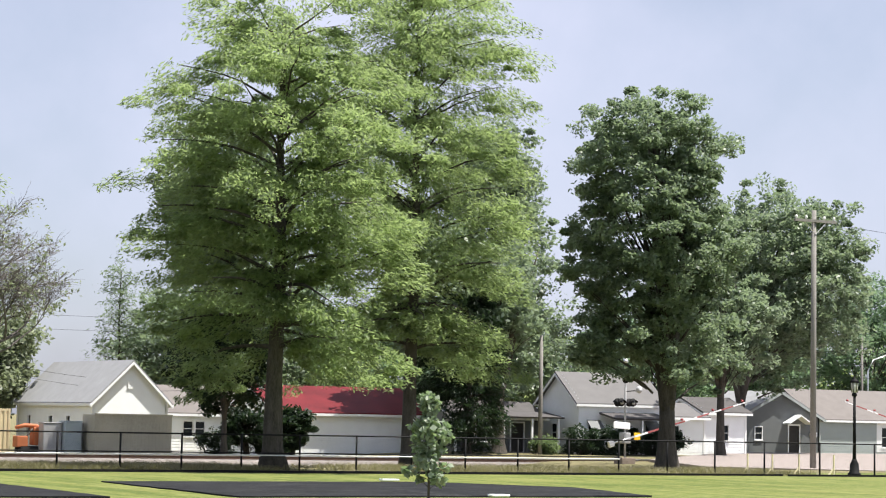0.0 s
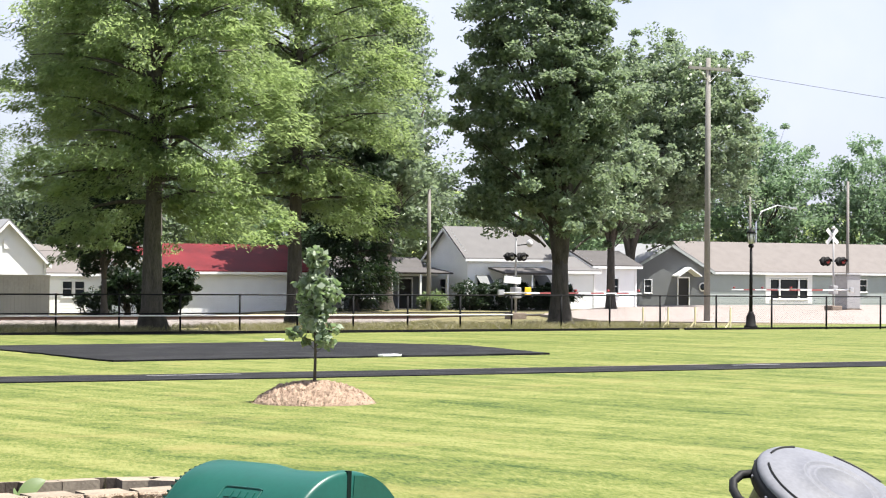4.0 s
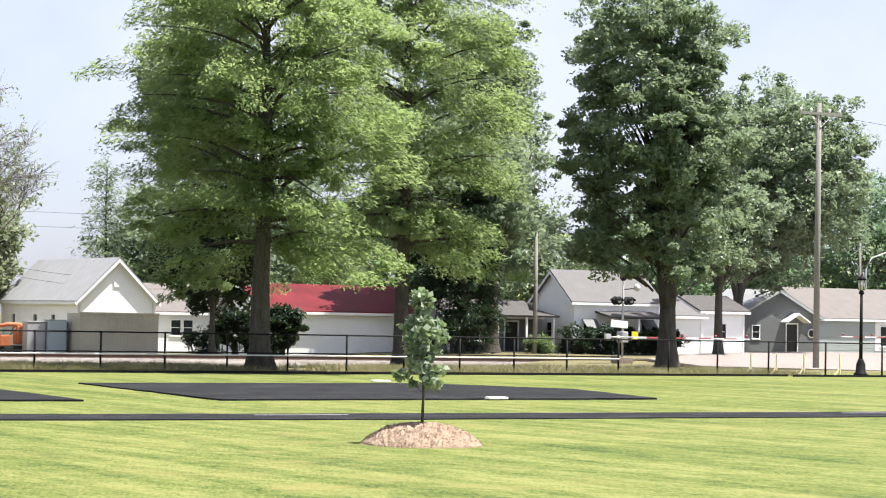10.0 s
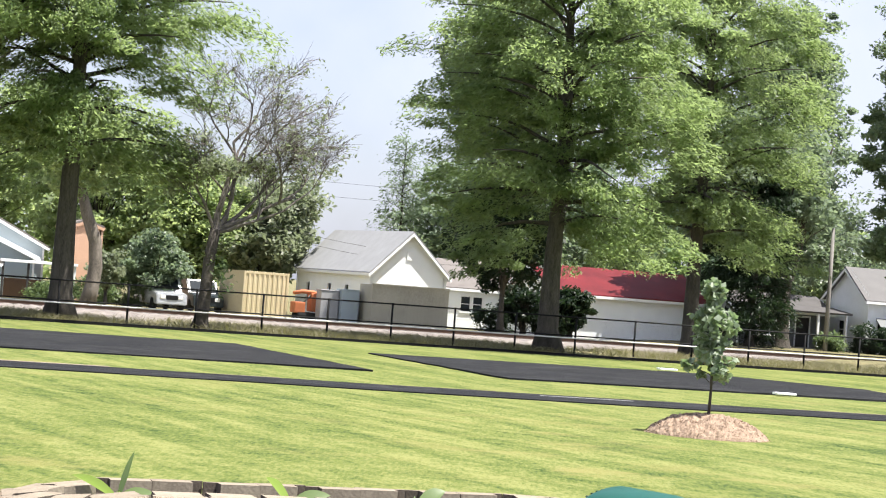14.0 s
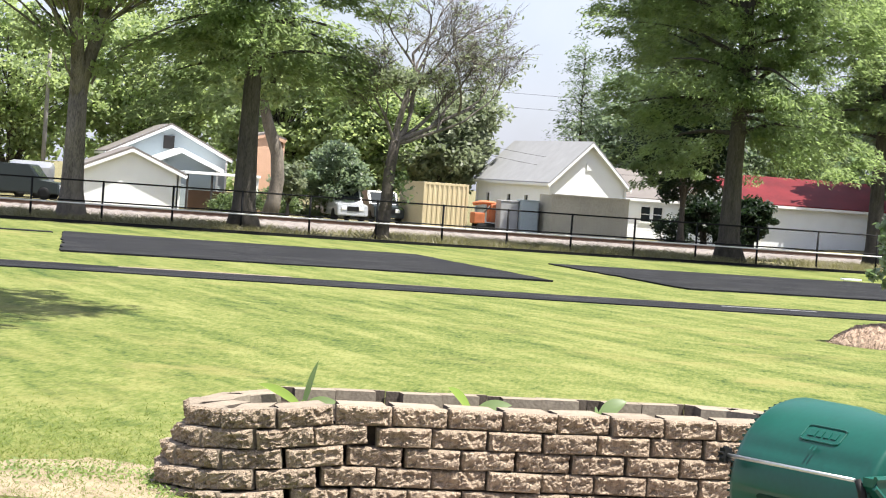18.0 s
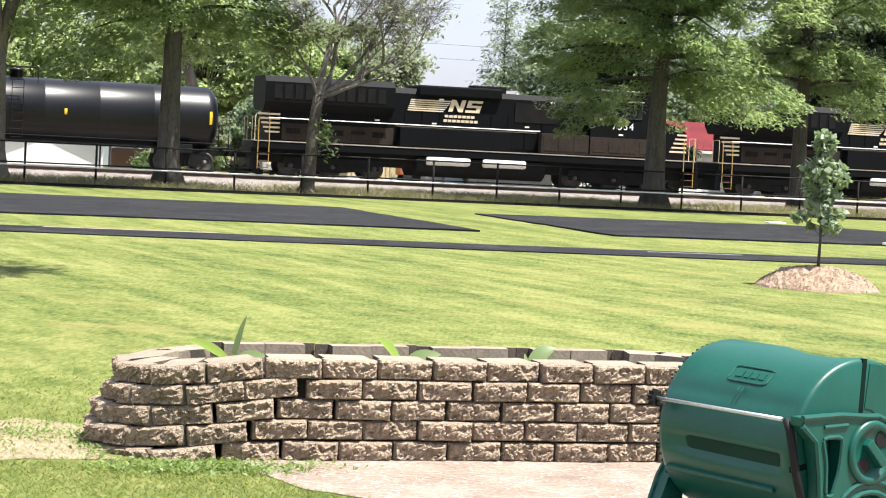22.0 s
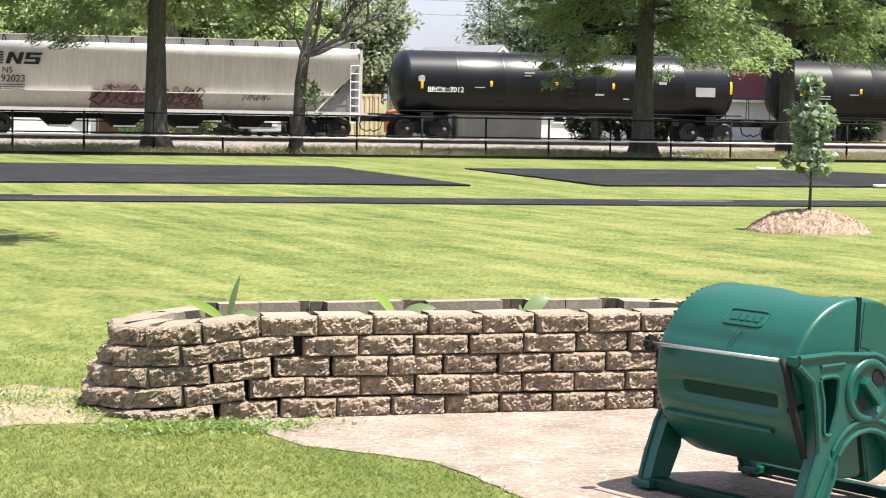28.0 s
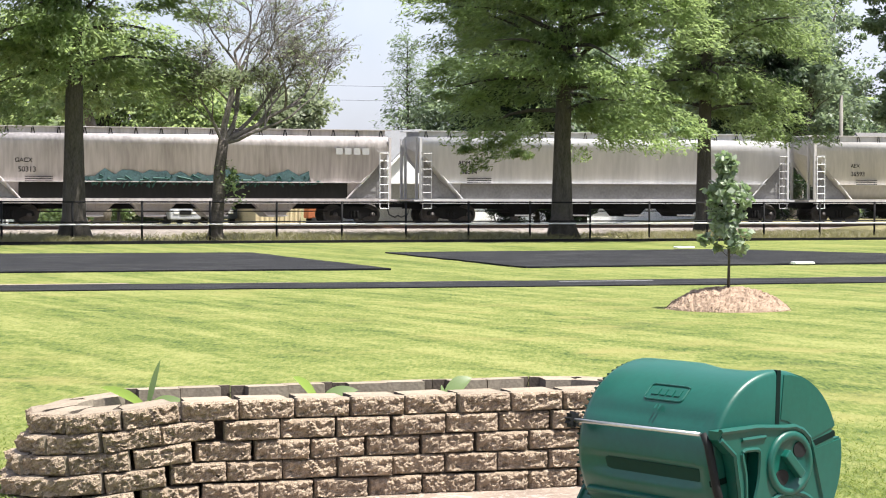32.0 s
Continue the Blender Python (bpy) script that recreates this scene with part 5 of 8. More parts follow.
def build_sapling():
    r = rng(77)
    mound = bmesh.new()
    bmesh.ops.create_grid(mound, x_segments=44, y_segments=44, size=1.0)
    for v in mound.verts:
        q = math.hypot(v.co.x, v.co.y)
        if q > 1:
            v.co.x, v.co.y = v.co.x / q, v.co.y / q
            q = 1.0
        v.co.z = 0.30 * (1 - q ** 2.2) ** 0.8 + 0.018 * r.normal() * (q < 0.95) - 0.03 * max(0, 1 - q * 6) - (0.02 if q >= 0.999 else 0)
        v.co.x *= 0.86
        v.co.y *= 0.84
    ob = part("mulch_mound", mound, MULCH)
    ob.location = (12.78, 25.95, 0)
    tagged(ob, "round mound of pale reddish wood mulch on the lawn", "mulch")
    n = 2600
    a, q = r.uniform(0, math.tau, n), np.sqrt(r.uniform(0, 1.1, n))
    c = np.stack([0.86 * q * np.cos(a), 0.84 * q * np.sin(a), 0.30 * np.clip(1 - q ** 2.2, 0, 1) ** 0.8 + 0.008], 1)
    chips = part("bark_litter", leaf_cards("bark_litter", c, 0.017, r, 1.0, MULCH, 0.35), None, ob, "loose wood chips")
    tree = thing("sapling", (12.78, 25.95, 0.24), 0, "young oak sapling with pale green leaves in a mulch mound", "sapling")
    part("stem", tube(bmesh.new(), [(0, 0, -0.05), (0.01, 0, 0.4), (0.0, 0, 1.0), (0.02, 0, 1.9)], [0.026, 0.02, 0.015, 0.006], 8), BARK, tree, smooth=True)
    clumps = []
    for k in range(34):
        u = (k + 0.5) / 34
        h = 0.56 + 1.33 * u
        reach = 0.41 * (0.66 + 0.34 * math.sin(13 * u + 0.6)) * (1 - 0.6 * u) * (0.6 + 0.4 * min(1, u * 6)) * r.uniform(0.4, 1.1)
        a = k * 2.4 + r.uniform(-0.4, 0.4)
        clumps.append((reach * math.cos(a), reach * math.sin(a), h))
    twigs = bmesh.new()
    for c in clumps:
        tube(twigs, [(0, 0, c[2] - 0.12), c], [0.006, 0.003], 4, False)
    crown = part("crown", leafy("crown", clumps, 38, (0.105, 0.105, 0.09), 0.056, r, LEAF_SAP, 0.3, 0.80), None, tree, "pale-backed oak leaves turned by the wind")
    part("twigs", twigs, BARK, crown)
    return crown


SAPLING_CROWN = build_sapling()

# ---- fence ----
def fence_y(x):
    return 61.3 if x < 43.2 else 61.3 - (x - 43.2) * 0.30


def build_fence():
    fence = thing("fence", (0, 61.3, 0), 0, "black chain-link fence with pipe rails and a pale lower rail", "fence")
    xs = [-12.0 + 2.07 * k for k in range(32)]
    post_mesh = mesh_of("post", tube(bmesh.new(), [(0, 0, -0.2), (0, 0, 1.19)], 0.034, 8), BLACKMETAL)
    cap_mesh = mesh_of("post_cap", lathe([(0.0, 1.235), (0.03, 1.23), (0.04, 1.20), (0.04, 1.185)], 8), BLACKMETAL)
    for x in xs:
        p = new("post", post_mesh)
        p.parent, p.location = fence, (x, fence_y(x) - 61.3, 0)
        c = new("post_cap", cap_mesh)
        c.parent = p
    for a, b in zip(xs, xs[1:]):
        part("top_rail", rod((a + 0.03, fence_y(a) - 61.3, 1.20), (b - 0.03, fence_y(b) - 61.3, 1.20), 0.027, 6), BLACKMETAL, fence)
        if b < 39.5:
            part("lower_rail", rod((a + 0.0, fence_y(a) - 61.355, 0.525), (b - 0.0, fence_y(b) - 61.355, 0.525), 0.024, 6), PALERAIL, fence, "pale lower rail")
            part("middle_rail", rod((a + 0.04, fence_y(a) - 61.3, 0.60), (b - 0.04, fence_y(b) - 61.3, 0.60), 0.024, 6), BLACKMETAL, fence)
    v, f = [], []
    for x0, x1 in ((-12.0, 43.2), (43.2, 52.1)):
        n = int((x1 - x0) / 0.075)
        for k in range(n):
            for s in (-1, 1):
                xa = x0 + (x1 - x0) * k / n
                xb = min(max(xa + s * 1.14, x0), x1)
                top = 1.18 if abs(xb - xa) > 1.12 else 0.04 + abs(xb - xa)
                i = len(v)
                w = 0.0015
                v += [(xa - w, fence_y(xa) - 61.3, 0.04), (xa + w, fence_y(xa) - 61.3, 0.04), (xb + w, fence_y(xb) - 61.3, top), (xb - w, fence_y(xb) - 61.3, top)]
                f.append((i, i + 1, i + 2, i + 3))
    part("chain_link", from_arrays("chain_link", v, f, BLACKMETAL), None, fence, "fine black wire mesh")


build_fence()


# ---- houses ----
def wall_with_holes(w, h, holes, thick, gable=None):
    """A wall in its own x-z plane with real openings; gable adds a triangle of that height above it."""
    bm = bmesh.new()
    xs = sorted({0, w, *[v for a, b, c, d in holes for v in (a, b)]})
    zs = sorted({0, h, *[v for a, b, c, d in holes for v in (c, d)]})
    for x0, x1 in zip(xs, xs[1:]):
        for z0, z1 in zip(zs, zs[1:]):
            if not any(a <= x0 and x1 <= b and c <= z0 and z1 <= d for a, b, c, d in holes):
                box(bm, (x0, 0, z0), (x1, thick, z1))
    if gable:
        prism(bm, [(0, h), (w, h), (w / 2, h + gable)], 0, thick, "y")
    bmesh.ops.remove_doubles(bm, verts=bm.verts, dist=0.0005)
    return bm


def siding(w, h, holes, pitch, gable=None):
    """Lapped boards proud of the wall, cut round the openings."""
    bm = bmesh.new()
    z = 0.0
    top = h + (gable or 0)
    while z < top - 0.05:
        z1 = min(z + pitch, top)
        lo, hi = 0.0, w
        if z > h:
            cut = (z - h) / gable * w / 2
            lo, hi = cut, w - cut
        spans = [(lo, hi)]
        for a, b, c, d in holes:
            if c < z1 and z < d:
                spans = [q for s0, s1 in spans for q in ((s0, min(s1, a)), (max(s0, b), s1)) if q[1] - q[0] > 0.03]
        for a, b in spans:
            prism(bm, [(-0.022, z + 0.005), (-0.008, z1), (0.0, z1), (0.0, z + 0.005)], a, b)
        z = z1
    return bm


def window_parts(wall, x0, x1, z0, z1, frame_mat, mullion=True):
    win = part("window", boxes(((x0, 0.06, z0), (x1, 0.075, z1))), GLASS, wall, "dark glass pane")
    t = 0.07
    part("window_frame", boxes(((x0 - t, -0.05, z0 - t), (x0, 0.05, z1 + t)), ((x1, -0.05, z0 - t), (x1 + t, 0.05, z1 + t)), ((x0, -0.05, z1), (x1, 0.05, z1 + t)), ((x0, -0.05, z0 - t), (x1, 0.05, z0)),
                               ((x0, -0.01, (z0 + z1) / 2 - 0.02), (x1, 0.05, (z0 + z1) / 2 + 0.02)) if mullion else ((x0, -0.01, z0), (x0 + 0.01, 0.05, z1))), frame_mat, win, "painted window frame")
    part("window_sill", boxes(((x0 - 0.1, -0.09, z0 - t - 0.04), (x1 + 0.1, 0.0, z0 - t))), frame_mat, win)


def gable_house(name, x, y, turn, w, d, eave, rise, wall_mat, roof_mat, label, base=-0.5, front=(), side=(), doors=(), gable_front=True, pitch=0.19, over=0.35, lap=True, side_mat=None, trim=None):
    """A house whose front-left corner is the origin: w along its front, d deep. gable_front: the gable faces the front, else the left side."""
    h = thing(name, (x, y, base), turn, label, "house", "houses beyond the railway")
    gf, gs = (rise, None) if gable_front else (None, rise)
    fholes = [q for q in front] + [q for q in doors]
    wf = part("front_wall", wall_with_holes(w, eave, fholes, 0.15, gf), wall_mat, h)
    ws = part("side_wall", wall_with_holes(d, eave, list(side), 0.15, gs), side_mat or wall_mat, h)
    ws.location, ws.rotation_euler = (0, d, 0), (0, 0, radians(-90))
    back = part("back_wall", wall_with_holes(w, eave, [], 0.15, gf), wall_mat, h)
    back.location = (0, d - 0.15, 0)
    far = part("side_wall", wall_with_holes(d, eave, [], 0.15, gs), side_mat or wall_mat, h)
    far.location, far.rotation_euler = (w - 0.15, d, 0), (0, 0, radians(-90))
    if lap:
        part("siding", siding(w, eave, fholes, pitch, gf), wall_mat, wf)
        part("siding", siding(d, eave, list(side), pitch, gs), side_mat or wall_mat, ws)
    for q in front:
        window_parts(wf, *q, WHITETRIM)
    for q in side:
        window_parts(ws, *q, WHITETRIM)
    for a, b, c, e in doors:
        door = part("door", boxes(((a + 0.02, 0.05, c + 0.02), (b - 0.02, 0.10, e - 0.02))), DARKWOOD, wf, "dark front door")
        part("door_frame", boxes(((a - 0.09, -0.05, c), (a, 0.04, e)), ((b, -0.05, c), (b + 0.09, 0.04, e)), ((a - 0.09, -0.05, e), (b + 0.09, 0.04, e + 0.1))), WHITETRIM, door)
    for c in ((0, 0), (w, 0), (0, d)):
        part("corner_board", boxes(((c[0] - 0.06, c[1] - 0.06, 0), (c[0] + 0.06, c[1] + 0.06, eave))), trim or WHITETRIM, h)
    # roof slabs and bargeboards
    half, length = (w / 2, d) if gable_front else (d / 2, w)
    slope = math.hypot(half, rise)
    ux, uz = half / slope, rise / slope
    th = 0.12
    for s in (-1, 1):
        bm = bmesh.new()
        e = over
        prof = [(half - s * (half + e * ux), eave - e * uz), (half, eave + rise), (half, eave + rise + th), (half - s * (half + e * ux), eave - e * uz + th)]
        prism(bm, prof, -over, length + over, "y" if gable_front else "x")
        roof = part("roof_slope", bm, roof_mat, h)
        fb = bmesh.new()
        p2 = [(a, b - 0.17) for a, b in prof[:2]] + [prof[1], prof[0]]
        prism(fb, p2, -over - 0.03, -over + 0.02, "y" if gable_front else "x")
        part("bargeboard", fb, trim or WHITETRIM, roof)
        gu = bmesh.new()
        a, b = prof[0]
        prism(gu, [(a - 0.05, b - 0.1), (a + 0.05, b - 0.1), (a + 0.05, b + 0.05), (a - 0.05, b + 0.05)], -over, length + over, "y" if gable_front else "x")
        part("gutter", gu, trim or WHITETRIM, roof)
    return h


# white house with a pale grey roof
wh = gable_house("white_house", 34.3, 115.2, 8, 4.9, 11.0, 3.15, 2.35, WHITE, ROOFGREY, "small white gabled house with a pale grey shingle roof", -0.55, lap=False,
                 side=[(1.6, 2.1, 1.0, 2.2), (4.9, 5.4, 1.0, 2.2), (7.5, 8.0, 1.0, 2.2)], over=0.32)
part("gable_vent", boxes(((2.25, -0.07, 3.9), (2.65, -0.03, 4.4))), WHITETRIM, wh)
# small house with a porch roof behind it
gable_house("white_cottage", 41.0, 121, 0, 6.0, 6.0, 2.6, 1.6, WHITE, ROOFTAN, "white cottage with dark windows half hidden by trees", -0.55, front=[(1.0, 1.6, 1.1, 2.0), (1.8, 2.4, 1.1, 2.0)], gable_front=False)
# garage with the red roof
gable_house("red_roof_garage", 44.9, 112, 0, 9.4, 8.5, 2.75, 1.5, WHITE, ROOFRED, "long white garage under a red metal roof", -0.55, gable_front=False, lap=False, over=0.45)
# pink-white garage and pale blue house
gable_house("white_garage", 7.1, 112, 0, 5.3, 7.0, 2.05, 1.15, WHITE, ROOFTAN, "white garage with a low tan roof", -0.55, lap=False)
bh = gable_house("blue_house", 9.6, 125, 0, 7.0, 9.0, 3.1, 1.75, BLUESIDE, ROOFTAN, "pale blue gabled house behind the garage", -0.5, pitch=0.16)
part("gable_vent", boxes(((3.1, -0.1, 3.4), (3.75, -0.03, 4.2))), DARKWOOD, bh, "dark attic vent")
gable_house("cream_wing", 11.2, 121.3, 0, 4.4, 3.5, 2.4, 0.95, BLUESIDE, WHITE, "low cream wing with its own small gable", -0.5, pitch=0.16)
porch = thing("porch_roof", (13.2, 116.6, -0.5), 0, "flat white porch roof on posts beside the garage", "porch")
part("porch_deck", boxes(((0, 0, 2.0), (4.3, 3.0, 2.16)), bevel=0.02), WHITETRIM, porch)
for x in (0.1, 1.5, 2.9, 4.1):
    part("porch_post", boxes(((x, 0.1, 0), (x + 0.12, 0.22, 2.0))), WHITETRIM if x > 3 else DARKWOOD, porch)
part("porch_screen", boxes(((0.3, 0.6, 0), (2.8, 0.7, 1.1))), RUST, porch, "rusty reddish panel")
gable_house("peach_building", 17.5, 121, 0, 1.9, 5.0, 4.4, 0.3, PEACH, ROOFTAN, "tall peach stucco building glimpsed between trees", -0.5, lap=False, trim=PEACH, over=0.1)

# bungalow with the ridge along the street
h2 = gable_house("white_bungalow", 65.5, 112, 0, 6.2, 5.2, 3.55, 1.85, WHITE, ROOFPINK, "white clapboard bungalow with a grey roof and window awnings", -0.35, front=[(0.7, 1.4, 1.0, 2.2), (5.0, 5.7, 1.0, 2.2)], doors=[(2.7, 3.6, 0.1, 2.2)],
                 side=[(1.7, 2.4, 1.0, 2.1)], gable_front=False)
bm = bmesh.new()
prism(bm, [(-2.1, 2.42), (0.0, 2.78), (0.0, 2.90), (-2.15, 2.54)], 1.5, 5.7)
part("porch_canopy", bm, ROOFDARK, h2, "dark sloping porch roof")
for x in (1.6, 3.5, 5.45):
    part("porch_post", boxes(((x, -2.0, 0), (x + 0.12, -1.88, 2.43))), WHITETRIM, h2)
part("porch_deck", boxes(((1.5, -2.1, 0.0), (5.7, -0.02, 0.22))), DARKWOOD, h2)
for x in (0.55, 4.85):
    bm = bmesh.new()
    prism(bm, [(-0.75, 1.75), (-0.05, 2.35), (-0.05, 2.4), (-0.78, 1.8)], x, x + 1.0)
    part("awning", bm, GREYSIDE, h2, "striped metal window awning")
sp = gable_house("side_porch", 58.4, 115.4, 0, 6.3, 5, 2.5, 0.9, GREYSIDE, ROOFDARK, "grey porch house beside the bungalow", -0.35, front=[(0.6, 1.3, 0.9, 2.0), (2.2, 2.9, 0.9, 2.0)], doors=[(4.0, 4.9, 0.1, 2.1)], gable_front=False, lap=False)
bm = bmesh.new()
prism(bm, [(-2.6, 2.42), (0.0, 2.75), (0.0, 2.85), (-2.65, 2.52)], -0.2, 6.5)
part("porch_roof", bm, ROOFDARK, sp, "low porch roof on posts")
for x in (0.05, 2.1, 4.15, 6.1):
    part("porch_post", boxes(((x, -2.5, 0), (x + 0.13, -2.37, 2.4))), WHITETRIM, sp)
part("porch_rail", boxes(((0.18, -2.46, 0.85), (2.1, -2.42, 0.92)), ((4.28, -2.46, 0.85), (6.1, -2.42, 0.92))), WHITETRIM, sp)
part("porch_deck", boxes(((0, -2.6, 0.0), (6.3, -0.02, 0.25))), DARKWOOD, sp)
gable_house("white_wing", 71.75, 113.2, 0, 4.1, 4.2, 2.75, 0.8, WHITE, ROOFPINK, "low white clapboard wing beside the bungalow", -0.35, front=[(1.4, 2.1, 1.1, 2.1)], gable_front=False)
gable_house("white_shed", 76.1, 113.5, 0, 3.3, 5, 3.1, 0.9, WHITE, ROOFDARK, "white clapboard house side with a small window", -0.35, front=[(1.3, 1.9, 1.2, 2.2)], gable_front=False)

# grey house with the long roof
gh = gable_house("grey_house", 86.4, 124.5, 0, 7.4, 6.5, 2.85, 1.9, GREYSIDE, ROOFGREY, "grey gabled house with a small entrance porch", -0.3, front=[(1.5, 2.1, 1.2, 2.1)], doors=[(4.55, 5.5, 0.1, 2.25)], lap=False, trim=SAGESIDE)
bm = bmesh.new()
prism(bm, [(4.0, 2.35), (5.05, 2.95), (6.1, 2.35), (6.1, 2.45), (5.05, 3.07), (4.0, 2.45)], -0.9, 0.0, "y")
part("entrance_gable", bm, WHITETRIM, gh, "small white entrance gable")
part("round_window", lathe([(0, -0.06), (0.26, -0.06), (0.34, -0.05), (0.34, 0.0), (0, 0.0)], 20, "y"), WHITETRIM, gh).location = (6.8, 0, 1.6)
part("round_pane", lathe([(0, -0.075), (0.25, -0.075), (0.25, -0.05), (0, -0.05)], 20, "y"), GLASS, gh).location = (6.8, 0, 1.6)
ext = gable_house("long_wing", 93.85, 125.0, 0, 30.0, 7.5, 2.85, 2.15, SAGESIDE, ROOFTAN, "long sage-green wing under a broad pale tan roof", -0.3, front=[(6.2, 7.0, 0.75, 2.2), (7.15, 8.9, 0.75, 2.2), (9.05, 9.8, 0.75, 2.2), (14.6, 15.8, 1.3, 2.2)], gable_front=False, lap=True)
part("window_panel", boxes(((5.7, -0.035, 0.35), (6.12, 0.0, 2.7)), ((9.88, -0.035, 0.35), (10.3, 0.0, 2.7)), ((6.12, -0.035, 2.3), (9.88, 0.0, 2.7)), ((6.12, -0.035, 0.35), (9.88, 0.0, 0.66))), WHITETRIM, ext, "white panel round the picture window")
shed = thing("grey_utility_shed", (117.2, 122.0, -0.25), 0, "grey metal utility shed with pale doors", "shed")
part("shed_body", boxes(((0, 0, 0), (7.5, 3.5, 2.5)), bevel=0.03), GREYSIDE, shed)
bm = bmesh.new()
prism(bm, [(-0.2, 2.5), (7.7, 2.5), (7.7, 2.6), (3.75, 3.0), (-0.2, 2.6)], -0.2, 3.7, "y")
part("shed_roof", bm, ROOFTAN, shed)
part("shed_door", boxes(((2.6, -0.04, 0.1), (4.4, 0.0, 2.1)), ((4.5, -0.04, 0.1), (6.2, 0.0, 2.1))), SAGESIDE, shed)


# ---- yard things beyond the track ----
def build_container():
    c = thing("shipping_container", (25.1, 108.0, -0.5), 0, "tan steel shipping container with a ribbed end", "container")
    w, d, h = 2.5, 6.1, 2.5
    part("body", boxes(((0.04, 0.04, 0.12), (w - 0.04, d, h - 0.05))), TAN, c)
    for x in (0, w - 0.12):
        part("corner_post", boxes(((x, 0, 0), (x + 0.12, 0.12, h)), bevel=0.01), TAN, c)
    part("top_beam", boxes(((0.12, 0, h - 0.14), (w - 0.12, 0.1, h)), bevel=0.01), TAN, c)
    part("bottom_beam", boxes(((0.12, 0, 0), (w - 0.12, 0.1, 0.16)), bevel=0.01), TAN, c)
    for k in range(8):
        x = 0.22 + k * 0.27
        bm = bmesh.new()
        prism(bm, [(x, 0.05), (x + 0.05, 0.0), (x + 0.14, 0.0), (x + 0.19, 0.05)], 0.16, h - 0.14, "z")
        part("rib", bm, TAN, c)
    part("side_rail", boxes(((-0.01, 0.1, h - 0.12), (0.05, d, h)), ((-0.01, 0.1, 0), (0.05, d, 0.15))), TAN, c)


build_container()


def build_beige_box():
    c = thing("beige_container", (31.2, 104.2, -0.5), 0, "dull beige corrugated container streaked with rust", "container")
    part("body", boxes(((0, 0.05, 0.05), (4.3, 2.4, 2.28)), bevel=0.02), BEIGE, c)
    for k in range(13):
        x = 1.6 + k * 0.2
        part("rib", boxes(((x, 0.035, 0.1), (x + 0.09, 0.06, 2.2))), BEIGE, c)
    part("top_rail", boxes(((-0.02, -0.02, 2.24), (4.32, 0.1, 2.34))), BEIGE, c)


build_beige_box()
for x, y, w, h, m, lab in ((28.9, 106.0, 1.0, 1.75, GALV, "dull grey upright tank"), (29.95, 105.6, 0.95, 1.85, BLUESIDE, "pale grey metal cabinet"), (30.6, 106.4, 0.6, 1.75, GALV, "dull grey upright tank")):
    cab = thing("cabinet", (x, y, -0.5), 0, lab + " beside the beige container", "cabinet", "yard cabinets")
    part("body", boxes(((0, 0, 0.06), (w, 1.0, h)), bevel=0.04), m, cab)
    part("lid", boxes(((-0.03, -0.03, h), (w + 0.03, 1.03, h + 0.06)), bevel=0.02), m, cab)
    part("foot", boxes(((0.05, 0.05, 0), (w - 0.05, 0.95, 0.06))), DARKWOOD, cab)


def build_loader():
    t = thing("mini_loader", (28.1, 107.0, -0.5), 0, "small yellow and orange tracked machine parked in the yard", "loader")
    part("body", boxes(((-0.35, 0, 0.45), (0.25, 1.0, 1.05)), bevel=0.06), ORANGE, t, "rusty orange engine cover")
    part("counterweight", boxes(((0.55, 0.05, 0.55), (1.25, 0.95, 1.55)), bevel=0.10), ORANGE, t, "faded orange rear casing")
    part("boom", tube(bmesh.new(), [(-0.4, 0.3, 1.5), (0.1, 0.3, 1.62), (0.7, 0.3, 1.60), (1.2, 0.3, 1.45)], [0.09, 0.11, 0.11, 0.09], 8), ORANGE, t, "rust-orange lifting boom")
    part("ram", rod((0.0, 0.25, 0.75), (0.55, 0.25, 1.45), 0.05, 8), WHEELSTEEL, t, "dark hydraulic ram")
    blade = bmesh.new()
    prism(blade, [(1.25, 0.95), (1.35, 1.25), (1.75, 1.22), (2.75, 0.92), (2.85, 0.72), (1.6, 0.78)], 0.0, 1.1, "y")
    part("hood", blade, YELLOW, t, "sloping yellow hood")
    for y in (-0.1, 0.9):
        part("crawler", boxes(((-0.2, y, 0.0), (2.4, y + 0.25, 0.50)), bevel=0.16), BLACKPL, t)


build_loader()


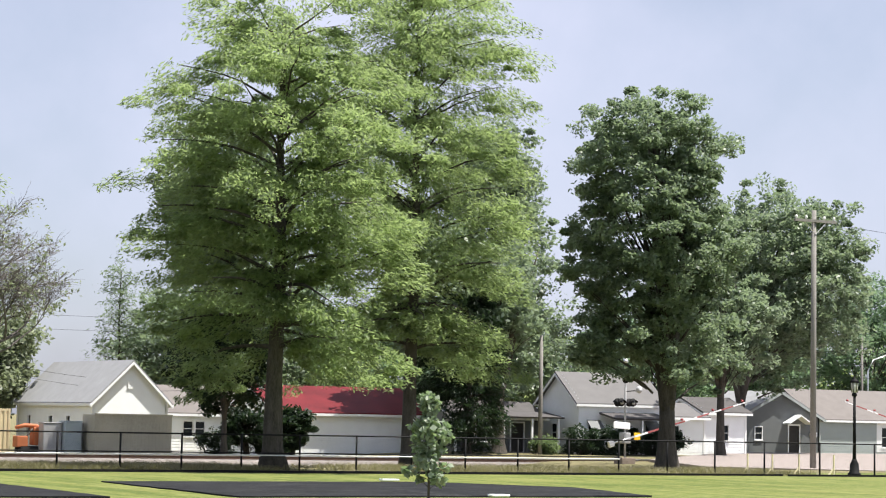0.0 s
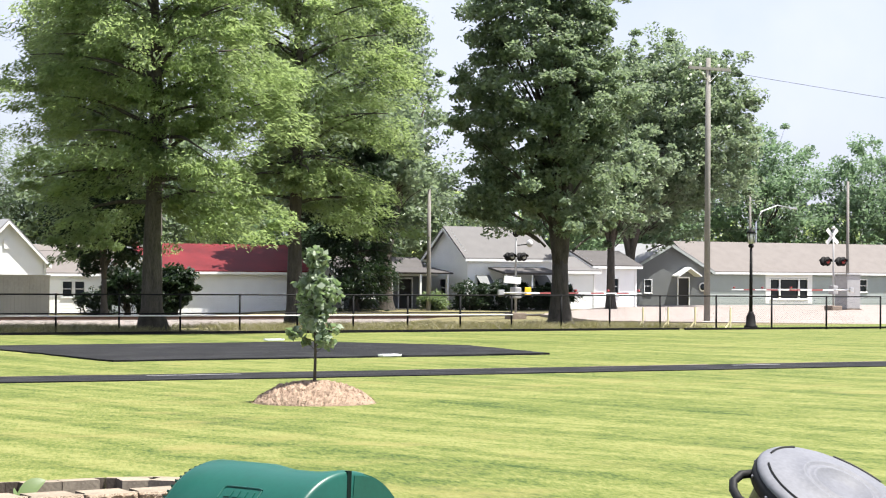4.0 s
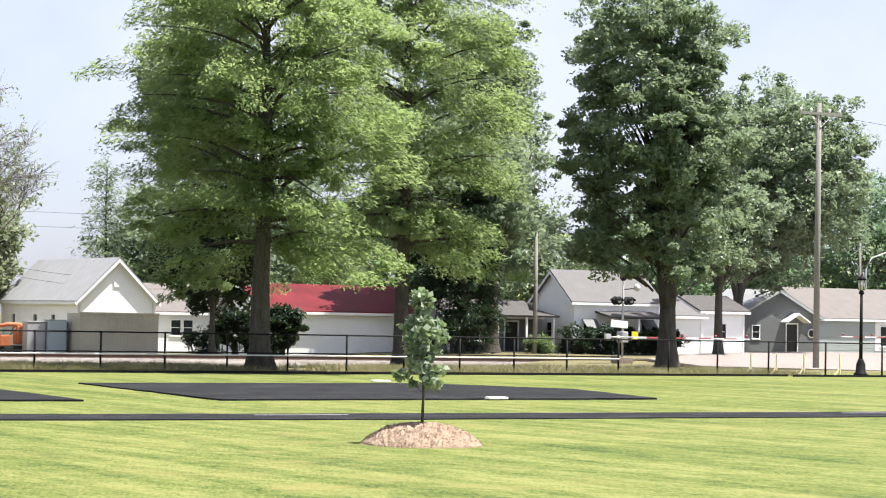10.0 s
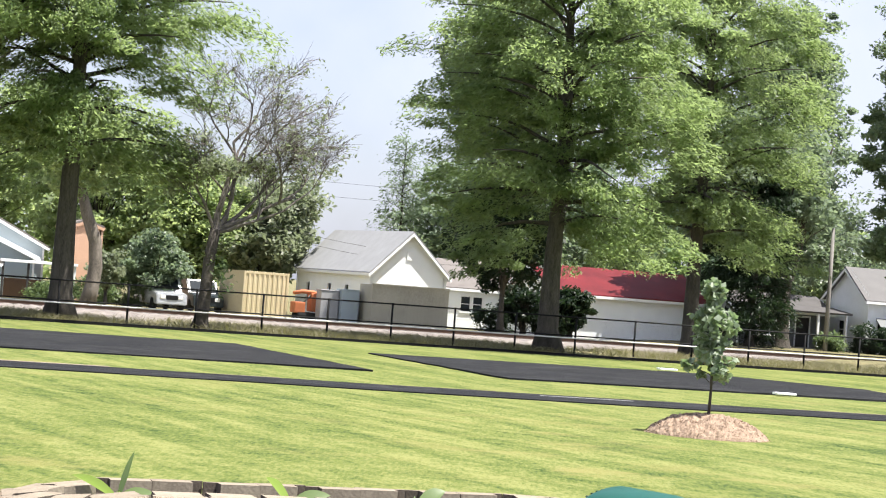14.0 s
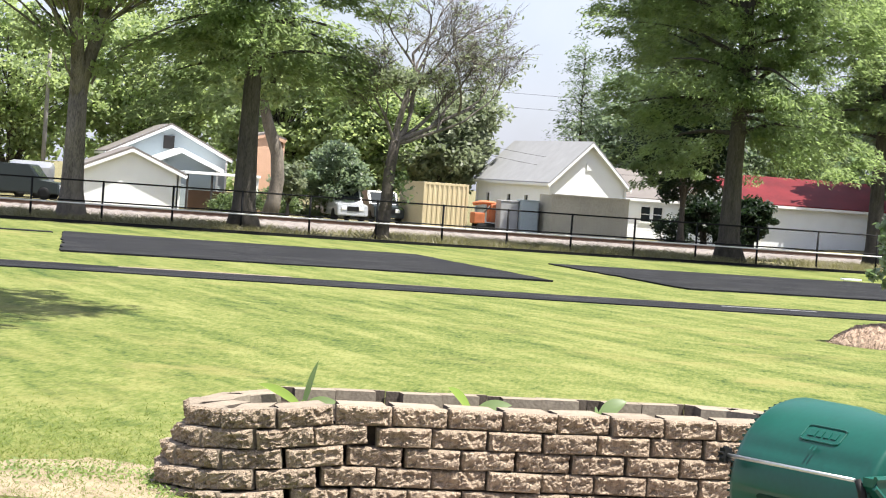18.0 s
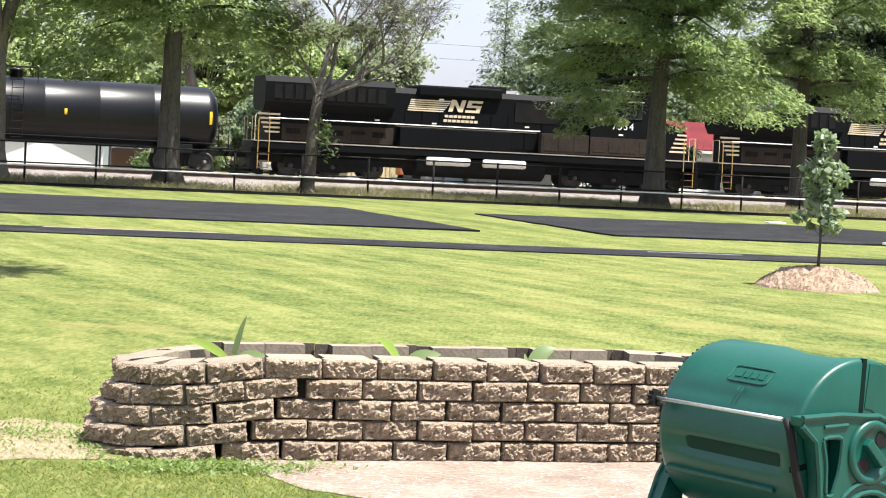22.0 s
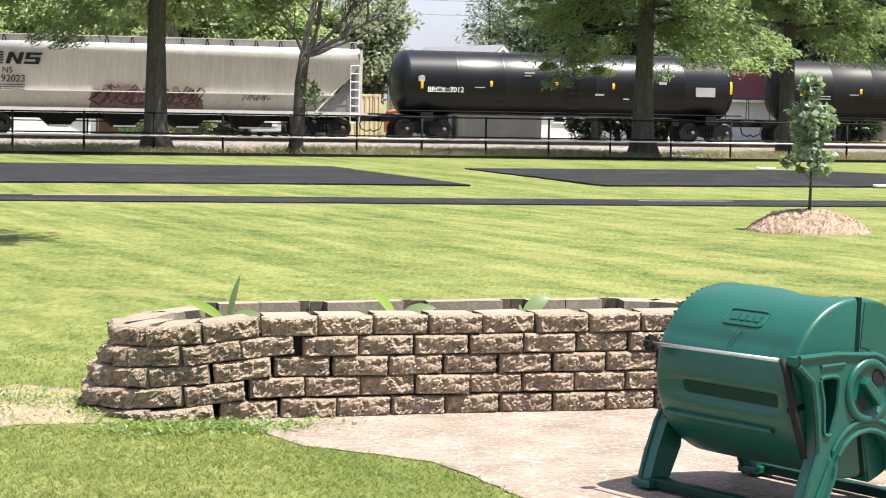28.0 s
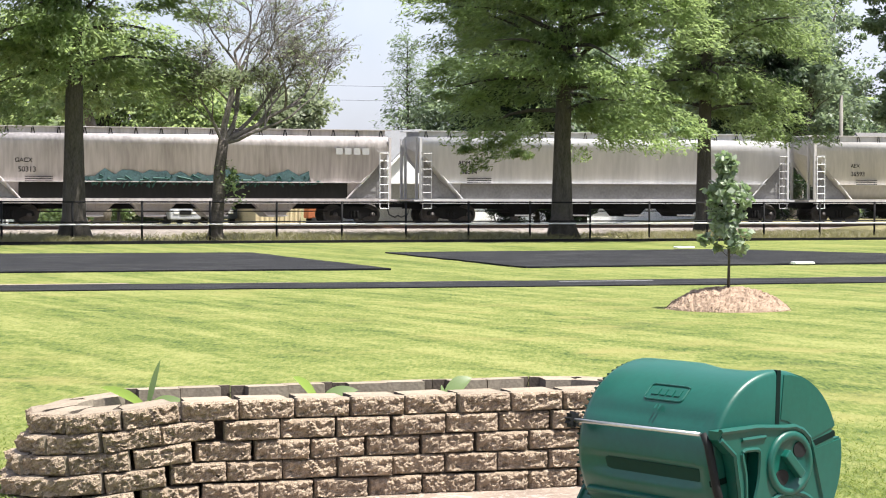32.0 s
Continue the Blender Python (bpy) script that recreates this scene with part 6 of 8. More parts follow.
def build_car(name, x, y, turn, mat, label, length=4.6, roof=1.85):
    c = thing(name, (x, y, -0.5), turn, label, "car", "parked cars")
    bm = bmesh.new()
    L = length
    prism(bm, [(0, 0.35), (0.05, 0.95), (1.1, 1.08), (1.75, roof), (L - 0.25, roof), (L, 0.95), (L, 0.35)], 0, 1.75, "y")
    bmesh.ops.bevel(bm, geom=bm.edges[:], offset=0.05, segments=2, affect="EDGES")
    body = part("body", bm, mat, c, smooth=False)
    wind = bmesh.new()
    prism(wind, [(1.10, 1.14), (1.16, 1.12), (1.72, roof - 0.1), (1.66, roof - 0.08)], 0.15, 1.6, "y")
    part("windscreen", wind, GLASS, body)
    for x0, x1 in ((1.75, 2.6), (2.7, 3.6)):
        part("side_window", boxes(((x0, -0.012, 1.12), (x1, 0.02, roof - 0.15))), GLASS, body)
    for y0 in (0.25, 1.25):
        part("headlight", boxes(((-0.02, y0, 0.65), (0.05, y0 + 0.28, 0.85)), bevel=0.02), SIGNWHITE, body, "clear headlight")
    part("grille", boxes(((-0.02, 0.55, 0.6), (0.04, 1.2, 0.85))), BLACKPL, body)
    for wx in (0.85, L - 0.95):
        for wy in (0.0, 1.55):
            tyre = lathe([(0.15, wy), (0.34, wy), (0.36, wy + 0.05), (0.36, wy + 0.17), (0.34, wy + 0.22), (0.15, wy + 0.22)], 20, "y")
            bmesh.ops.translate(tyre, verts=tyre.verts, vec=(wx, -0.01, 0.36))
            wheel = part("wheel", tyre, BLACKPL, c, smooth=True)
            rim = lathe([(0, wy + 0.02), (0.2, wy + 0.02), (0.2, wy + 0.2), (0, wy + 0.2)], 12, "y")
            bmesh.ops.translate(rim, verts=rim.verts, vec=(wx, -0.02, 0.36))
            part("rim", rim, STEEL, wheel)


build_car("silver_van", 22.6, 110.3, 96, SILVERPAINT, "silver van parked nose towards the railway")
build_car("dark_jeep", 24.9, 111.5, 94, DARKPAINT, "dark off-road car parked beside the van", 4.2, 1.8)
build_car("dark_truck", 6.7, 116, 160, DARKPAINT, "dark pickup parked behind the garage", 5.2, 1.9)
cam_t = thing("silver_trailer", (3.4, 117.5, -0.5), 0, "rounded silver trailer parked behind the garage", "trailer")
part("shell", boxes(((0, 0, 0.5), (2.6, 2.0, 2.1)), bevel=0.35), STEEL, cam_t)
for x in (0.7, 1.7):
    wh_m = lathe([(0, 0), (0.32, 0), (0.32, 0.2), (0, 0.2)], 16, "y")
    bmesh.ops.translate(wh_m, verts=wh_m.verts, vec=(x, 0.1, 0.32))
    part("wheel", wh_m, BLACKPL, cam_t)
part("axle_frame", boxes(((0.3, 0.3, 0.3), (2.3, 1.7, 0.55))), BLACKPL, cam_t)
bush_r = rng(301)
for k, (x, y, s, n) in enumerate(((61.6, 109.5, 0.9, 4200), (64.6, 110.2, 1.5, 5600), (66.6, 110.0, 1.5, 5600), (68.9, 109.9, 1.6, 5600), (70.9, 110.1, 1.5, 5600), (43.0, 108.2, 1.4, 4600), (39.4, 108.0, 1.3, 3800), (17.6, 111.5, 1.4, 4200), (19.6, 113, 1.5, 4200), (15.2, 112.5, 1.0, 2600), (112.0, 121.8, 1.0, 2600))):
    bush = thing("bush", (x, y, ground_z(x, y)), 0, "low rounded garden bush by the houses", "bush", "garden bushes")
    cl = bush_r.normal(0, 1, (40, 3))
    cl /= np.linalg.norm(cl, axis=1)[:, None]
    cl = cl * np.array([s, s * 0.8, s * 0.6]) * bush_r.uniform(0.5, 1, 40)[:, None] + np.array([0, 0, s * 0.55])
    cl[:, 2] = np.maximum(cl[:, 2], 0.12)
    part("foliage", leafy("foliage", cl, n // 40, (0.34, 0.34, 0.28), 0.09, bush_r, LEAF_DARK if 1 <= k <= 6 else LEAF_MAPLE), None, bush)
    part("stem", tube(bmesh.new(), [(0, 0, -0.05), (0.03, 0, s * 0.7)], [0.05, 0.02], 6), BARK, bush)


# ---- poles, lamps, crossing signals ----
def utility_pole(x, y, z, height, arm, label, girth=0.15):
    p = thing("utility_pole", (x, y, z), 0, label, "pole", "utility poles")
    part("shaft", tube(bmesh.new(), [(0, 0, -0.3), (0, 0, height * 0.5), (0, 0, height)], [girth, girth * 0.88, girth * 0.75], 12), POLEWOOD, p, smooth=True)
    if arm:
        a = part("crossarm", boxes(((-1.15, -0.16, height - 0.55), (1.15, -0.05, height - 0.43))), POLEWOOD, p)
        for k in (-1.05, -0.5, 0.5, 1.05):
            ins = lathe([(0.0, height - 0.25), (0.05, height - 0.27), (0.06, height - 0.36), (0.03, height - 0.43)], 8)
            bmesh.ops.translate(ins, verts=ins.verts, vec=(k, -0.1, 0))
            part("insulator", ins, SIGNWHITE, a)
        for s in (-1, 1):
            part("brace", rod((0, -0.12, height - 1.1), (s * 0.6, -0.12, height - 0.55), 0.015, 6), STEEL, a)
    return p


utility_pole(55.4, 73.6, -0.12, 11.8, True, "tall weathered wooden utility pole with a crossarm by the road", 0.145)
utility_pole(61.0, 109.0, -0.4, 7.6, False, "plain grey wooden pole beside the porch house", 0.14)
utility_pole(91.8, 106.5, -0.1, 8.6, False, "slim wooden pole beside the crossing signal", 0.12)
utility_pole(114.5, 146, -0.5, 10.5, False, "reddish wooden pole behind the long roof", 0.14)
utility_pole(123.0, 150, -0.5, 9.0, False, "short wooden pole behind the long roof", 0.14)
utility_pole(5.9, 131, -0.5, 11.0, True, "wooden utility pole among the trees", 0.15)
utility_pole(27.2, 136, -0.5, 10.0, False, "wooden pole among the trees", 0.15)
cables = [((55.4, 73.6, 11.2), (120, 84, 11.4)), ((-40, 131, 9.2), (140, 131, 9.6)), ((-40, 131, 8.3), (140, 131, 8.6)), ((40, 119, 6.3), (140, 121, 6.9)), ((40, 119, 7.2), (140, 121, 8.0)), ((61, 109, 6.9), (92, 106.5, 8.2)), ((28, 118, 4.4), (50, 122, 4.4)), ((28, 118, 4.9), (50, 122, 5.1))]
for a, b in cables:
    pts = [tuple(Vector(a).lerp(Vector(b), k / 12) - Vector((0, 0, 1.1 * math.sin(math.pi * k / 12)))) for k in range(13)]
    tagged(part("power_cable", tube(bmesh.new(), pts, 0.009, 4), BLACKMETAL), "thin sagging power cable between poles", "cable", "power cables", "structure")


def street_lamp(x, y, z):
    p = thing("street_lamp", (x, y, z), 0, "black cast-iron lamp post with a glass lantern", "lamp")
    part("base", lathe([(0, 0), (0.26, 0), (0.26, 0.08), (0.19, 0.12), (0.17, 0.45), (0.11, 0.55), (0.10, 0.62), (0, 0.62)], 16), BLACKMETAL, p)
    part("column", tube(bmesh.new(), [(0, 0, 0.6), (0, 0, 3.1)], [0.07, 0.05], 12), BLACKMETAL, p, smooth=True)
    part("collar", lathe([(0, 3.05), (0.09, 3.05), (0.11, 3.12), (0.06, 3.2), (0, 3.2)], 12), BLACKMETAL, p)
    lan = part("lantern", lathe([(0, 3.2), (0.11, 3.2), (0.165, 3.58), (0, 3.58)], 6), PALERAIL, p, "pale glass lantern")
    part("lantern_roof", lathe([(0, 3.58), (0.20, 3.58), (0.13, 3.68), (0.04, 3.74), (0.02, 3.83), (0, 3.84)], 12), BLACKMETAL, lan)
    for k in range(6):
        a = math.tau * (k + 0.5) / 6
        part("lantern_bar", rod((0.11 * math.cos(a), 0.11 * math.sin(a), 3.2), (0.168 * math.cos(a), 0.168 * math.sin(a), 3.58), 0.012, 4), BLACKMETAL, lan)


street_lamp(48.75, 62.0, -0.02)
high = thing("road_lamp", (113.2, 143.5, -0.5), 0, "street light on a curved arm behind the long roof", "lamp")
part("column", tube(bmesh.new(), [(0, 0, 0), (0, 0, 7.4), (0.6, 0, 8.4), (2.4, 0, 9.0), (3.8, 0, 8.8)], [0.1, 0.08, 0.07, 0.06, 0.05], 8), STEEL, high)
part("lamp_head", boxes(((3.6, -0.15, 8.68), (4.5, 0.15, 8.85)), bevel=0.05), STEEL, high)


def crossing_signal(x, y, z, facing, arm_len, arm_side, buck, label):
    """A level crossing signal; returns the arm, to be moved. facing: -1 towards the camera, 1 away."""
    s = thing("crossing_signal", (x, y, z), 0, label, "signal", "crossing signals")
    part("foundation", boxes(((-0.4, -0.4, -0.5), (0.4, 0.4, 0.25)), bevel=0.05), CONCRETE, s)
    part("mast", tube(bmesh.new(), [(0, 0, 0.2), (0, 0, 5.0)], 0.055, 12), GALV, s, smooth=True)
    part("mechanism", boxes(((-0.2, -0.24, 0.95), (0.2, 0.24, 1.5)), bevel=0.05), GALV, s, "grey gate mechanism box")
    gap, dr = (0.62, 0.29) if buck else (0.34, 0.21)
    bar = part("light_bar", rod((-gap, facing * 0.1, 3.0), (gap, facing * 0.1, 3.0), 0.03, 8), BLACKMETAL, s)
    for k in (-gap, gap):
        for f in (facing, -facing):
            disc = lathe([(0, 0), (dr, 0), (dr, 0.02), (0, 0.02)], 24, "y")
            bmesh.ops.translate(disc, verts=disc.verts, vec=(k, f * 0.18, 3.0))
            part("backing_disc", disc, BLACKMETAL, bar, "round black target disc")
            lens = lathe([(0, 0), (dr * 0.4, 0), (dr * 0.5, f * 0.03), (dr * 0.5, f * 0.05), (0, f * 0.07)], 20, "y")
            bmesh.ops.translate(lens, verts=lens.verts, vec=(k, f * 0.2, 3.0))
            part("lens", lens, LAMPRED if buck else GALV, bar, "red signal lens" if buck else "pale unlit signal lens")
            hood = bmesh.new()
            for q in range(10):
                a0, a1 = math.pi * q / 10, math.pi * (q + 1) / 10
                vs = [hood.verts.new((k + dr * 0.58 * math.cos(a), f * yy, 3.0 + dr * 0.58 * math.sin(a))) for a, yy in ((a0, 0.2), (a1, 0.2), (a1, 0.45), (a0, 0.45))]
                hood.faces.new(vs)
            part("hood", hood, BLACKMETAL, bar)
    if buck:
        for a in (45, -45):
            bm = boxes(((-0.62, -0.02, -0.115), (0.62, 0.02, 0.115)), bevel=0.01)
            bmesh.ops.rotate(bm, verts=bm.verts, cent=(0, 0, 0), matrix=Matrix.Rotation(radians(a), 3, "Y"))
            bmesh.ops.translate(bm, verts=bm.verts, vec=(0, facing * (0.1 if a > 0 else 0.15), 4.55))
            part("crossbuck", bm, SIGNWHITE, s, "white crossbuck board")
    part("bell", lathe([(0, 5.0), (0.13, 5.0), (0.13, 5.1), (0.05, 5.2), (0, 5.2)], 12), STEEL, s)
    if not buck:
        bm = boxes(((-0.48, -0.2, -0.17), (0.48, -0.14, 0.17)), bevel=0.02)
        bmesh.ops.rotate(bm, verts=bm.verts, cent=(0, 0, 0), matrix=Matrix.Rotation(radians(4), 3, "Y"))
        bmesh.ops.translate(bm, verts=bm.verts, vec=(-0.42, -0.2, 1.85))
        part("sign_box", bm, WHITETRIM, s, "white counterweight plate")
        part("yellow_tag", boxes(((0.42, -0.2, 1.12), (0.78, -0.15, 1.5)), bevel=0.02), SAFETYYELLOW, s, "yellow warning plate")
        part("side_bracket", tube(bmesh.new(), [(0, 0, 3.55), (0.45, -0.05, 3.6), (0.72, -0.1, 3.6)], 0.03, 6), BLACKMETAL, s)
        for q, h in ((0.72, 3.66), (-0.08, 4.15)):
            disc = lathe([(0, 0), (0.19, 0), (0.19, -0.03), (0.12, -0.14), (0, -0.16)], 20, "y")
            bmesh.ops.translate(disc, verts=disc.verts, vec=(q, -0.12, h))
            part("lamp_back", disc, GALV if q > 0 else BLACKMETAL, s, "round back of a signal lamp")
    arm = thing("gate_arm", (0, 0, 0))
    arm.parent = s
    arm.location = (0, -0.42, 1.22)
    n = 9
    for k in range(n):
        a, b = 0.35 + (arm_len - 0.35) * k / n, 0.35 + (arm_len - 0.35) * (k + 1) / n
        h0, h1 = 0.046 * (1 - 0.4 * k / n), 0.046 * (1 - 0.4 * (k + 1) / n)
        bm = bmesh.new()
        prism(bm, [(arm_side * a, -h0), (arm_side * b, -h1), (arm_side * b, h1), (arm_side * a, h0)], -0.02, 0.02, "y")
        part("arm_band", bm, SIGNWHITE if k % 2 == 0 else SIGNRED, arm)
    part("counterweight", boxes(((-arm_side * 1.1 - 0.15, -0.09, -0.16), (-arm_side * 1.1 + 0.15, 0.09, 0.16)), bevel=0.03), STEEL, arm)
    part("weight_bar", rod((-arm_side * 1.1, 0, 0), (arm_side * 0.35, 0, 0), 0.045, 8), STEEL, arm)
    for u in (0.45, 0.72, 0.98):
        lamp = lathe([(0, -0.05), (0.06, -0.05), (0.06, 0.05), (0, 0.05)], 10, "y")
        bmesh.ops.translate(lamp, verts=lamp.verts, vec=(arm_side * arm_len * u, 0, 0.13))
        part("arm_lamp", lamp, LAMPRED, arm)
    return arm


ARM_1 = crossing_signal(53.05, 86.0, -0.12, -1, 7.2, 1, False, "steel crossing signal with round lights and a lowered striped gate")
ARM_2 = crossing_signal(84.2, 99.0, 0.02, 1, 8.2, -1, True, "far crossing signal with a crossbuck, red lights and a striped gate")
case = thing("signal_case", (86.6, 100.5, -0.1), 0, "pale grey railway signal cabinet beside the crossing", "cabinet")
part("body", boxes(((0, 0, 0.15), (1.1, 1.2, 2.3)), bevel=0.05), GALV, case)
part("plinth", boxes(((-0.05, -0.05, 0), (1.15, 1.25, 0.15))), CONCRETE, case)
part("roof", boxes(((-0.08, -0.08, 2.3), (1.18, 1.28, 2.38)), bevel=0.02), STEEL, case)
for k, (x, y) in enumerate(((43.35, 61.4), (44.4, 61.3), (45.4, 61.0), (46.4, 60.2))):
    st = thing("stake", (x, y, 0), 0, "short pale yellow wooden stake with a slanting brace", "stake", "yellow stakes")
    part("post", boxes(((-0.026, -0.026, 0), (0.026, 0.026, 0.78)), bevel=0.006), PALEYELLOW, st)
    bm = bmesh.new()
    prism(bm, [(-0.28, 0.0), (-0.22, 0.0), (-0.026, 0.24), (-0.026, 0.30)], -0.02, 0.02, "y")
    part("brace", bm, PALEYELLOW, st)

# ---- freight train ----
def place(bm, mat4):
    bmesh.ops.transform(bm, matrix=mat4, verts=bm.verts)
    return bm


def bogie(car, x, base=1.78, wheel=0.46, axles=2):
    """A truck: side frames with springs, axles and wheels, round x."""
    b = part("bogie", boxes(((x - 0.2, -1.0, 0.45), (x + 0.2, 1.0, 0.75)), bevel=0.04), TRUCK, car)
    n = axles
    xs = [x + (k - (n - 1) / 2) * (base if n == 2 else 1.95) for k in range(n)]
    half = (xs[-1] - xs[0]) / 2
    for s in (-1, 1):
        y = s * 1.05
        fr = bmesh.new()
        prism(fr, [(x - half - 0.25, 0.42), (x - half - 0.2, 0.62), (x - 0.45, 0.82), (x + 0.45, 0.82), (x + half + 0.2, 0.62), (x + half + 0.25, 0.42), (x + half - 0.2, 0.40), (x + 0.35, 0.26), (x - 0.35, 0.26), (x - half + 0.2, 0.40)], y - 0.07, y + 0.07, "y")
        part("side_frame", fr, TRUCK, b)
        for k in (-0.16, 0, 0.16):
            part("spring", lathe([(0.06, 0.33), (0.075, 0.38), (0.06, 0.43), (0.075, 0.48), (0.06, 0.53), (0.075, 0.58), (0.06, 0.64)], 8), TRUCK, b).location = (x + k, s * 1.13, 0)
        for q in xs:
            cap = lathe([(0, 0), (0.11, 0), (0.11, s * 0.10), (0, s * 0.10)], 10, "y")
            part("bearing", place(cap, Matrix.Translation((q, s * 1.10, wheel))), WHEELSTEEL, b)
    for q in xs:
        ax = part("axle", rod((q, -0.95, wheel), (q, 0.95, wheel), 0.08, 8), WHEELSTEEL, car)
        for s in (-1, 1):
            w = lathe([(0, s * 0.70), (0.12, s * 0.73), (wheel - 0.1, s * 0.70), (wheel + 0.025, s * 0.685), (wheel + 0.025, s * 0.715), (wheel, s * 0.73), (wheel, s * 0.82), (wheel - 0.08, s * 0.82), (wheel - 0.10, s * 0.79), (0.14, s * 0.80), (0.1, s * 0.84), (0, s * 0.84)], 24, "y")
            part("wheel", place(w, Matrix.Translation((q, 0, wheel))), WHEELSTEEL, ax)
    return b


def coupler(car, x, s):
    part("coupler", boxes(((min(x - s * 0.9, x), -0.09, 0.78), (max(x - s * 0.9, x), 0.09, 0.98)), bevel=0.02), TRUCK, car)
    hose = tube(bmesh.new(), [(x - s * 0.55, -0.45, 0.8), (x - s * 0.45, -0.45, 0.45), (x - s * 0.15, -0.4, 0.32), (x, -0.35, 0.42)], 0.03, 6)
    part("brake_hose", hose, BLACKPL, car)


def ladder(car, x, y, z0, z1, width=0.42, mat=None, n=None, along="x"):
    bm = bmesh.new()
    n = n or max(2, int((z1 - z0) / 0.32))
    for k in (0, width):
        p = (x + k, y) if along == "x" else (x, y + k)
        tube(bm, [(p[0], p[1], z0), (p[0], p[1], z1)], 0.017, 5)
    for k in range(n + 1):
        z = z0 + (z1 - z0) * k / n
        q = (x + width, y) if along == "x" else (x, y + width)
        tube(bm, [(x, y, z), (q[0], q[1], z)], 0.016, 5)
    return part("ladder", bm, mat or TRUCK, car, "grab-iron ladder")


def car_thing(name, label, lead, length, group="train cars"):
    """lead: X of its front coupler face at 20 s; the car's own x runs from 0 at the rear to its length at the front."""
    car = thing(name, (lead - length, TRACK_Y, RAIL_Z), 0, label, "railcar" if "loco" not in name else "locomotive", group)
    TRAIN.append((car, lead - length))
    coupler(car, length, 1)
    coupler(car, 0, -1)
    return car


TRAIN = []


def sign(car, text, size, x, y, z, mat, name="lettering", spacing=1.0):
    ob = part(name, letters(text, size, mat, name, spacing), None, car)
    ob.location = (x, y, z)
    return ob


def bars(car, rows, mat, name="marking"):
    for x0, x1, z0, z1, y in rows:
        part(name, boxes(((x0, y - 0.012, z0), (x1, y, z1))), mat, car)


def emblem_strokes(car, x, z, high, wide, y, mat):
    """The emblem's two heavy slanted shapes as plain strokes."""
    lean = 0.30 * high
    half, pen = wide * 0.46, wide * 0.135

    def stroke(pts):
        bm = bmesh.new()
        prism(bm, [(x + a + lean * b, z + high * b) for a, b in pts], y - 0.012, y + 0.002, "y")
        part("emblem_stroke", bm, mat, car)

    stroke([(0, 0), (pen, 0), (pen, 1), (0, 1)])
    stroke([(pen, 1), (pen, 0.62), (half - pen, 0), (half - pen, 0.38)])
    stroke([(half - pen, 0), (half, 0), (half, 1), (half - pen, 1)])
    g = half + pen * 0.55
    stroke([(g, 0), (wide, 0), (wide, 0.20), (g, 0.20)])
    stroke([(wide - pen, 0.20), (wide, 0.20), (wide, 0.42), (wide - pen, 0.42)])
    stroke([(g, 0.40), (wide, 0.42), (wide, 0.60), (g, 0.60)])
    stroke([(g, 0.60), (g + pen, 0.60), (g + pen, 0.82), (g, 0.82)])
    stroke([(g, 0.80), (wide, 0.80), (wide, 1), (g, 1)])


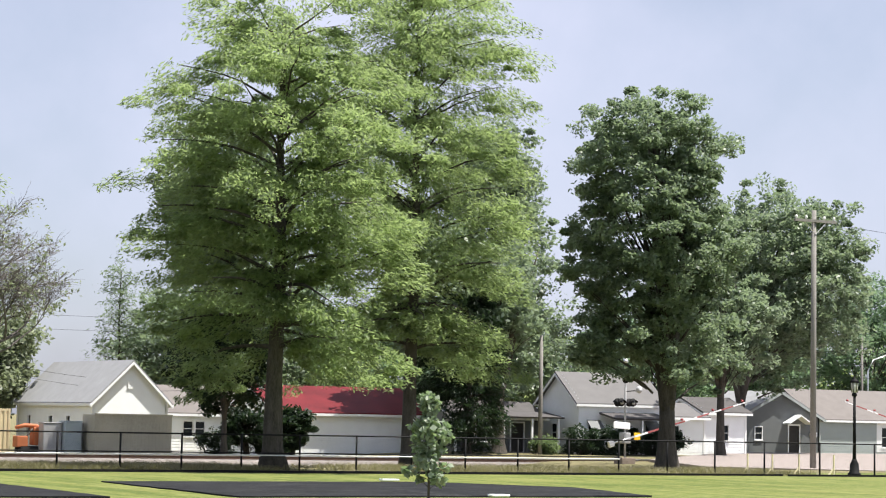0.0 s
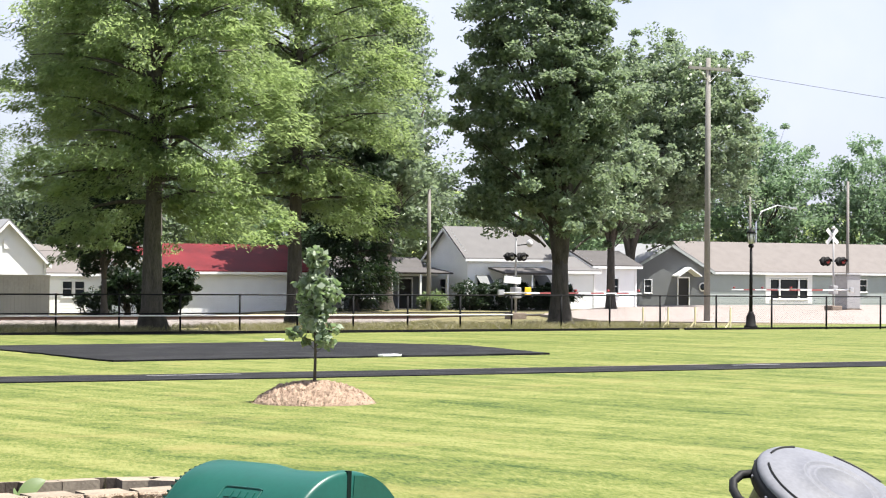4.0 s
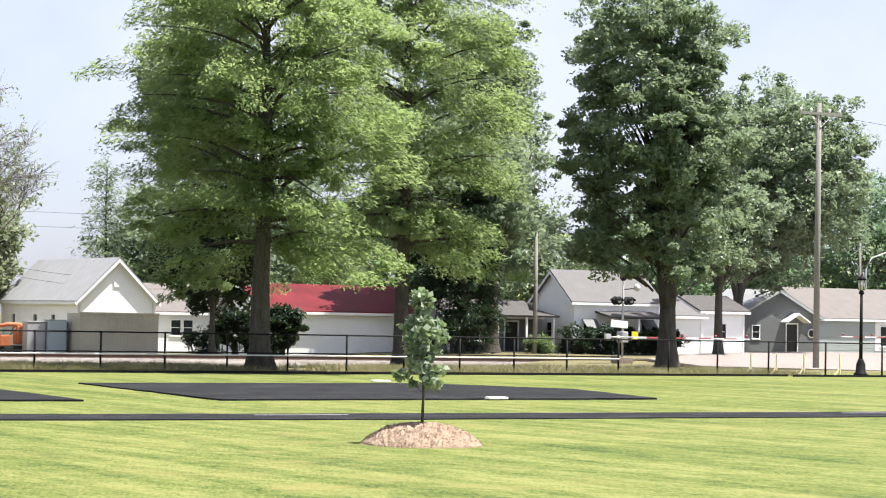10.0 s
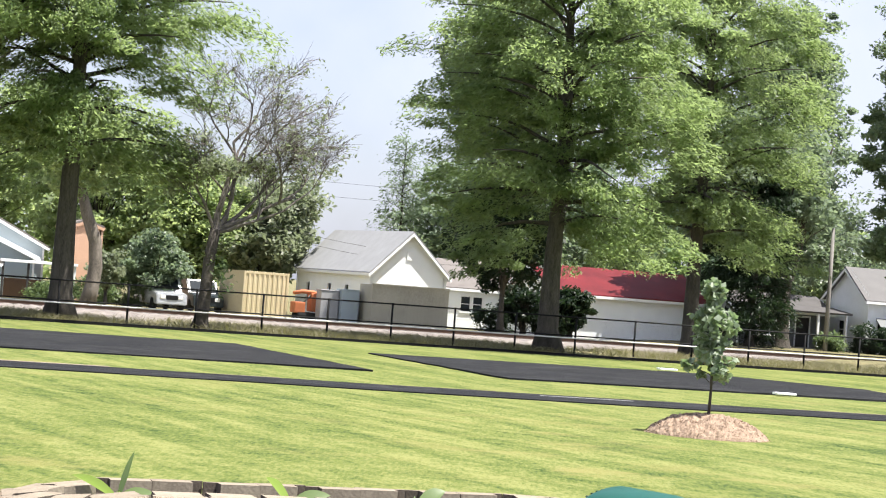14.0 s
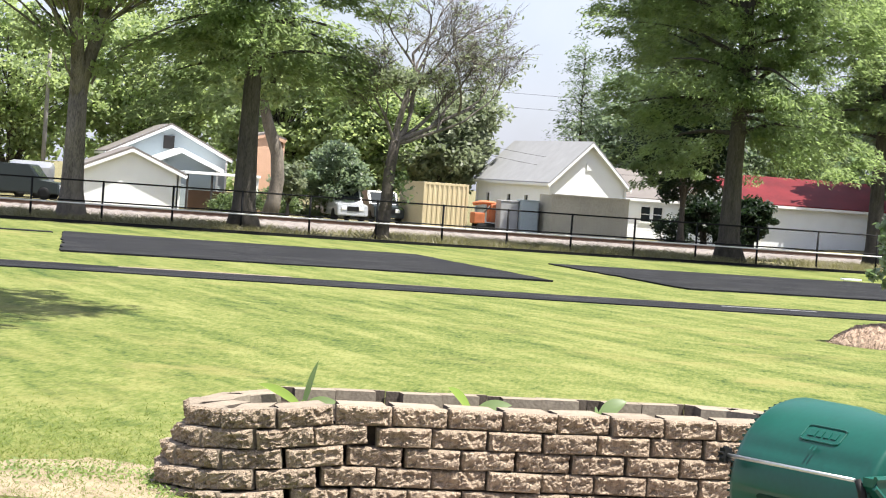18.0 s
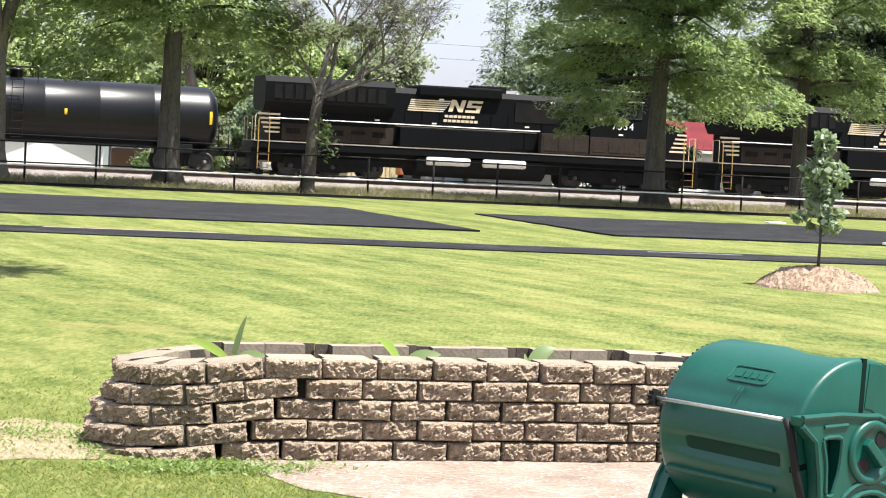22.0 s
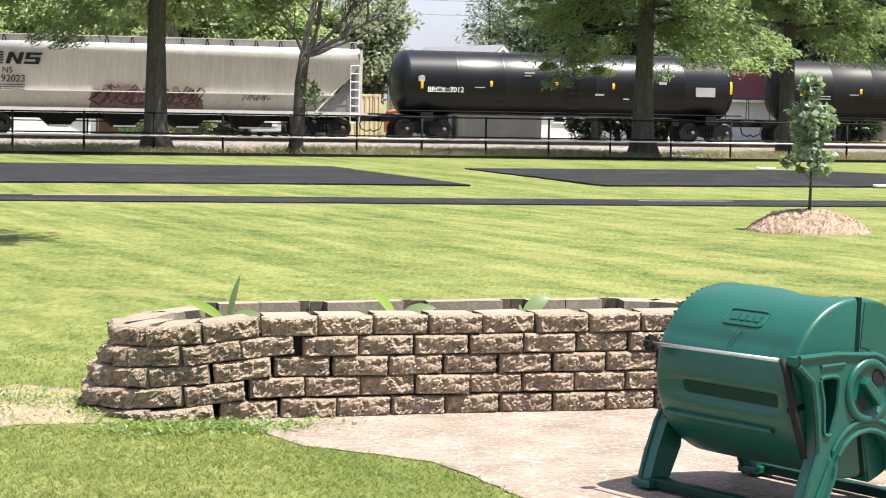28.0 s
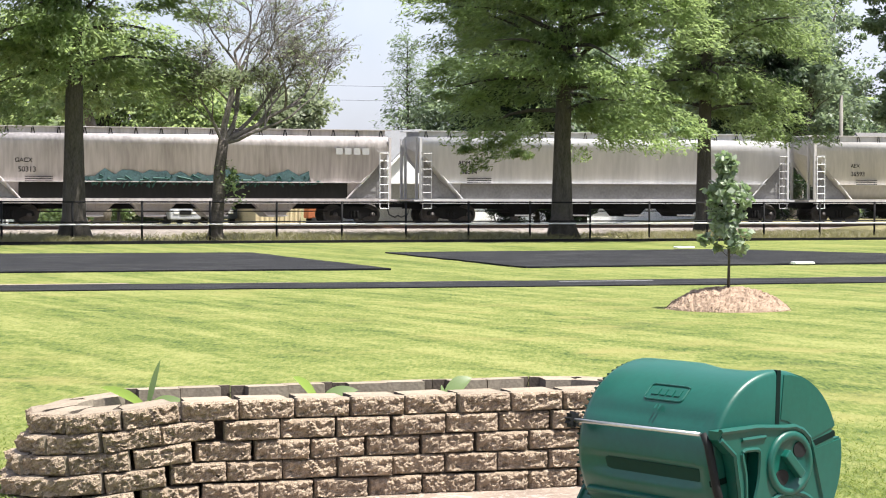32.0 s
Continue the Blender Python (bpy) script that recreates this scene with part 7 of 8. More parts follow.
def locomotive(lead, length, number):
    c = car_thing("locomotive", "black diesel freight locomotive with white lettering and striped ends", lead, length, "locomotives")
    L = length
    w = 1.52
    part("frame", boxes(((0.55, -w, 1.22), (L - 0.55, w, 1.55)), bevel=0.02), LOCOBLACK, c, "black frame sill")
    part("walkway_edge", boxes(((0.6, -w - 0.02, 1.55), (L - 0.6, w + 0.02, 1.59))), STRIPESILL, c, "pale walkway edge stripe")
    hood = bmesh.new()
    prism(hood, [(-1.02, 1.6), (-1.02, 4.05), (-0.85, 4.30), (0.85, 4.30), (1.02, 4.05), (1.02, 1.6)], 1.3, L - 6.0)
    part("long_hood", hood, LOCOBLACK, c)
    rad = bmesh.new()
    prism(rad, [(-1.5, 3.35), (-1.5, 4.25), (-1.2, 4.52), (1.2, 4.52), (1.5, 4.25), (1.5, 3.35), (1.02, 2.95), (-1.02, 2.95)], 1.0, 7.0)
    radiator = part("radiator_section", rad, LOCOBLACK, c, "winged radiator housing")
    for k in range(11):
        part("louvre", boxes(((1.4 + k * 0.48, -1.515, 3.5), (1.75 + k * 0.48, -1.49, 4.15))), TRUCK, radiator)
    part("dynamic_brake", boxes(((8.2, -1.2, 3.98), (12.2, 1.2, 4.48)), bevel=0.08), LOCOBLACK, c)
    part("exhaust", boxes(((11.0, -0.5, 4.3), (12.6, 0.5, 4.62)), bevel=0.05), TRUCK, c)
    cab = bmesh.new()
    prism(cab, [(L - 6.0, 1.6), (L - 6.0, 4.45), (L - 5.8, 4.68), (L - 3.35, 4.68), (L - 3.05, 4.5), (L - 2.75, 3.55), (L - 2.75, 1.6)], -1.5, 1.5, "y")
    cab_ob = part("cab", cab, LOCOBLACK, c, "black cab")
    nose = bmesh.new()
    prism(nose, [(L - 2.75, 1.6), (L - 2.75, 3.5), (L - 1.35, 3.15), (L - 1.0, 2.9), (L - 0.95, 1.6)], -1.1, 1.1, "y")
    part("short_hood", nose, LOCOBLACK, c, "sloping black nose")
    for x0, x1 in ((L - 5.35, L - 4.45), (L - 4.35, L - 3.5)):
        win = part("side_window", boxes(((x0, -1.515, 3.45), (x1, -1.495, 4.15))), GLASS, cab_ob)
        part("window_frame", boxes(((x0 - 0.03, -1.53, 3.42), (x1 + 0.03, -1.50, 3.45)), ((x0 - 0.03, -1.53, 4.15), (x1 + 0.03, -1.50, 4.18)), ((x0 - 0.03, -1.53, 3.45), (x0, -1.50, 4.15)), ((x1, -1.53, 3.45), (x1 + 0.03, -1.50, 4.15))), WHEELSTEEL, win)
    part("sunshade", boxes(((L - 5.5, -1.68, 4.2), (L - 3.45, -1.5, 4.26))), STEEL, cab_ob)
    fw = bmesh.new()
    prism(fw, [(L - 2.79, 3.62), (L - 3.03, 4.4), (L - 3.0, 4.42), (L - 2.75, 3.64)], -1.2, 1.2, "y")
    part("windscreen", fw, GLASS, cab_ob)
    part("underframe", boxes(((0.8, -0.95, 0.62), (L - 0.8, 0.95, 1.22))), TRUCK, c)
    # equipment along the walkway and hood doors
    part("equipment_box", boxes(((7.3, -1.5, 1.62), (12.6, -1.03, 2.5)), bevel=0.03), LOCOBLACK, c, "black equipment lockers")
    part("battery_box", boxes(((L - 8.4, -1.5, 1.62), (L - 6.05, -1.03, 2.55)), bevel=0.03), LOCODUST, c, "dusty brown battery lockers")
    panel = part("cab_side_panel", boxes(((L - 6.0, -1.53, 1.66), (L - 2.8, -1.5, 2.5)), bevel=0.008), LOCODUST, c, "dusty brown panel below the cab")
    for k in range(4):
        part("panel_door", boxes(((L - 5.85 + k * 0.78, -1.542, 1.8), (L - 5.25 + k * 0.78, -1.53, 2.35)), bevel=0.004), LOCODUST, panel)
    for k in range(3):
        part("locker_door", boxes(((L - 8.3 + k * 0.76, -1.515, 1.75), (L - 7.65 + k * 0.76, -1.5, 2.42)), bevel=0.004), LOCODUST, c)
    part("cab_roof", boxes(((L - 5.75, -1.46, 4.66), (L - 3.4, 1.46, 4.74)), bevel=0.02), GALV, c, "dull grey cab roof")
    skirt = part("rear_hood_panel", boxes(((1.9, -1.075, 1.66), (7.1, -1.045, 2.42)), bevel=0.006), LOCODUST, c, "dusty brown panels along the rear hood")
    for k in range(5):
        part("panel_slot", boxes(((2.1 + k * 1.0, -1.083, 1.95 + 0.1 * (k % 2)), (2.75 + k * 1.0, -1.075, 2.2))), TRUCK, skirt)
    for x, z in ((3.3, 3.15), (6.2, 2.72), (8.9, 2.70), (9.2, 3.82), (13.4, 2.76), (14.6, 3.95), (L - 4.6, 2.62), (L - 5.6, 3.3)):
        part("stencil_bar", boxes(((x, -1.535 if x > L - 6 else -1.072, z), (x + 0.22, -1.531 if x > L - 6 else -1.052, z + 0.07))), SIGNWHITE, c)
    part("hood_top_line", boxes(((7.2, -1.06, 2.52), (L - 8.5, -1.02, 2.56))), STRIPEDIM, c, "dusty ledge along the hood")
    for k in range(16):
        x = 1.8 + k * 0.83
        part("hood_door", boxes(((x, -1.045, 2.62 if 5.4 < x < 12 else 1.75), (x + 0.76, -1.02, 3.28)), bevel=0.0), LOCOBLACK, c)
    part("air_filter", boxes(((12.9, -1.06, 3.0), (15.0, -1.02, 3.9))), TRUCK, c)
    # fuel tank, air reservoirs, underframe
    tank = bmesh.new()
    prism(tank, [(-1.35, 0.55), (-1.45, 1.15), (1.45, 1.15), (1.35, 0.55), (0.9, 0.28), (-0.9, 0.28)], 8.2, 14.4)
    part("fuel_tank", tank, TRUCK, c)
    for x in (8.6, 11.3):
        part("air_reservoir", place(lathe([(0, 0), (0.16, 0.02), (0.2, 0.1), (0.2, 2.0), (0.16, 2.1), (0, 2.12)], 12, "x"), Matrix.Translation((x, -1.42, 1.02))), PALERAIL, c, "pale horizontal air reservoir")
    for x in (4.3, L - 4.6):
        bogie(c, x, 1.9, 0.52, 3)
        part("traction_cover", boxes(((x - 2.3, -1.16, 0.62), (x + 2.3, -0.98, 0.92)), bevel=0.03), TRUCK, c)
    # striped ends, pilots, steps, handrails
    for end, s in ((L, 1), (0, -1)):
        part("pilot", boxes(((min(end - s * 0.75, end - s * 0.45), -1.45, 0.25), (max(end - s * 0.75, end - s * 0.45), 1.45, 1.25)), bevel=0.03), LOCOBLACK, c)
        xs = end - s * 1.25
        for k in range(4):
            part("step", boxes(((min(xs, xs + s * 0.5), -1.52, 0.35 + 0.3 * k), (max(xs, xs + s * 0.5), -1.2, 0.39 + 0.3 * k))), RUST, c)
        for q in (xs, xs + s * 0.5):
            part("step_rail", tube(bmesh.new(), [(q, -1.54, 0.32), (q, -1.54, 1.6), (q, -1.5, 2.55)], 0.022, 6), STEPYELLOW, c, "dusty yellow grab rail by the steps")
        for k in range(5):
            z = 1.95 + 0.20 * k
            face = end - s * 0.93
            x0, x1 = (face - 0.9, face - 0.05) if s > 0 else (face + 0.2, face + 0.95)
            y = -1.112 if s > 0 else -1.035
            part("end_stripe", boxes(((x0 + 0.09 * k * s, y, z), (x1, y + 0.02, z + 0.085))), STRIPECREAM, c, "cream end stripe")
    for k in range(11):
        x = 1.2 + k * (L - 9.7) / 10
        part("handrail_post", rod((x, -1.5, 1.6), (x, -1.5, 2.62), 0.008, 5), TRUCK, c)
    part("side_handrail", rod((1.2, -1.5, 2.62), (L - 8.5, -1.5, 2.62), 0.020, 5), PALERAIL, c, "pale handrail along the walkway")
    for s_end in (L - 0.62, 0.62):
        for y in (-1.35, 0.6):
            bent = [(s_end, y, 1.55), (s_end, y, 2.65), (s_end, y + 0.75, 2.65), (s_end, y + 0.75, 1.55)]
            part("end_handrail", tube(bmesh.new(), bent, 0.02, 6), STRIPECREAM, c, "pale end handrail")
    # road name as plain shapes: a striped flag and bars; number as bars
    sx = L * 0.44 - 1.05
    y = -1.052
    for k in range(6):
        z = 3.28 + 0.095 * k
        flag = bmesh.new()
        prism(flag, [(sx - 1.15 + 0.03 * k, z), (sx + 0.55 + 0.08 * k, z), (sx + 0.58 + 0.08 * k, z + 0.06), (sx - 1.13 + 0.03 * k, z + 0.06)], y - 0.01, y + 0.005, "y")
        part("emblem_stripe", flag, STRIPECREAM, c, "cream stripe of the hood emblem")
    emblem_strokes(c, sx + 0.80, 3.32, 0.56, 1.50, y, STRIPECREAM)
    bars(c, [(sx + 0.65 + 0.21 * k, sx + 0.82 + 0.21 * k, 3.05, 3.17, y) for k in range(7)] + [(sx + 0.6 + 0.21 * k, sx + 0.77 + 0.21 * k, 2.84, 2.96, y) for k in range(8)], STRIPECREAM, "name_bar")
    nb = L - 5.05
    sign(c, number, 0.46, nb + 0.65, -1.51, 2.9, SIGNWHITE, "lettering", 1.25)
    return c


def tank_car(lead, length, mat, radius, shell, z_mid, label, reporting, side_marks):
    c = car_thing("tank_car", label, lead, length)
    L = length
    x0, x1 = (L - shell) / 2, (L + shell) / 2
    R = radius
    prof = [(0.0, x0), (R * 0.35, x0 + 0.03), (R * 0.65, x0 + 0.12), (R * 0.87, x0 + 0.28), (R * 0.97, x0 + 0.45), (R, x0 + 0.62)]
    n = 7
    for k in range(1, n):
        x = x0 + 0.62 + (shell - 1.24) * k / n
        prof += [(R, x - 0.03), (R + 0.008, x), (R, x + 0.03)]
    prof += [(R, x1 - 0.62), (R * 0.97, x1 - 0.45), (R * 0.87, x1 - 0.28), (R * 0.65, x1 - 0.12), (R * 0.35, x1 - 0.03), (0.0, x1)]
    part("tank_shell", place(lathe(prof, 48, "x"), Matrix.Translation((0, 0, z_mid))), mat, c, "long cylindrical tank shell", True)
    for s, x in ((-1, 0.55), (1, L - 0.55)):
        part("stub_sill", boxes(((min(x, x - s * 3.2), -0.4, 0.78), (max(x, x - s * 3.2), 0.4, 1.12))), mat, c)
        part("end_platform", boxes(((x - 0.3, -1.45, 1.08), (x + 0.3, 1.45, 1.16))), mat, c)
        part("bolster", boxes(((x - s * 1.9 - 0.3, -1.3, 0.85), (x - s * 1.9 + 0.3, 1.3, 1.25)), bevel=0.03), mat, c)
        rail_bm = bmesh.new()
        for y in (-1.35, 1.35):
            tube(rail_bm, [(x, y, 1.1), (x, y, 2.15)], 0.02, 5)
        tube(rail_bm, [(x, -1.35, 2.15), (x, 1.35, 2.15)], 0.02, 5)
        part("end_rail", rail_bm, TRUCK, c)
        bogie(c, x - s * 1.9)
    part("running_rail", rod((1.0, -1.48, 1.32), (L - 1.0, -1.48, 1.32), 0.03, 6), TRUCK, c, "long side handrail")
    ladder(c, L / 2 - 0.25, -R - 0.06, 1.2, z_mid + R * 0.9, 0.5, TRUCK)
    part("manway", place(lathe([(0.28, 0), (0.28, 0.3), (0.33, 0.3), (0.33, 0.38), (0.0, 0.42)], 20), Matrix.Translation((L / 2, 0, z_mid + R - 0.03))), mat, c)
    for y in (-0.75, 0.75):
        plat = bmesh.new()
        tube(plat, [(L / 2 - 0.9, y, z_mid + R + 0.45), (L / 2 + 0.9, y, z_mid + R + 0.45)], 0.02, 5)
        for x in (-0.9, 0.9):
            tube(plat, [(L / 2 + x, y, z_mid + R - 0.25), (L / 2 + x, y, z_mid + R + 0.45)], 0.02, 5)
        part("platform_rail", plat, TRUCK, c)
    for q, h in ((0.06, 0.75), (0.257, 0.42), (0.446, 0.42), (0.613, 0.42), (0.968, 0.75)):
        x = x0 + shell * q
        strip = bmesh.new()
        for k in range(4):
            a0, a1 = -0.18 + 0.1 * k, -0.08 + 0.1 * k
            vs = [strip.verts.new((xx, -(R + 0.012) * math.cos(a), z_mid + (R + 0.012) * math.sin(a) * (1.0 if h > 0.5 else 0.55))) for xx, a in ((x, a0), (x + 0.12, a0), (x + 0.12, a1), (x, a1))]
            strip.faces.new(vs)
        part("reflector", strip, SAFETYYELLOW, c, "yellow reflective strip")
    yy = -(R + 0.012)
    if reporting:
        sign(c, reporting, 0.34, x0 + 2.2, yy - 0.002, z_mid - 0.42, SIGNWHITE)
    bars(c, [(x0 + a, x0 + b, z_mid + p, z_mid + q, yy - 0.004 + 0.02) for a, b, p, q in side_marks], GALV, "stencil_bar")
    return c


def gondola(lead, length, height, ribs, label, reporting, number, yellow):
    c = car_thing("gondola_car", label, lead, length)
    L = length
    x0, x1, w, t = 0.55, L - 0.55, 1.5, 0.08
    part("floor", boxes(((x0, -w, 0.95), (x1, w, 1.08))), CARBLACK, c)
    for s in (-1, 1):
        y0, y1 = sorted((s * w, s * (w - t)))
        side = part("side_wall", boxes(((x0, y0, 0.78), (x1, y1, height))), CARBLACK, c, "black ribbed steel side")
        part("top_chord", boxes(((x0 - 0.02, min(s * (w + 0.12), s * (w - 0.12)), height - 0.14), (x1 + 0.02, max(s * (w + 0.12), s * (w - 0.12)), height)), bevel=0.02), CARBLACK, side)
        part("side_sill", boxes(((x0, min(s * w, s * (w + 0.06)), 0.78), (x1, max(s * w, s * (w + 0.06)), 1.02)), bevel=0.01), CARBLACK, side)
        for k in range(ribs + 1):
            x = x0 + 0.06 + (x1 - x0 - 0.22) * k / ribs
            part("rib", boxes(((x, min(s * w, s * (w + 0.12)), 1.0), (x + 0.11, max(s * w, s * (w + 0.12)), height - 0.12)), bevel=0.01), CARBLACK, side)
    for x in (x0, x1 - t):
        part("end_wall", boxes(((x, -w + t, 0.95), (x + t, w - t, height - 0.02))), CARBLACK, c)
    part("centre_sill", boxes(((0.5, -0.3, 0.6), (L - 0.5, 0.3, 0.95))), CARBLACK, c)
    ladder(c, x1 - 0.5, -w - 0.15, 0.9, height - 0.1, 0.4, WHEELSTEEL if yellow else CARBLACK)
    ladder(c, x0 + 0.08, -w - 0.15, 0.9, height - 0.1, 0.4, CARBLACK)
    for x in (2.35, L - 2.35):
        bogie(c, x)
    sign(c, reporting, 0.42, x0 + 2.1, -w - 0.132, height - 0.78, SIGNWHITE)
    sign(c, number, 0.42, x0 + 2.1, -w - 0.132, height - 1.28, SIGNWHITE)
    bars(c, [(x0 + 1.35, x0 + 2.5, height - 1.45 - 0.13 * k, height - 1.41 - 0.13 * k, -w - 0.128) for k in range(3)], SIGNWHITE, "stencil_bar")
    if yellow:
        for q in (0.055, 0.27, 0.43, 0.66, 0.82):
            x = x0 + (x1 - x0) * q
            part("reflector", boxes(((x, -w - 0.14, 1.15), (x + 0.10, -w - 0.12, 1.75 if q > 0.1 else 2.1))), SAFETYYELLOW, c, "yellow reflective strip")
    else:
        part("placard", boxes(((x0 + 0.3, -w - 0.14, 1.2), (x0 + 0.85, -w - 0.12, 1.45))), GALV, c, "small pale placard")
        part("placard", boxes(((x1 - 1.7, -w - 0.14, 1.15), (x1 - 1.1, -w - 0.12, 1.4))), GALV, c, "small pale placard")
        bars(c, [(x1 - 3.1, x1 - 2.5, 1.4, 1.6, -w - 0.128)], SIGNWHITE, "white_panel")
    return c


def hopper(lead, length, mat, label, reporting, sill_mat=None, emblem=False, graffiti=None, skirt=None):
    c = car_thing("hopper_car", label, lead, length)
    L = length
    x0, x1 = 0.75, L - 0.75
    W, top, bot = 1.6, 4.12, 1.15
    slope = 2.05
    # rounded body: bulging sides over a ledge, set-back lower sheets, sloped ends
    prof = [(-W * 0.70, bot), (-W * 0.88, 1.90)]
    for k in range(10):
        a = k / 9
        prof.append((-W * (0.90 + 0.10 * math.sin(math.pi * (0.08 + 0.84 * a)) ** 0.6), 1.96 + (top - 0.40 - 1.96) * a))
    prof += [(-W * 0.84, top - 0.16), (-W * 0.62, top), (W * 0.62, top), (W * 0.84, top - 0.16)] + [(-a, b) for a, b in prof[::-1]]
    bm = bmesh.new()
    rings = []
    for x, f in ((x0, 0), (x1, 1)):
        ring = []
        for a, b in prof:
            u = min(1.0, max(0.0, (b - bot) / (3.35 - bot)))
            ring.append(bm.verts.new((x0 + slope * (1 - u) if f == 0 else x1 - slope * (1 - u), a, b)))
        rings.append(ring)
    n = len(prof)
    for k in range(n):
        f = bm.faces.new((rings[0][k], rings[0][(k + 1) % n], rings[1][(k + 1) % n], rings[1][k]))
        f.smooth = True
    bm.faces.new(rings[0][::-1])
    bm.faces.new(rings[1])
    bmesh.ops.recalc_face_normals(bm, faces=bm.faces)
    part("hopper_body", bm, mat, c, "rounded covered hopper body")
    part("side_ledge", boxes(((x0 + 1.25, -W - 0.02, 1.92), (x1 - 1.25, -W * 0.86, 1.965)), ((x0 + 1.25, W * 0.86, 1.92), (x1 - 1.25, W + 0.02, 1.965))), mat, c, "pale ledge along the side")
    part("side_sill", boxes(((x0, -W - 0.03, 0.98), (x1, -W + 0.22, 1.20)), ((x0, W - 0.22, 0.98), (x1, W + 0.03, 1.20)), bevel=0.0), sill_mat or mat, c)
    # darkens the set-back side below the ledge by colour
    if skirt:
        part("lower_dark_sheet", boxes(((x0 + 2.0, -W * 0.90, 1.2), (x1 - 2.0, -W * 0.87, 1.91))), skirt, c, "dark sheet over the set-back lower side")
    part("centre_sill", boxes(((0.4, -0.3, 0.72), (L - 0.4, 0.3, 1.0))), TRUCK, c)
    for s in (-1, 1):
        y0, y1 = sorted((s * W * 0.66, s * W * 0.60))
        part("roof_coaming", boxes(((x0 + 0.1, y0, top - 0.06), (x1 - 0.1, y1, top + 0.22))), mat, c, "pale strip along the roof edge")
    # roof walk, hatches, top edge
    part("roof_walk", boxes(((x0 - 0.2, -W * 0.72, top + 0.225), (x1 + 0.2, -W * 0.40, top + 0.26)), ((x0 - 0.2, W * 0.40, top + 0.225), (x1 + 0.2, W * 0.72, top + 0.26))), mat, c)
    for k in range(17):
        x = x0 + 0.3 + (x1 - x0 - 0.7) * k / 16
        v = bmesh.new()
        tube(v, [(x, -W * 0.70, top - 0.12), (x + 0.06, -W * 0.70, top + 0.22)], 0.02, 4)
        tube(v, [(x + 0.18, -W * 0.70, top - 0.12), (x + 0.10, -W * 0.70, top + 0.22)], 0.02, 4)
        part("walk_bracket", v, TRUCK, c)
    for k in range(5):
        x = x0 + 1.2 + (x1 - x0 - 4.0) * k / 4
        part("hatch", boxes(((x, -0.45, top), (x + 1.6, 0.45, top + 0.16)), bevel=0.03), mat, c)
    # ends: vertical posts, ladders, brake platform
    for end, s in ((x0, 1), (x1, -1)):
        for y in (-W + 0.08, -W * 0.55, W * 0.55, W - 0.08):
            part("end_post", boxes(((end - 0.06, y - 0.05, 1.15), (end + 0.06, y + 0.05, top - 0.1))), mat, c)
        # grey sheet stands for the shadow in the triangular end recess
        sheet_bm = bmesh.new()
        prism(sheet_bm, [(end + s * 0.05, 1.2), (end + s * 1.95, 1.2), (end + s * 0.9, 2.2), (end + s * 0.1, 3.2), (end + s * 0.05, 3.2)], -W * 0.80, -W * 0.77, "y")
        part("end_shade_sheet", sheet_bm, HOPRECESS, c, "triangular sheet coloured as the shade in the end recess")
        edge = tube(bmesh.new(), [(end + s * 0.02, -W * 0.95, 3.40), (end + s * 2.05, -W * 0.95, 1.2)], 0.045, 6)
        part("slope_edge", edge, mat, c, "pale flange along the sloped end")
        ladder(c, min(end + s * 0.08, end + s * 0.5), -W - 0.03, 0.75, 3.3, 0.42, WHITE if mat is not HOPDARK else GALV)
        part("end_platform", boxes(((end - 0.35, -W, 1.08), (end + 0.35, W, 1.16))), sill_mat or mat, c)
    for x in (2.35, L - 2.35):
        bogie(c, x)
    # discharge hoppers below the sill
    for k in range(4):
        x = L / 2 - 4.2 + 2.8 * k
        hb = bmesh.new()
        prism(hb, [(x - 1.15, 1.1), (x + 1.15, 1.1), (x + 0.35, 0.35), (x - 0.35, 0.35)], -0.9, 0.9, "y")
        bay = part("discharge_bay", hb, mat if mat is HOPPINK else TRUCK, c)
        part("gate_shaft", rod((x - 0.5, -1.2, 0.42), (x + 0.5, -1.2, 0.42), 0.04, 6), STEEL, bay)
    part("brake_pipe", rod((3.6, -1.1, 0.62), (L - 3.6, -1.1, 0.62), 0.03, 6), TRUCK, c)
    y = -W * 0.998 - 0.012
    sx = x0 + 2.6
    if emblem:
        for k in range(5):
            z = 3.05 + 0.12 * k
            flag = bmesh.new()
            prism(flag, [(sx - 1.75, z), (sx - 0.1, z), (sx - 0.05, z + 0.05), (sx - 1.75, z + 0.05)], y - 0.015, y + 0.02, "y")
            part("emblem_stripe", flag, INK, c, "black stripe of the emblem")
        emblem_strokes(c, sx + 0.02, 3.05, 0.50, 1.42, y, INK)
    if reporting:
        tall, back = (1.0, 0.0) if emblem else (0.76, 0.5)
        sign(c, reporting.split()[0], 0.36 * tall, sx + 0.1 - back, y - 0.006, 2.66 if emblem else 2.78, INK)
        sign(c, reporting.split()[1], 0.42 * tall, sx + 0.25 - back, y - 0.006, 2.28 if emblem else 2.36, INK)
        bars(c, [(sx - 0.35, sx + 0.85, 2.14 - 0.1 * k, 2.17 - 0.1 * k, y) for k in range(3)], INK, "stencil_bar")
    if mat is HOPPINK:
        bars(c, [(x1 - 2.6 + 0.42 * k, x1 - 2.28 + 0.42 * k, 3.22, 3.52, y) for k in range(4)], GALV, "faded_block")
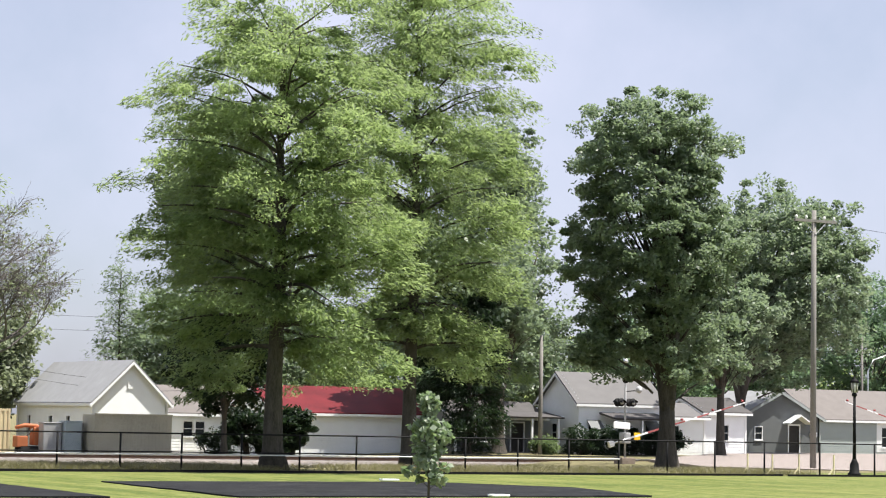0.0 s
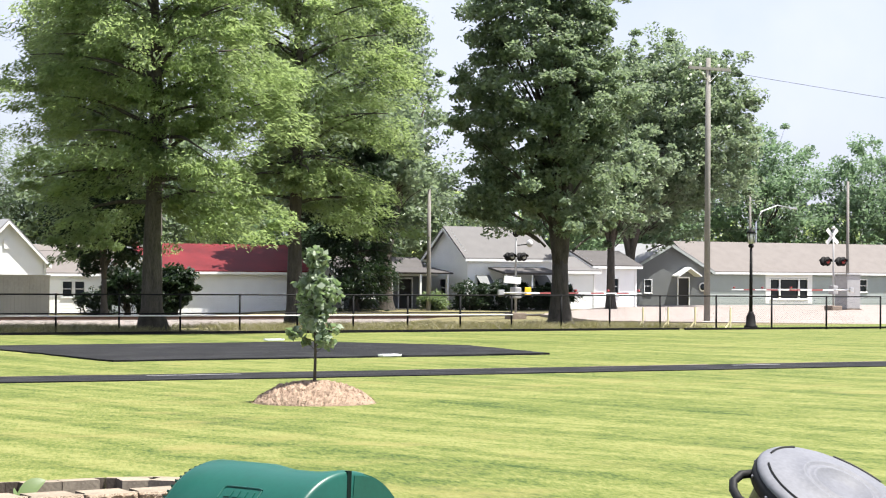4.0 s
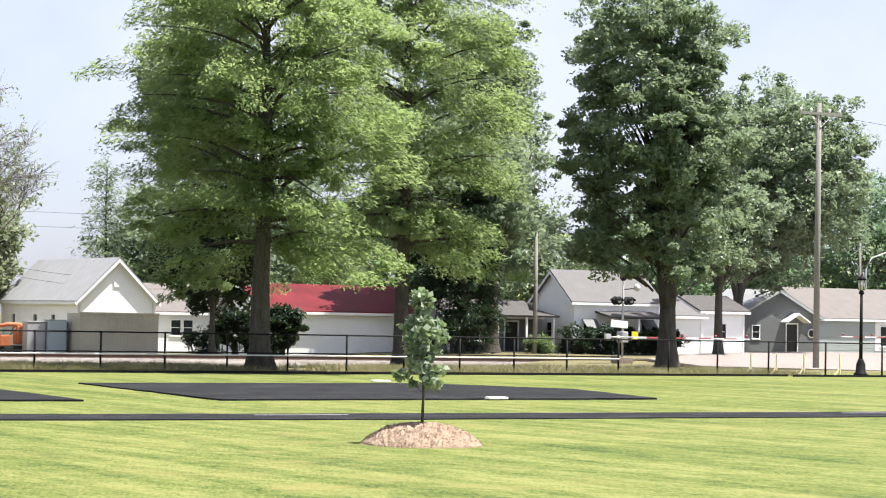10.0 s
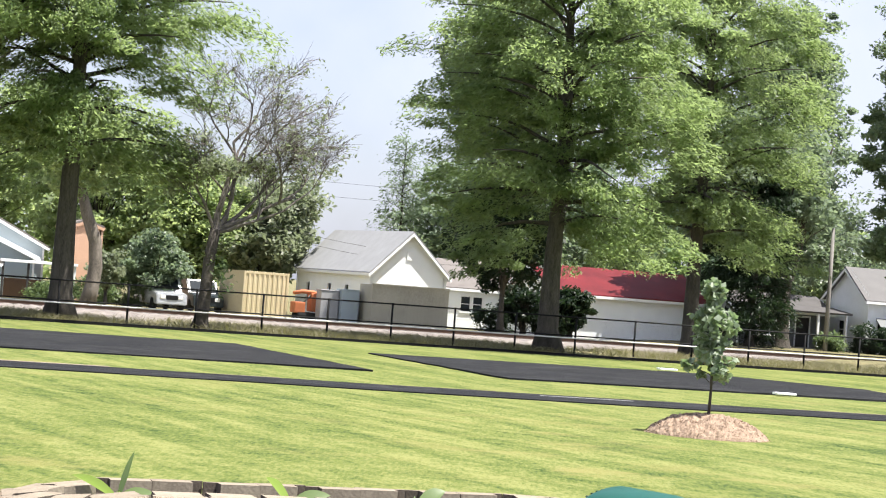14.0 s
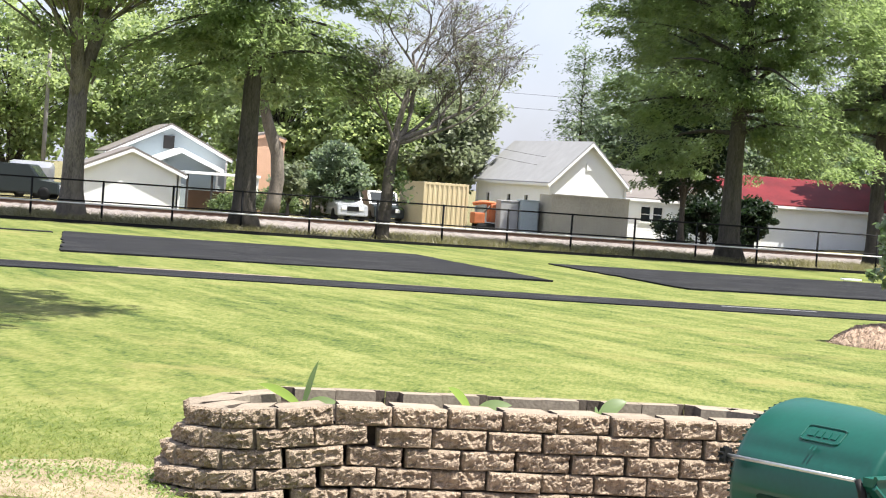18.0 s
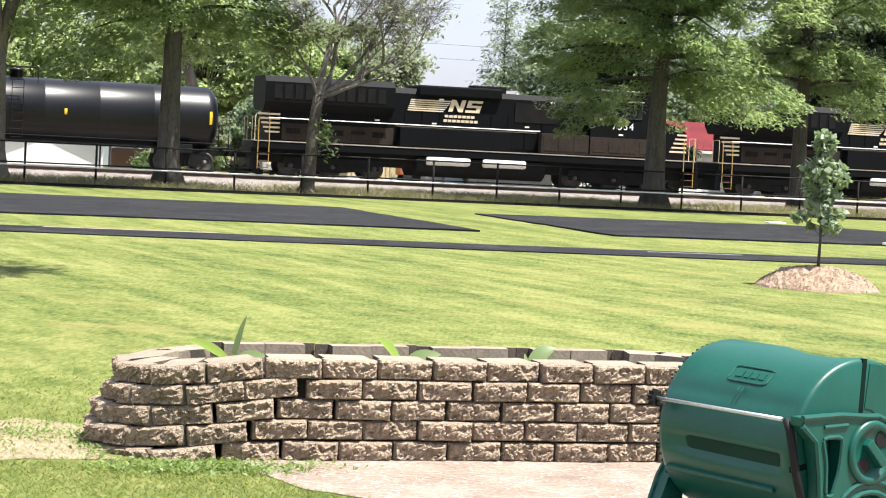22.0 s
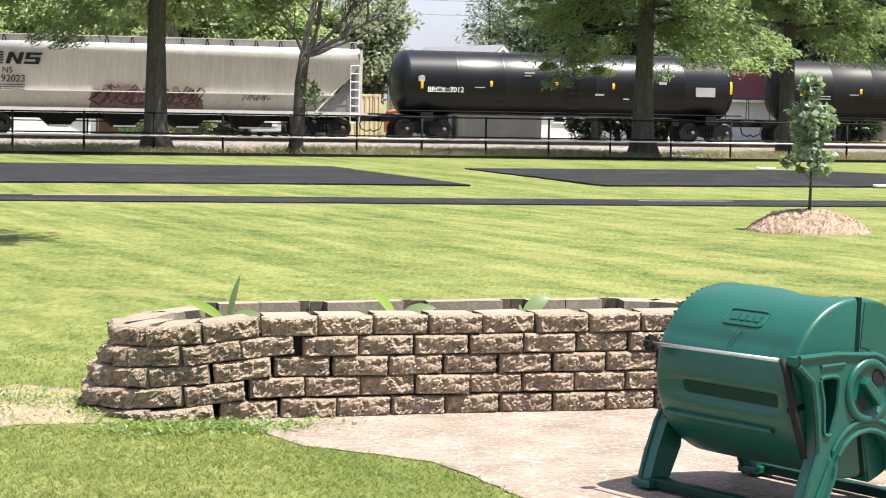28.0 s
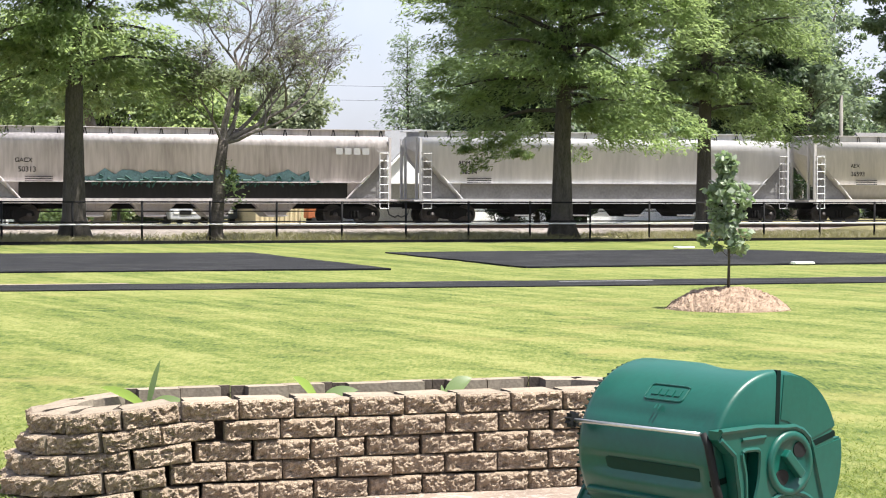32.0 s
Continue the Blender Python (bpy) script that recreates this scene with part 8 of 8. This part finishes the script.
    if graffiti:
        g_mat, g0, g1 = graffiti
        r = random.Random(int(g0 * 10))
        bm = bmesh.new()

        def skin(b):
            return -W * 0.995 - 0.008 if b > 1.97 else -W * (0.70 + 0.18 * (b - bot) / 0.75) - 0.02

        if g_mat is not GRAFFITIRED:
            patch = bmesh.new()
            x = g0
            lower = upper = None
            while x < g1:
                pair = [patch.verts.new((x, skin(b), b)) for b in (1.975, r.uniform(2.10, 2.62))]
                if lower:
                    patch.faces.new((lower, pair[0], pair[1], upper))
                lower, upper = pair
                x += r.uniform(0.18, 0.55)
            part("graffiti_fill", patch, GRAFFITITEAL, c, "faded teal painted patch")
        if g_mat is GRAFFITIRED:
            tops = [2.02, 2.20, 2.12, 2.24, 2.10, 2.16, 2.22, 2.06, 2.18, 2.00, 1.90]
            fill = bmesh.new()
            step = (g1 - g0 + 0.6) / len(tops)
            for z0, z1 in ((1.21, 1.55), (1.55, 1.90)):
                vs = [fill.verts.new((a, skin(b), b)) for a, b in ((g0, z0), (g1 + 0.6, z0), (g1 + 0.5 - 0.4 * (z1 > 1.6), z1), (g0 + 0.1, z1))]
                fill.faces.new(vs)
            for k, t in enumerate(tops):
                a = g0 + 0.1 + step * k * 0.93
                fill.faces.new([fill.verts.new((p, skin(b), b)) for p, b in ((a, 1.975), (a + step * 0.95, 1.975), (a + step * 0.7, t), (a + step * 0.15, t - 0.05))])
            part("graffiti_fill", fill, GRAFFITIFILL, c, "faded maroon painted patch")
            scrawl = bmesh.new()
            for k in range(4):
                x = g1 + 2.3 + 0.32 * k
                tube(scrawl, [(x, skin(1.62), 1.62), (x + 0.1, skin(1.9), 1.9), (x + 0.22, skin(1.66), 1.66), (x + 0.3, skin(1.85), 1.85 - 0.1 * (k % 2))], 0.02, 4, False)
            tagged(part("graffiti", scrawl, INK, c), "small black scrawl", kind="stuff")
        x = g0
        while x < g1:
            pts = [(x + r.uniform(0, 0.5), r.uniform(1.3, 1.5)), (x + r.uniform(-0.2, 0.2), r.uniform(1.5, 1.9)), (x + r.uniform(0.1, 0.5), r.uniform(1.9, 2.25)), (x + r.uniform(0.5, 0.9), r.uniform(1.7, 2.1)), (x + r.uniform(0.3, 0.8), r.uniform(1.35, 1.7))]
            tube(bm, [(a, skin(b) - 0.004, b) for a, b in pts + pts[:1]], 0.034 if g_mat is GRAFFITIRED else 0.05, 4, False)
            x += r.uniform(0.16, 0.34)
        tagged(part("graffiti", bm, g_mat, c), "painted graffiti loops", kind="stuff")
    return c


locomotive(27.68, 21.95, "7547")
locomotive(5.73, 22.5, "7534")
marks = [(0.9, 1.2, 0.05, 0.30), (1.35, 2.6, -0.30, -0.26), (1.35, 2.6, -0.42, -0.38), (6.0, 6.5, 0.5, 0.58), (12.7, 13.1, 0.12, 0.26), (9.5, 9.95, -0.45, -0.37), (6.0, 6.35, 0.38, 0.42), (3.6, 4.1, -0.2, -0.16), (10.9, 11.2, -0.62, -0.56), (14.6, 15.6, -0.42, 0.02)]
tank_car(-16.77, 19.75, TANKBLACK, 1.42, 18.0, 2.42, "long black tank car with yellow reflector strips", "", marks[:4])
gondola(-36.52, 17.45, 3.0, 8, "high-sided black gondola with yellow strips and white lettering", "HKRX", "50533", True)
gondola(-53.97, 17.5, 2.72, 15, "black gondola with close ribs and white lettering", "HKRX", "50269", False)
tank_car(-71.47, 18.45, TANKBROWN, 1.45, 16.2, 2.62, "weathered brown-black tank car with yellow reflector strips", "", marks)
tank_car(-89.92, 19.05, TANKBLACK, 1.5, 16.9, 2.62, "shiny black tank car with white reporting marks", "BRCX  7012", marks)
hopper(-108.97, 19.95, HOPGREY, "pale grey covered hopper with a black striped emblem and maroon graffiti", "NS 292023", None, True, (GRAFFITIRED, 7.0, 11.5))
hopper(-128.92, 20.35, HOPGREY, "pale grey covered hopper with black reporting marks", "AEX 36593")
hopper(-149.27, 20.5, HOPDARK, "dirty grey covered hopper, darker below the side ledge", "ADMX 36594", None, False, None, HOPRECESS)
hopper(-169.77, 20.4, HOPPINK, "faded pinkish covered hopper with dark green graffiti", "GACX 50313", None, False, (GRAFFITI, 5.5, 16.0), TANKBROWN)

# ---- what moves ----
SPEED = 16.5


def motions():
    for car, x20 in TRAIN:
        walk(car, [(t, pose(x20 + SPEED * (t - 20.0), TRACK_Y, RAIL_Z)) for t in (0.0, 8.0, 16.0, 24.0, 32.0)])
    fall = [(0.0, 15.5), (0.5, 13.8), (1.0, 11.6), (1.5, 9.0), (2.0, 5.8), (2.5, 2.8), (3.0, 1.0), (3.5, 0.2), (4.0, 0.0), (18.0, 0.0), (32.0, 0.0)]
    walk(ARM_1, [(t, pose(0, -0.42, 1.22, 0, -a, 0)) for t, a in fall])
    walk(ARM_2, [(t, pose(0, -0.42, 1.22, 0, a, 0)) for t, a in fall])
    sway = []
    for k in range(33):
        gust = 1.0 if k < 6 else 0.5
        sway.append((float(k), pose(0, 0, 0, gust * 1.2 * math.sin(k * 2.1), gust * (1.5 * math.sin(k * 1.7 + 0.6) - 0.8), 0)))
    walk(SAPLING_CROWN, sway)


motions()
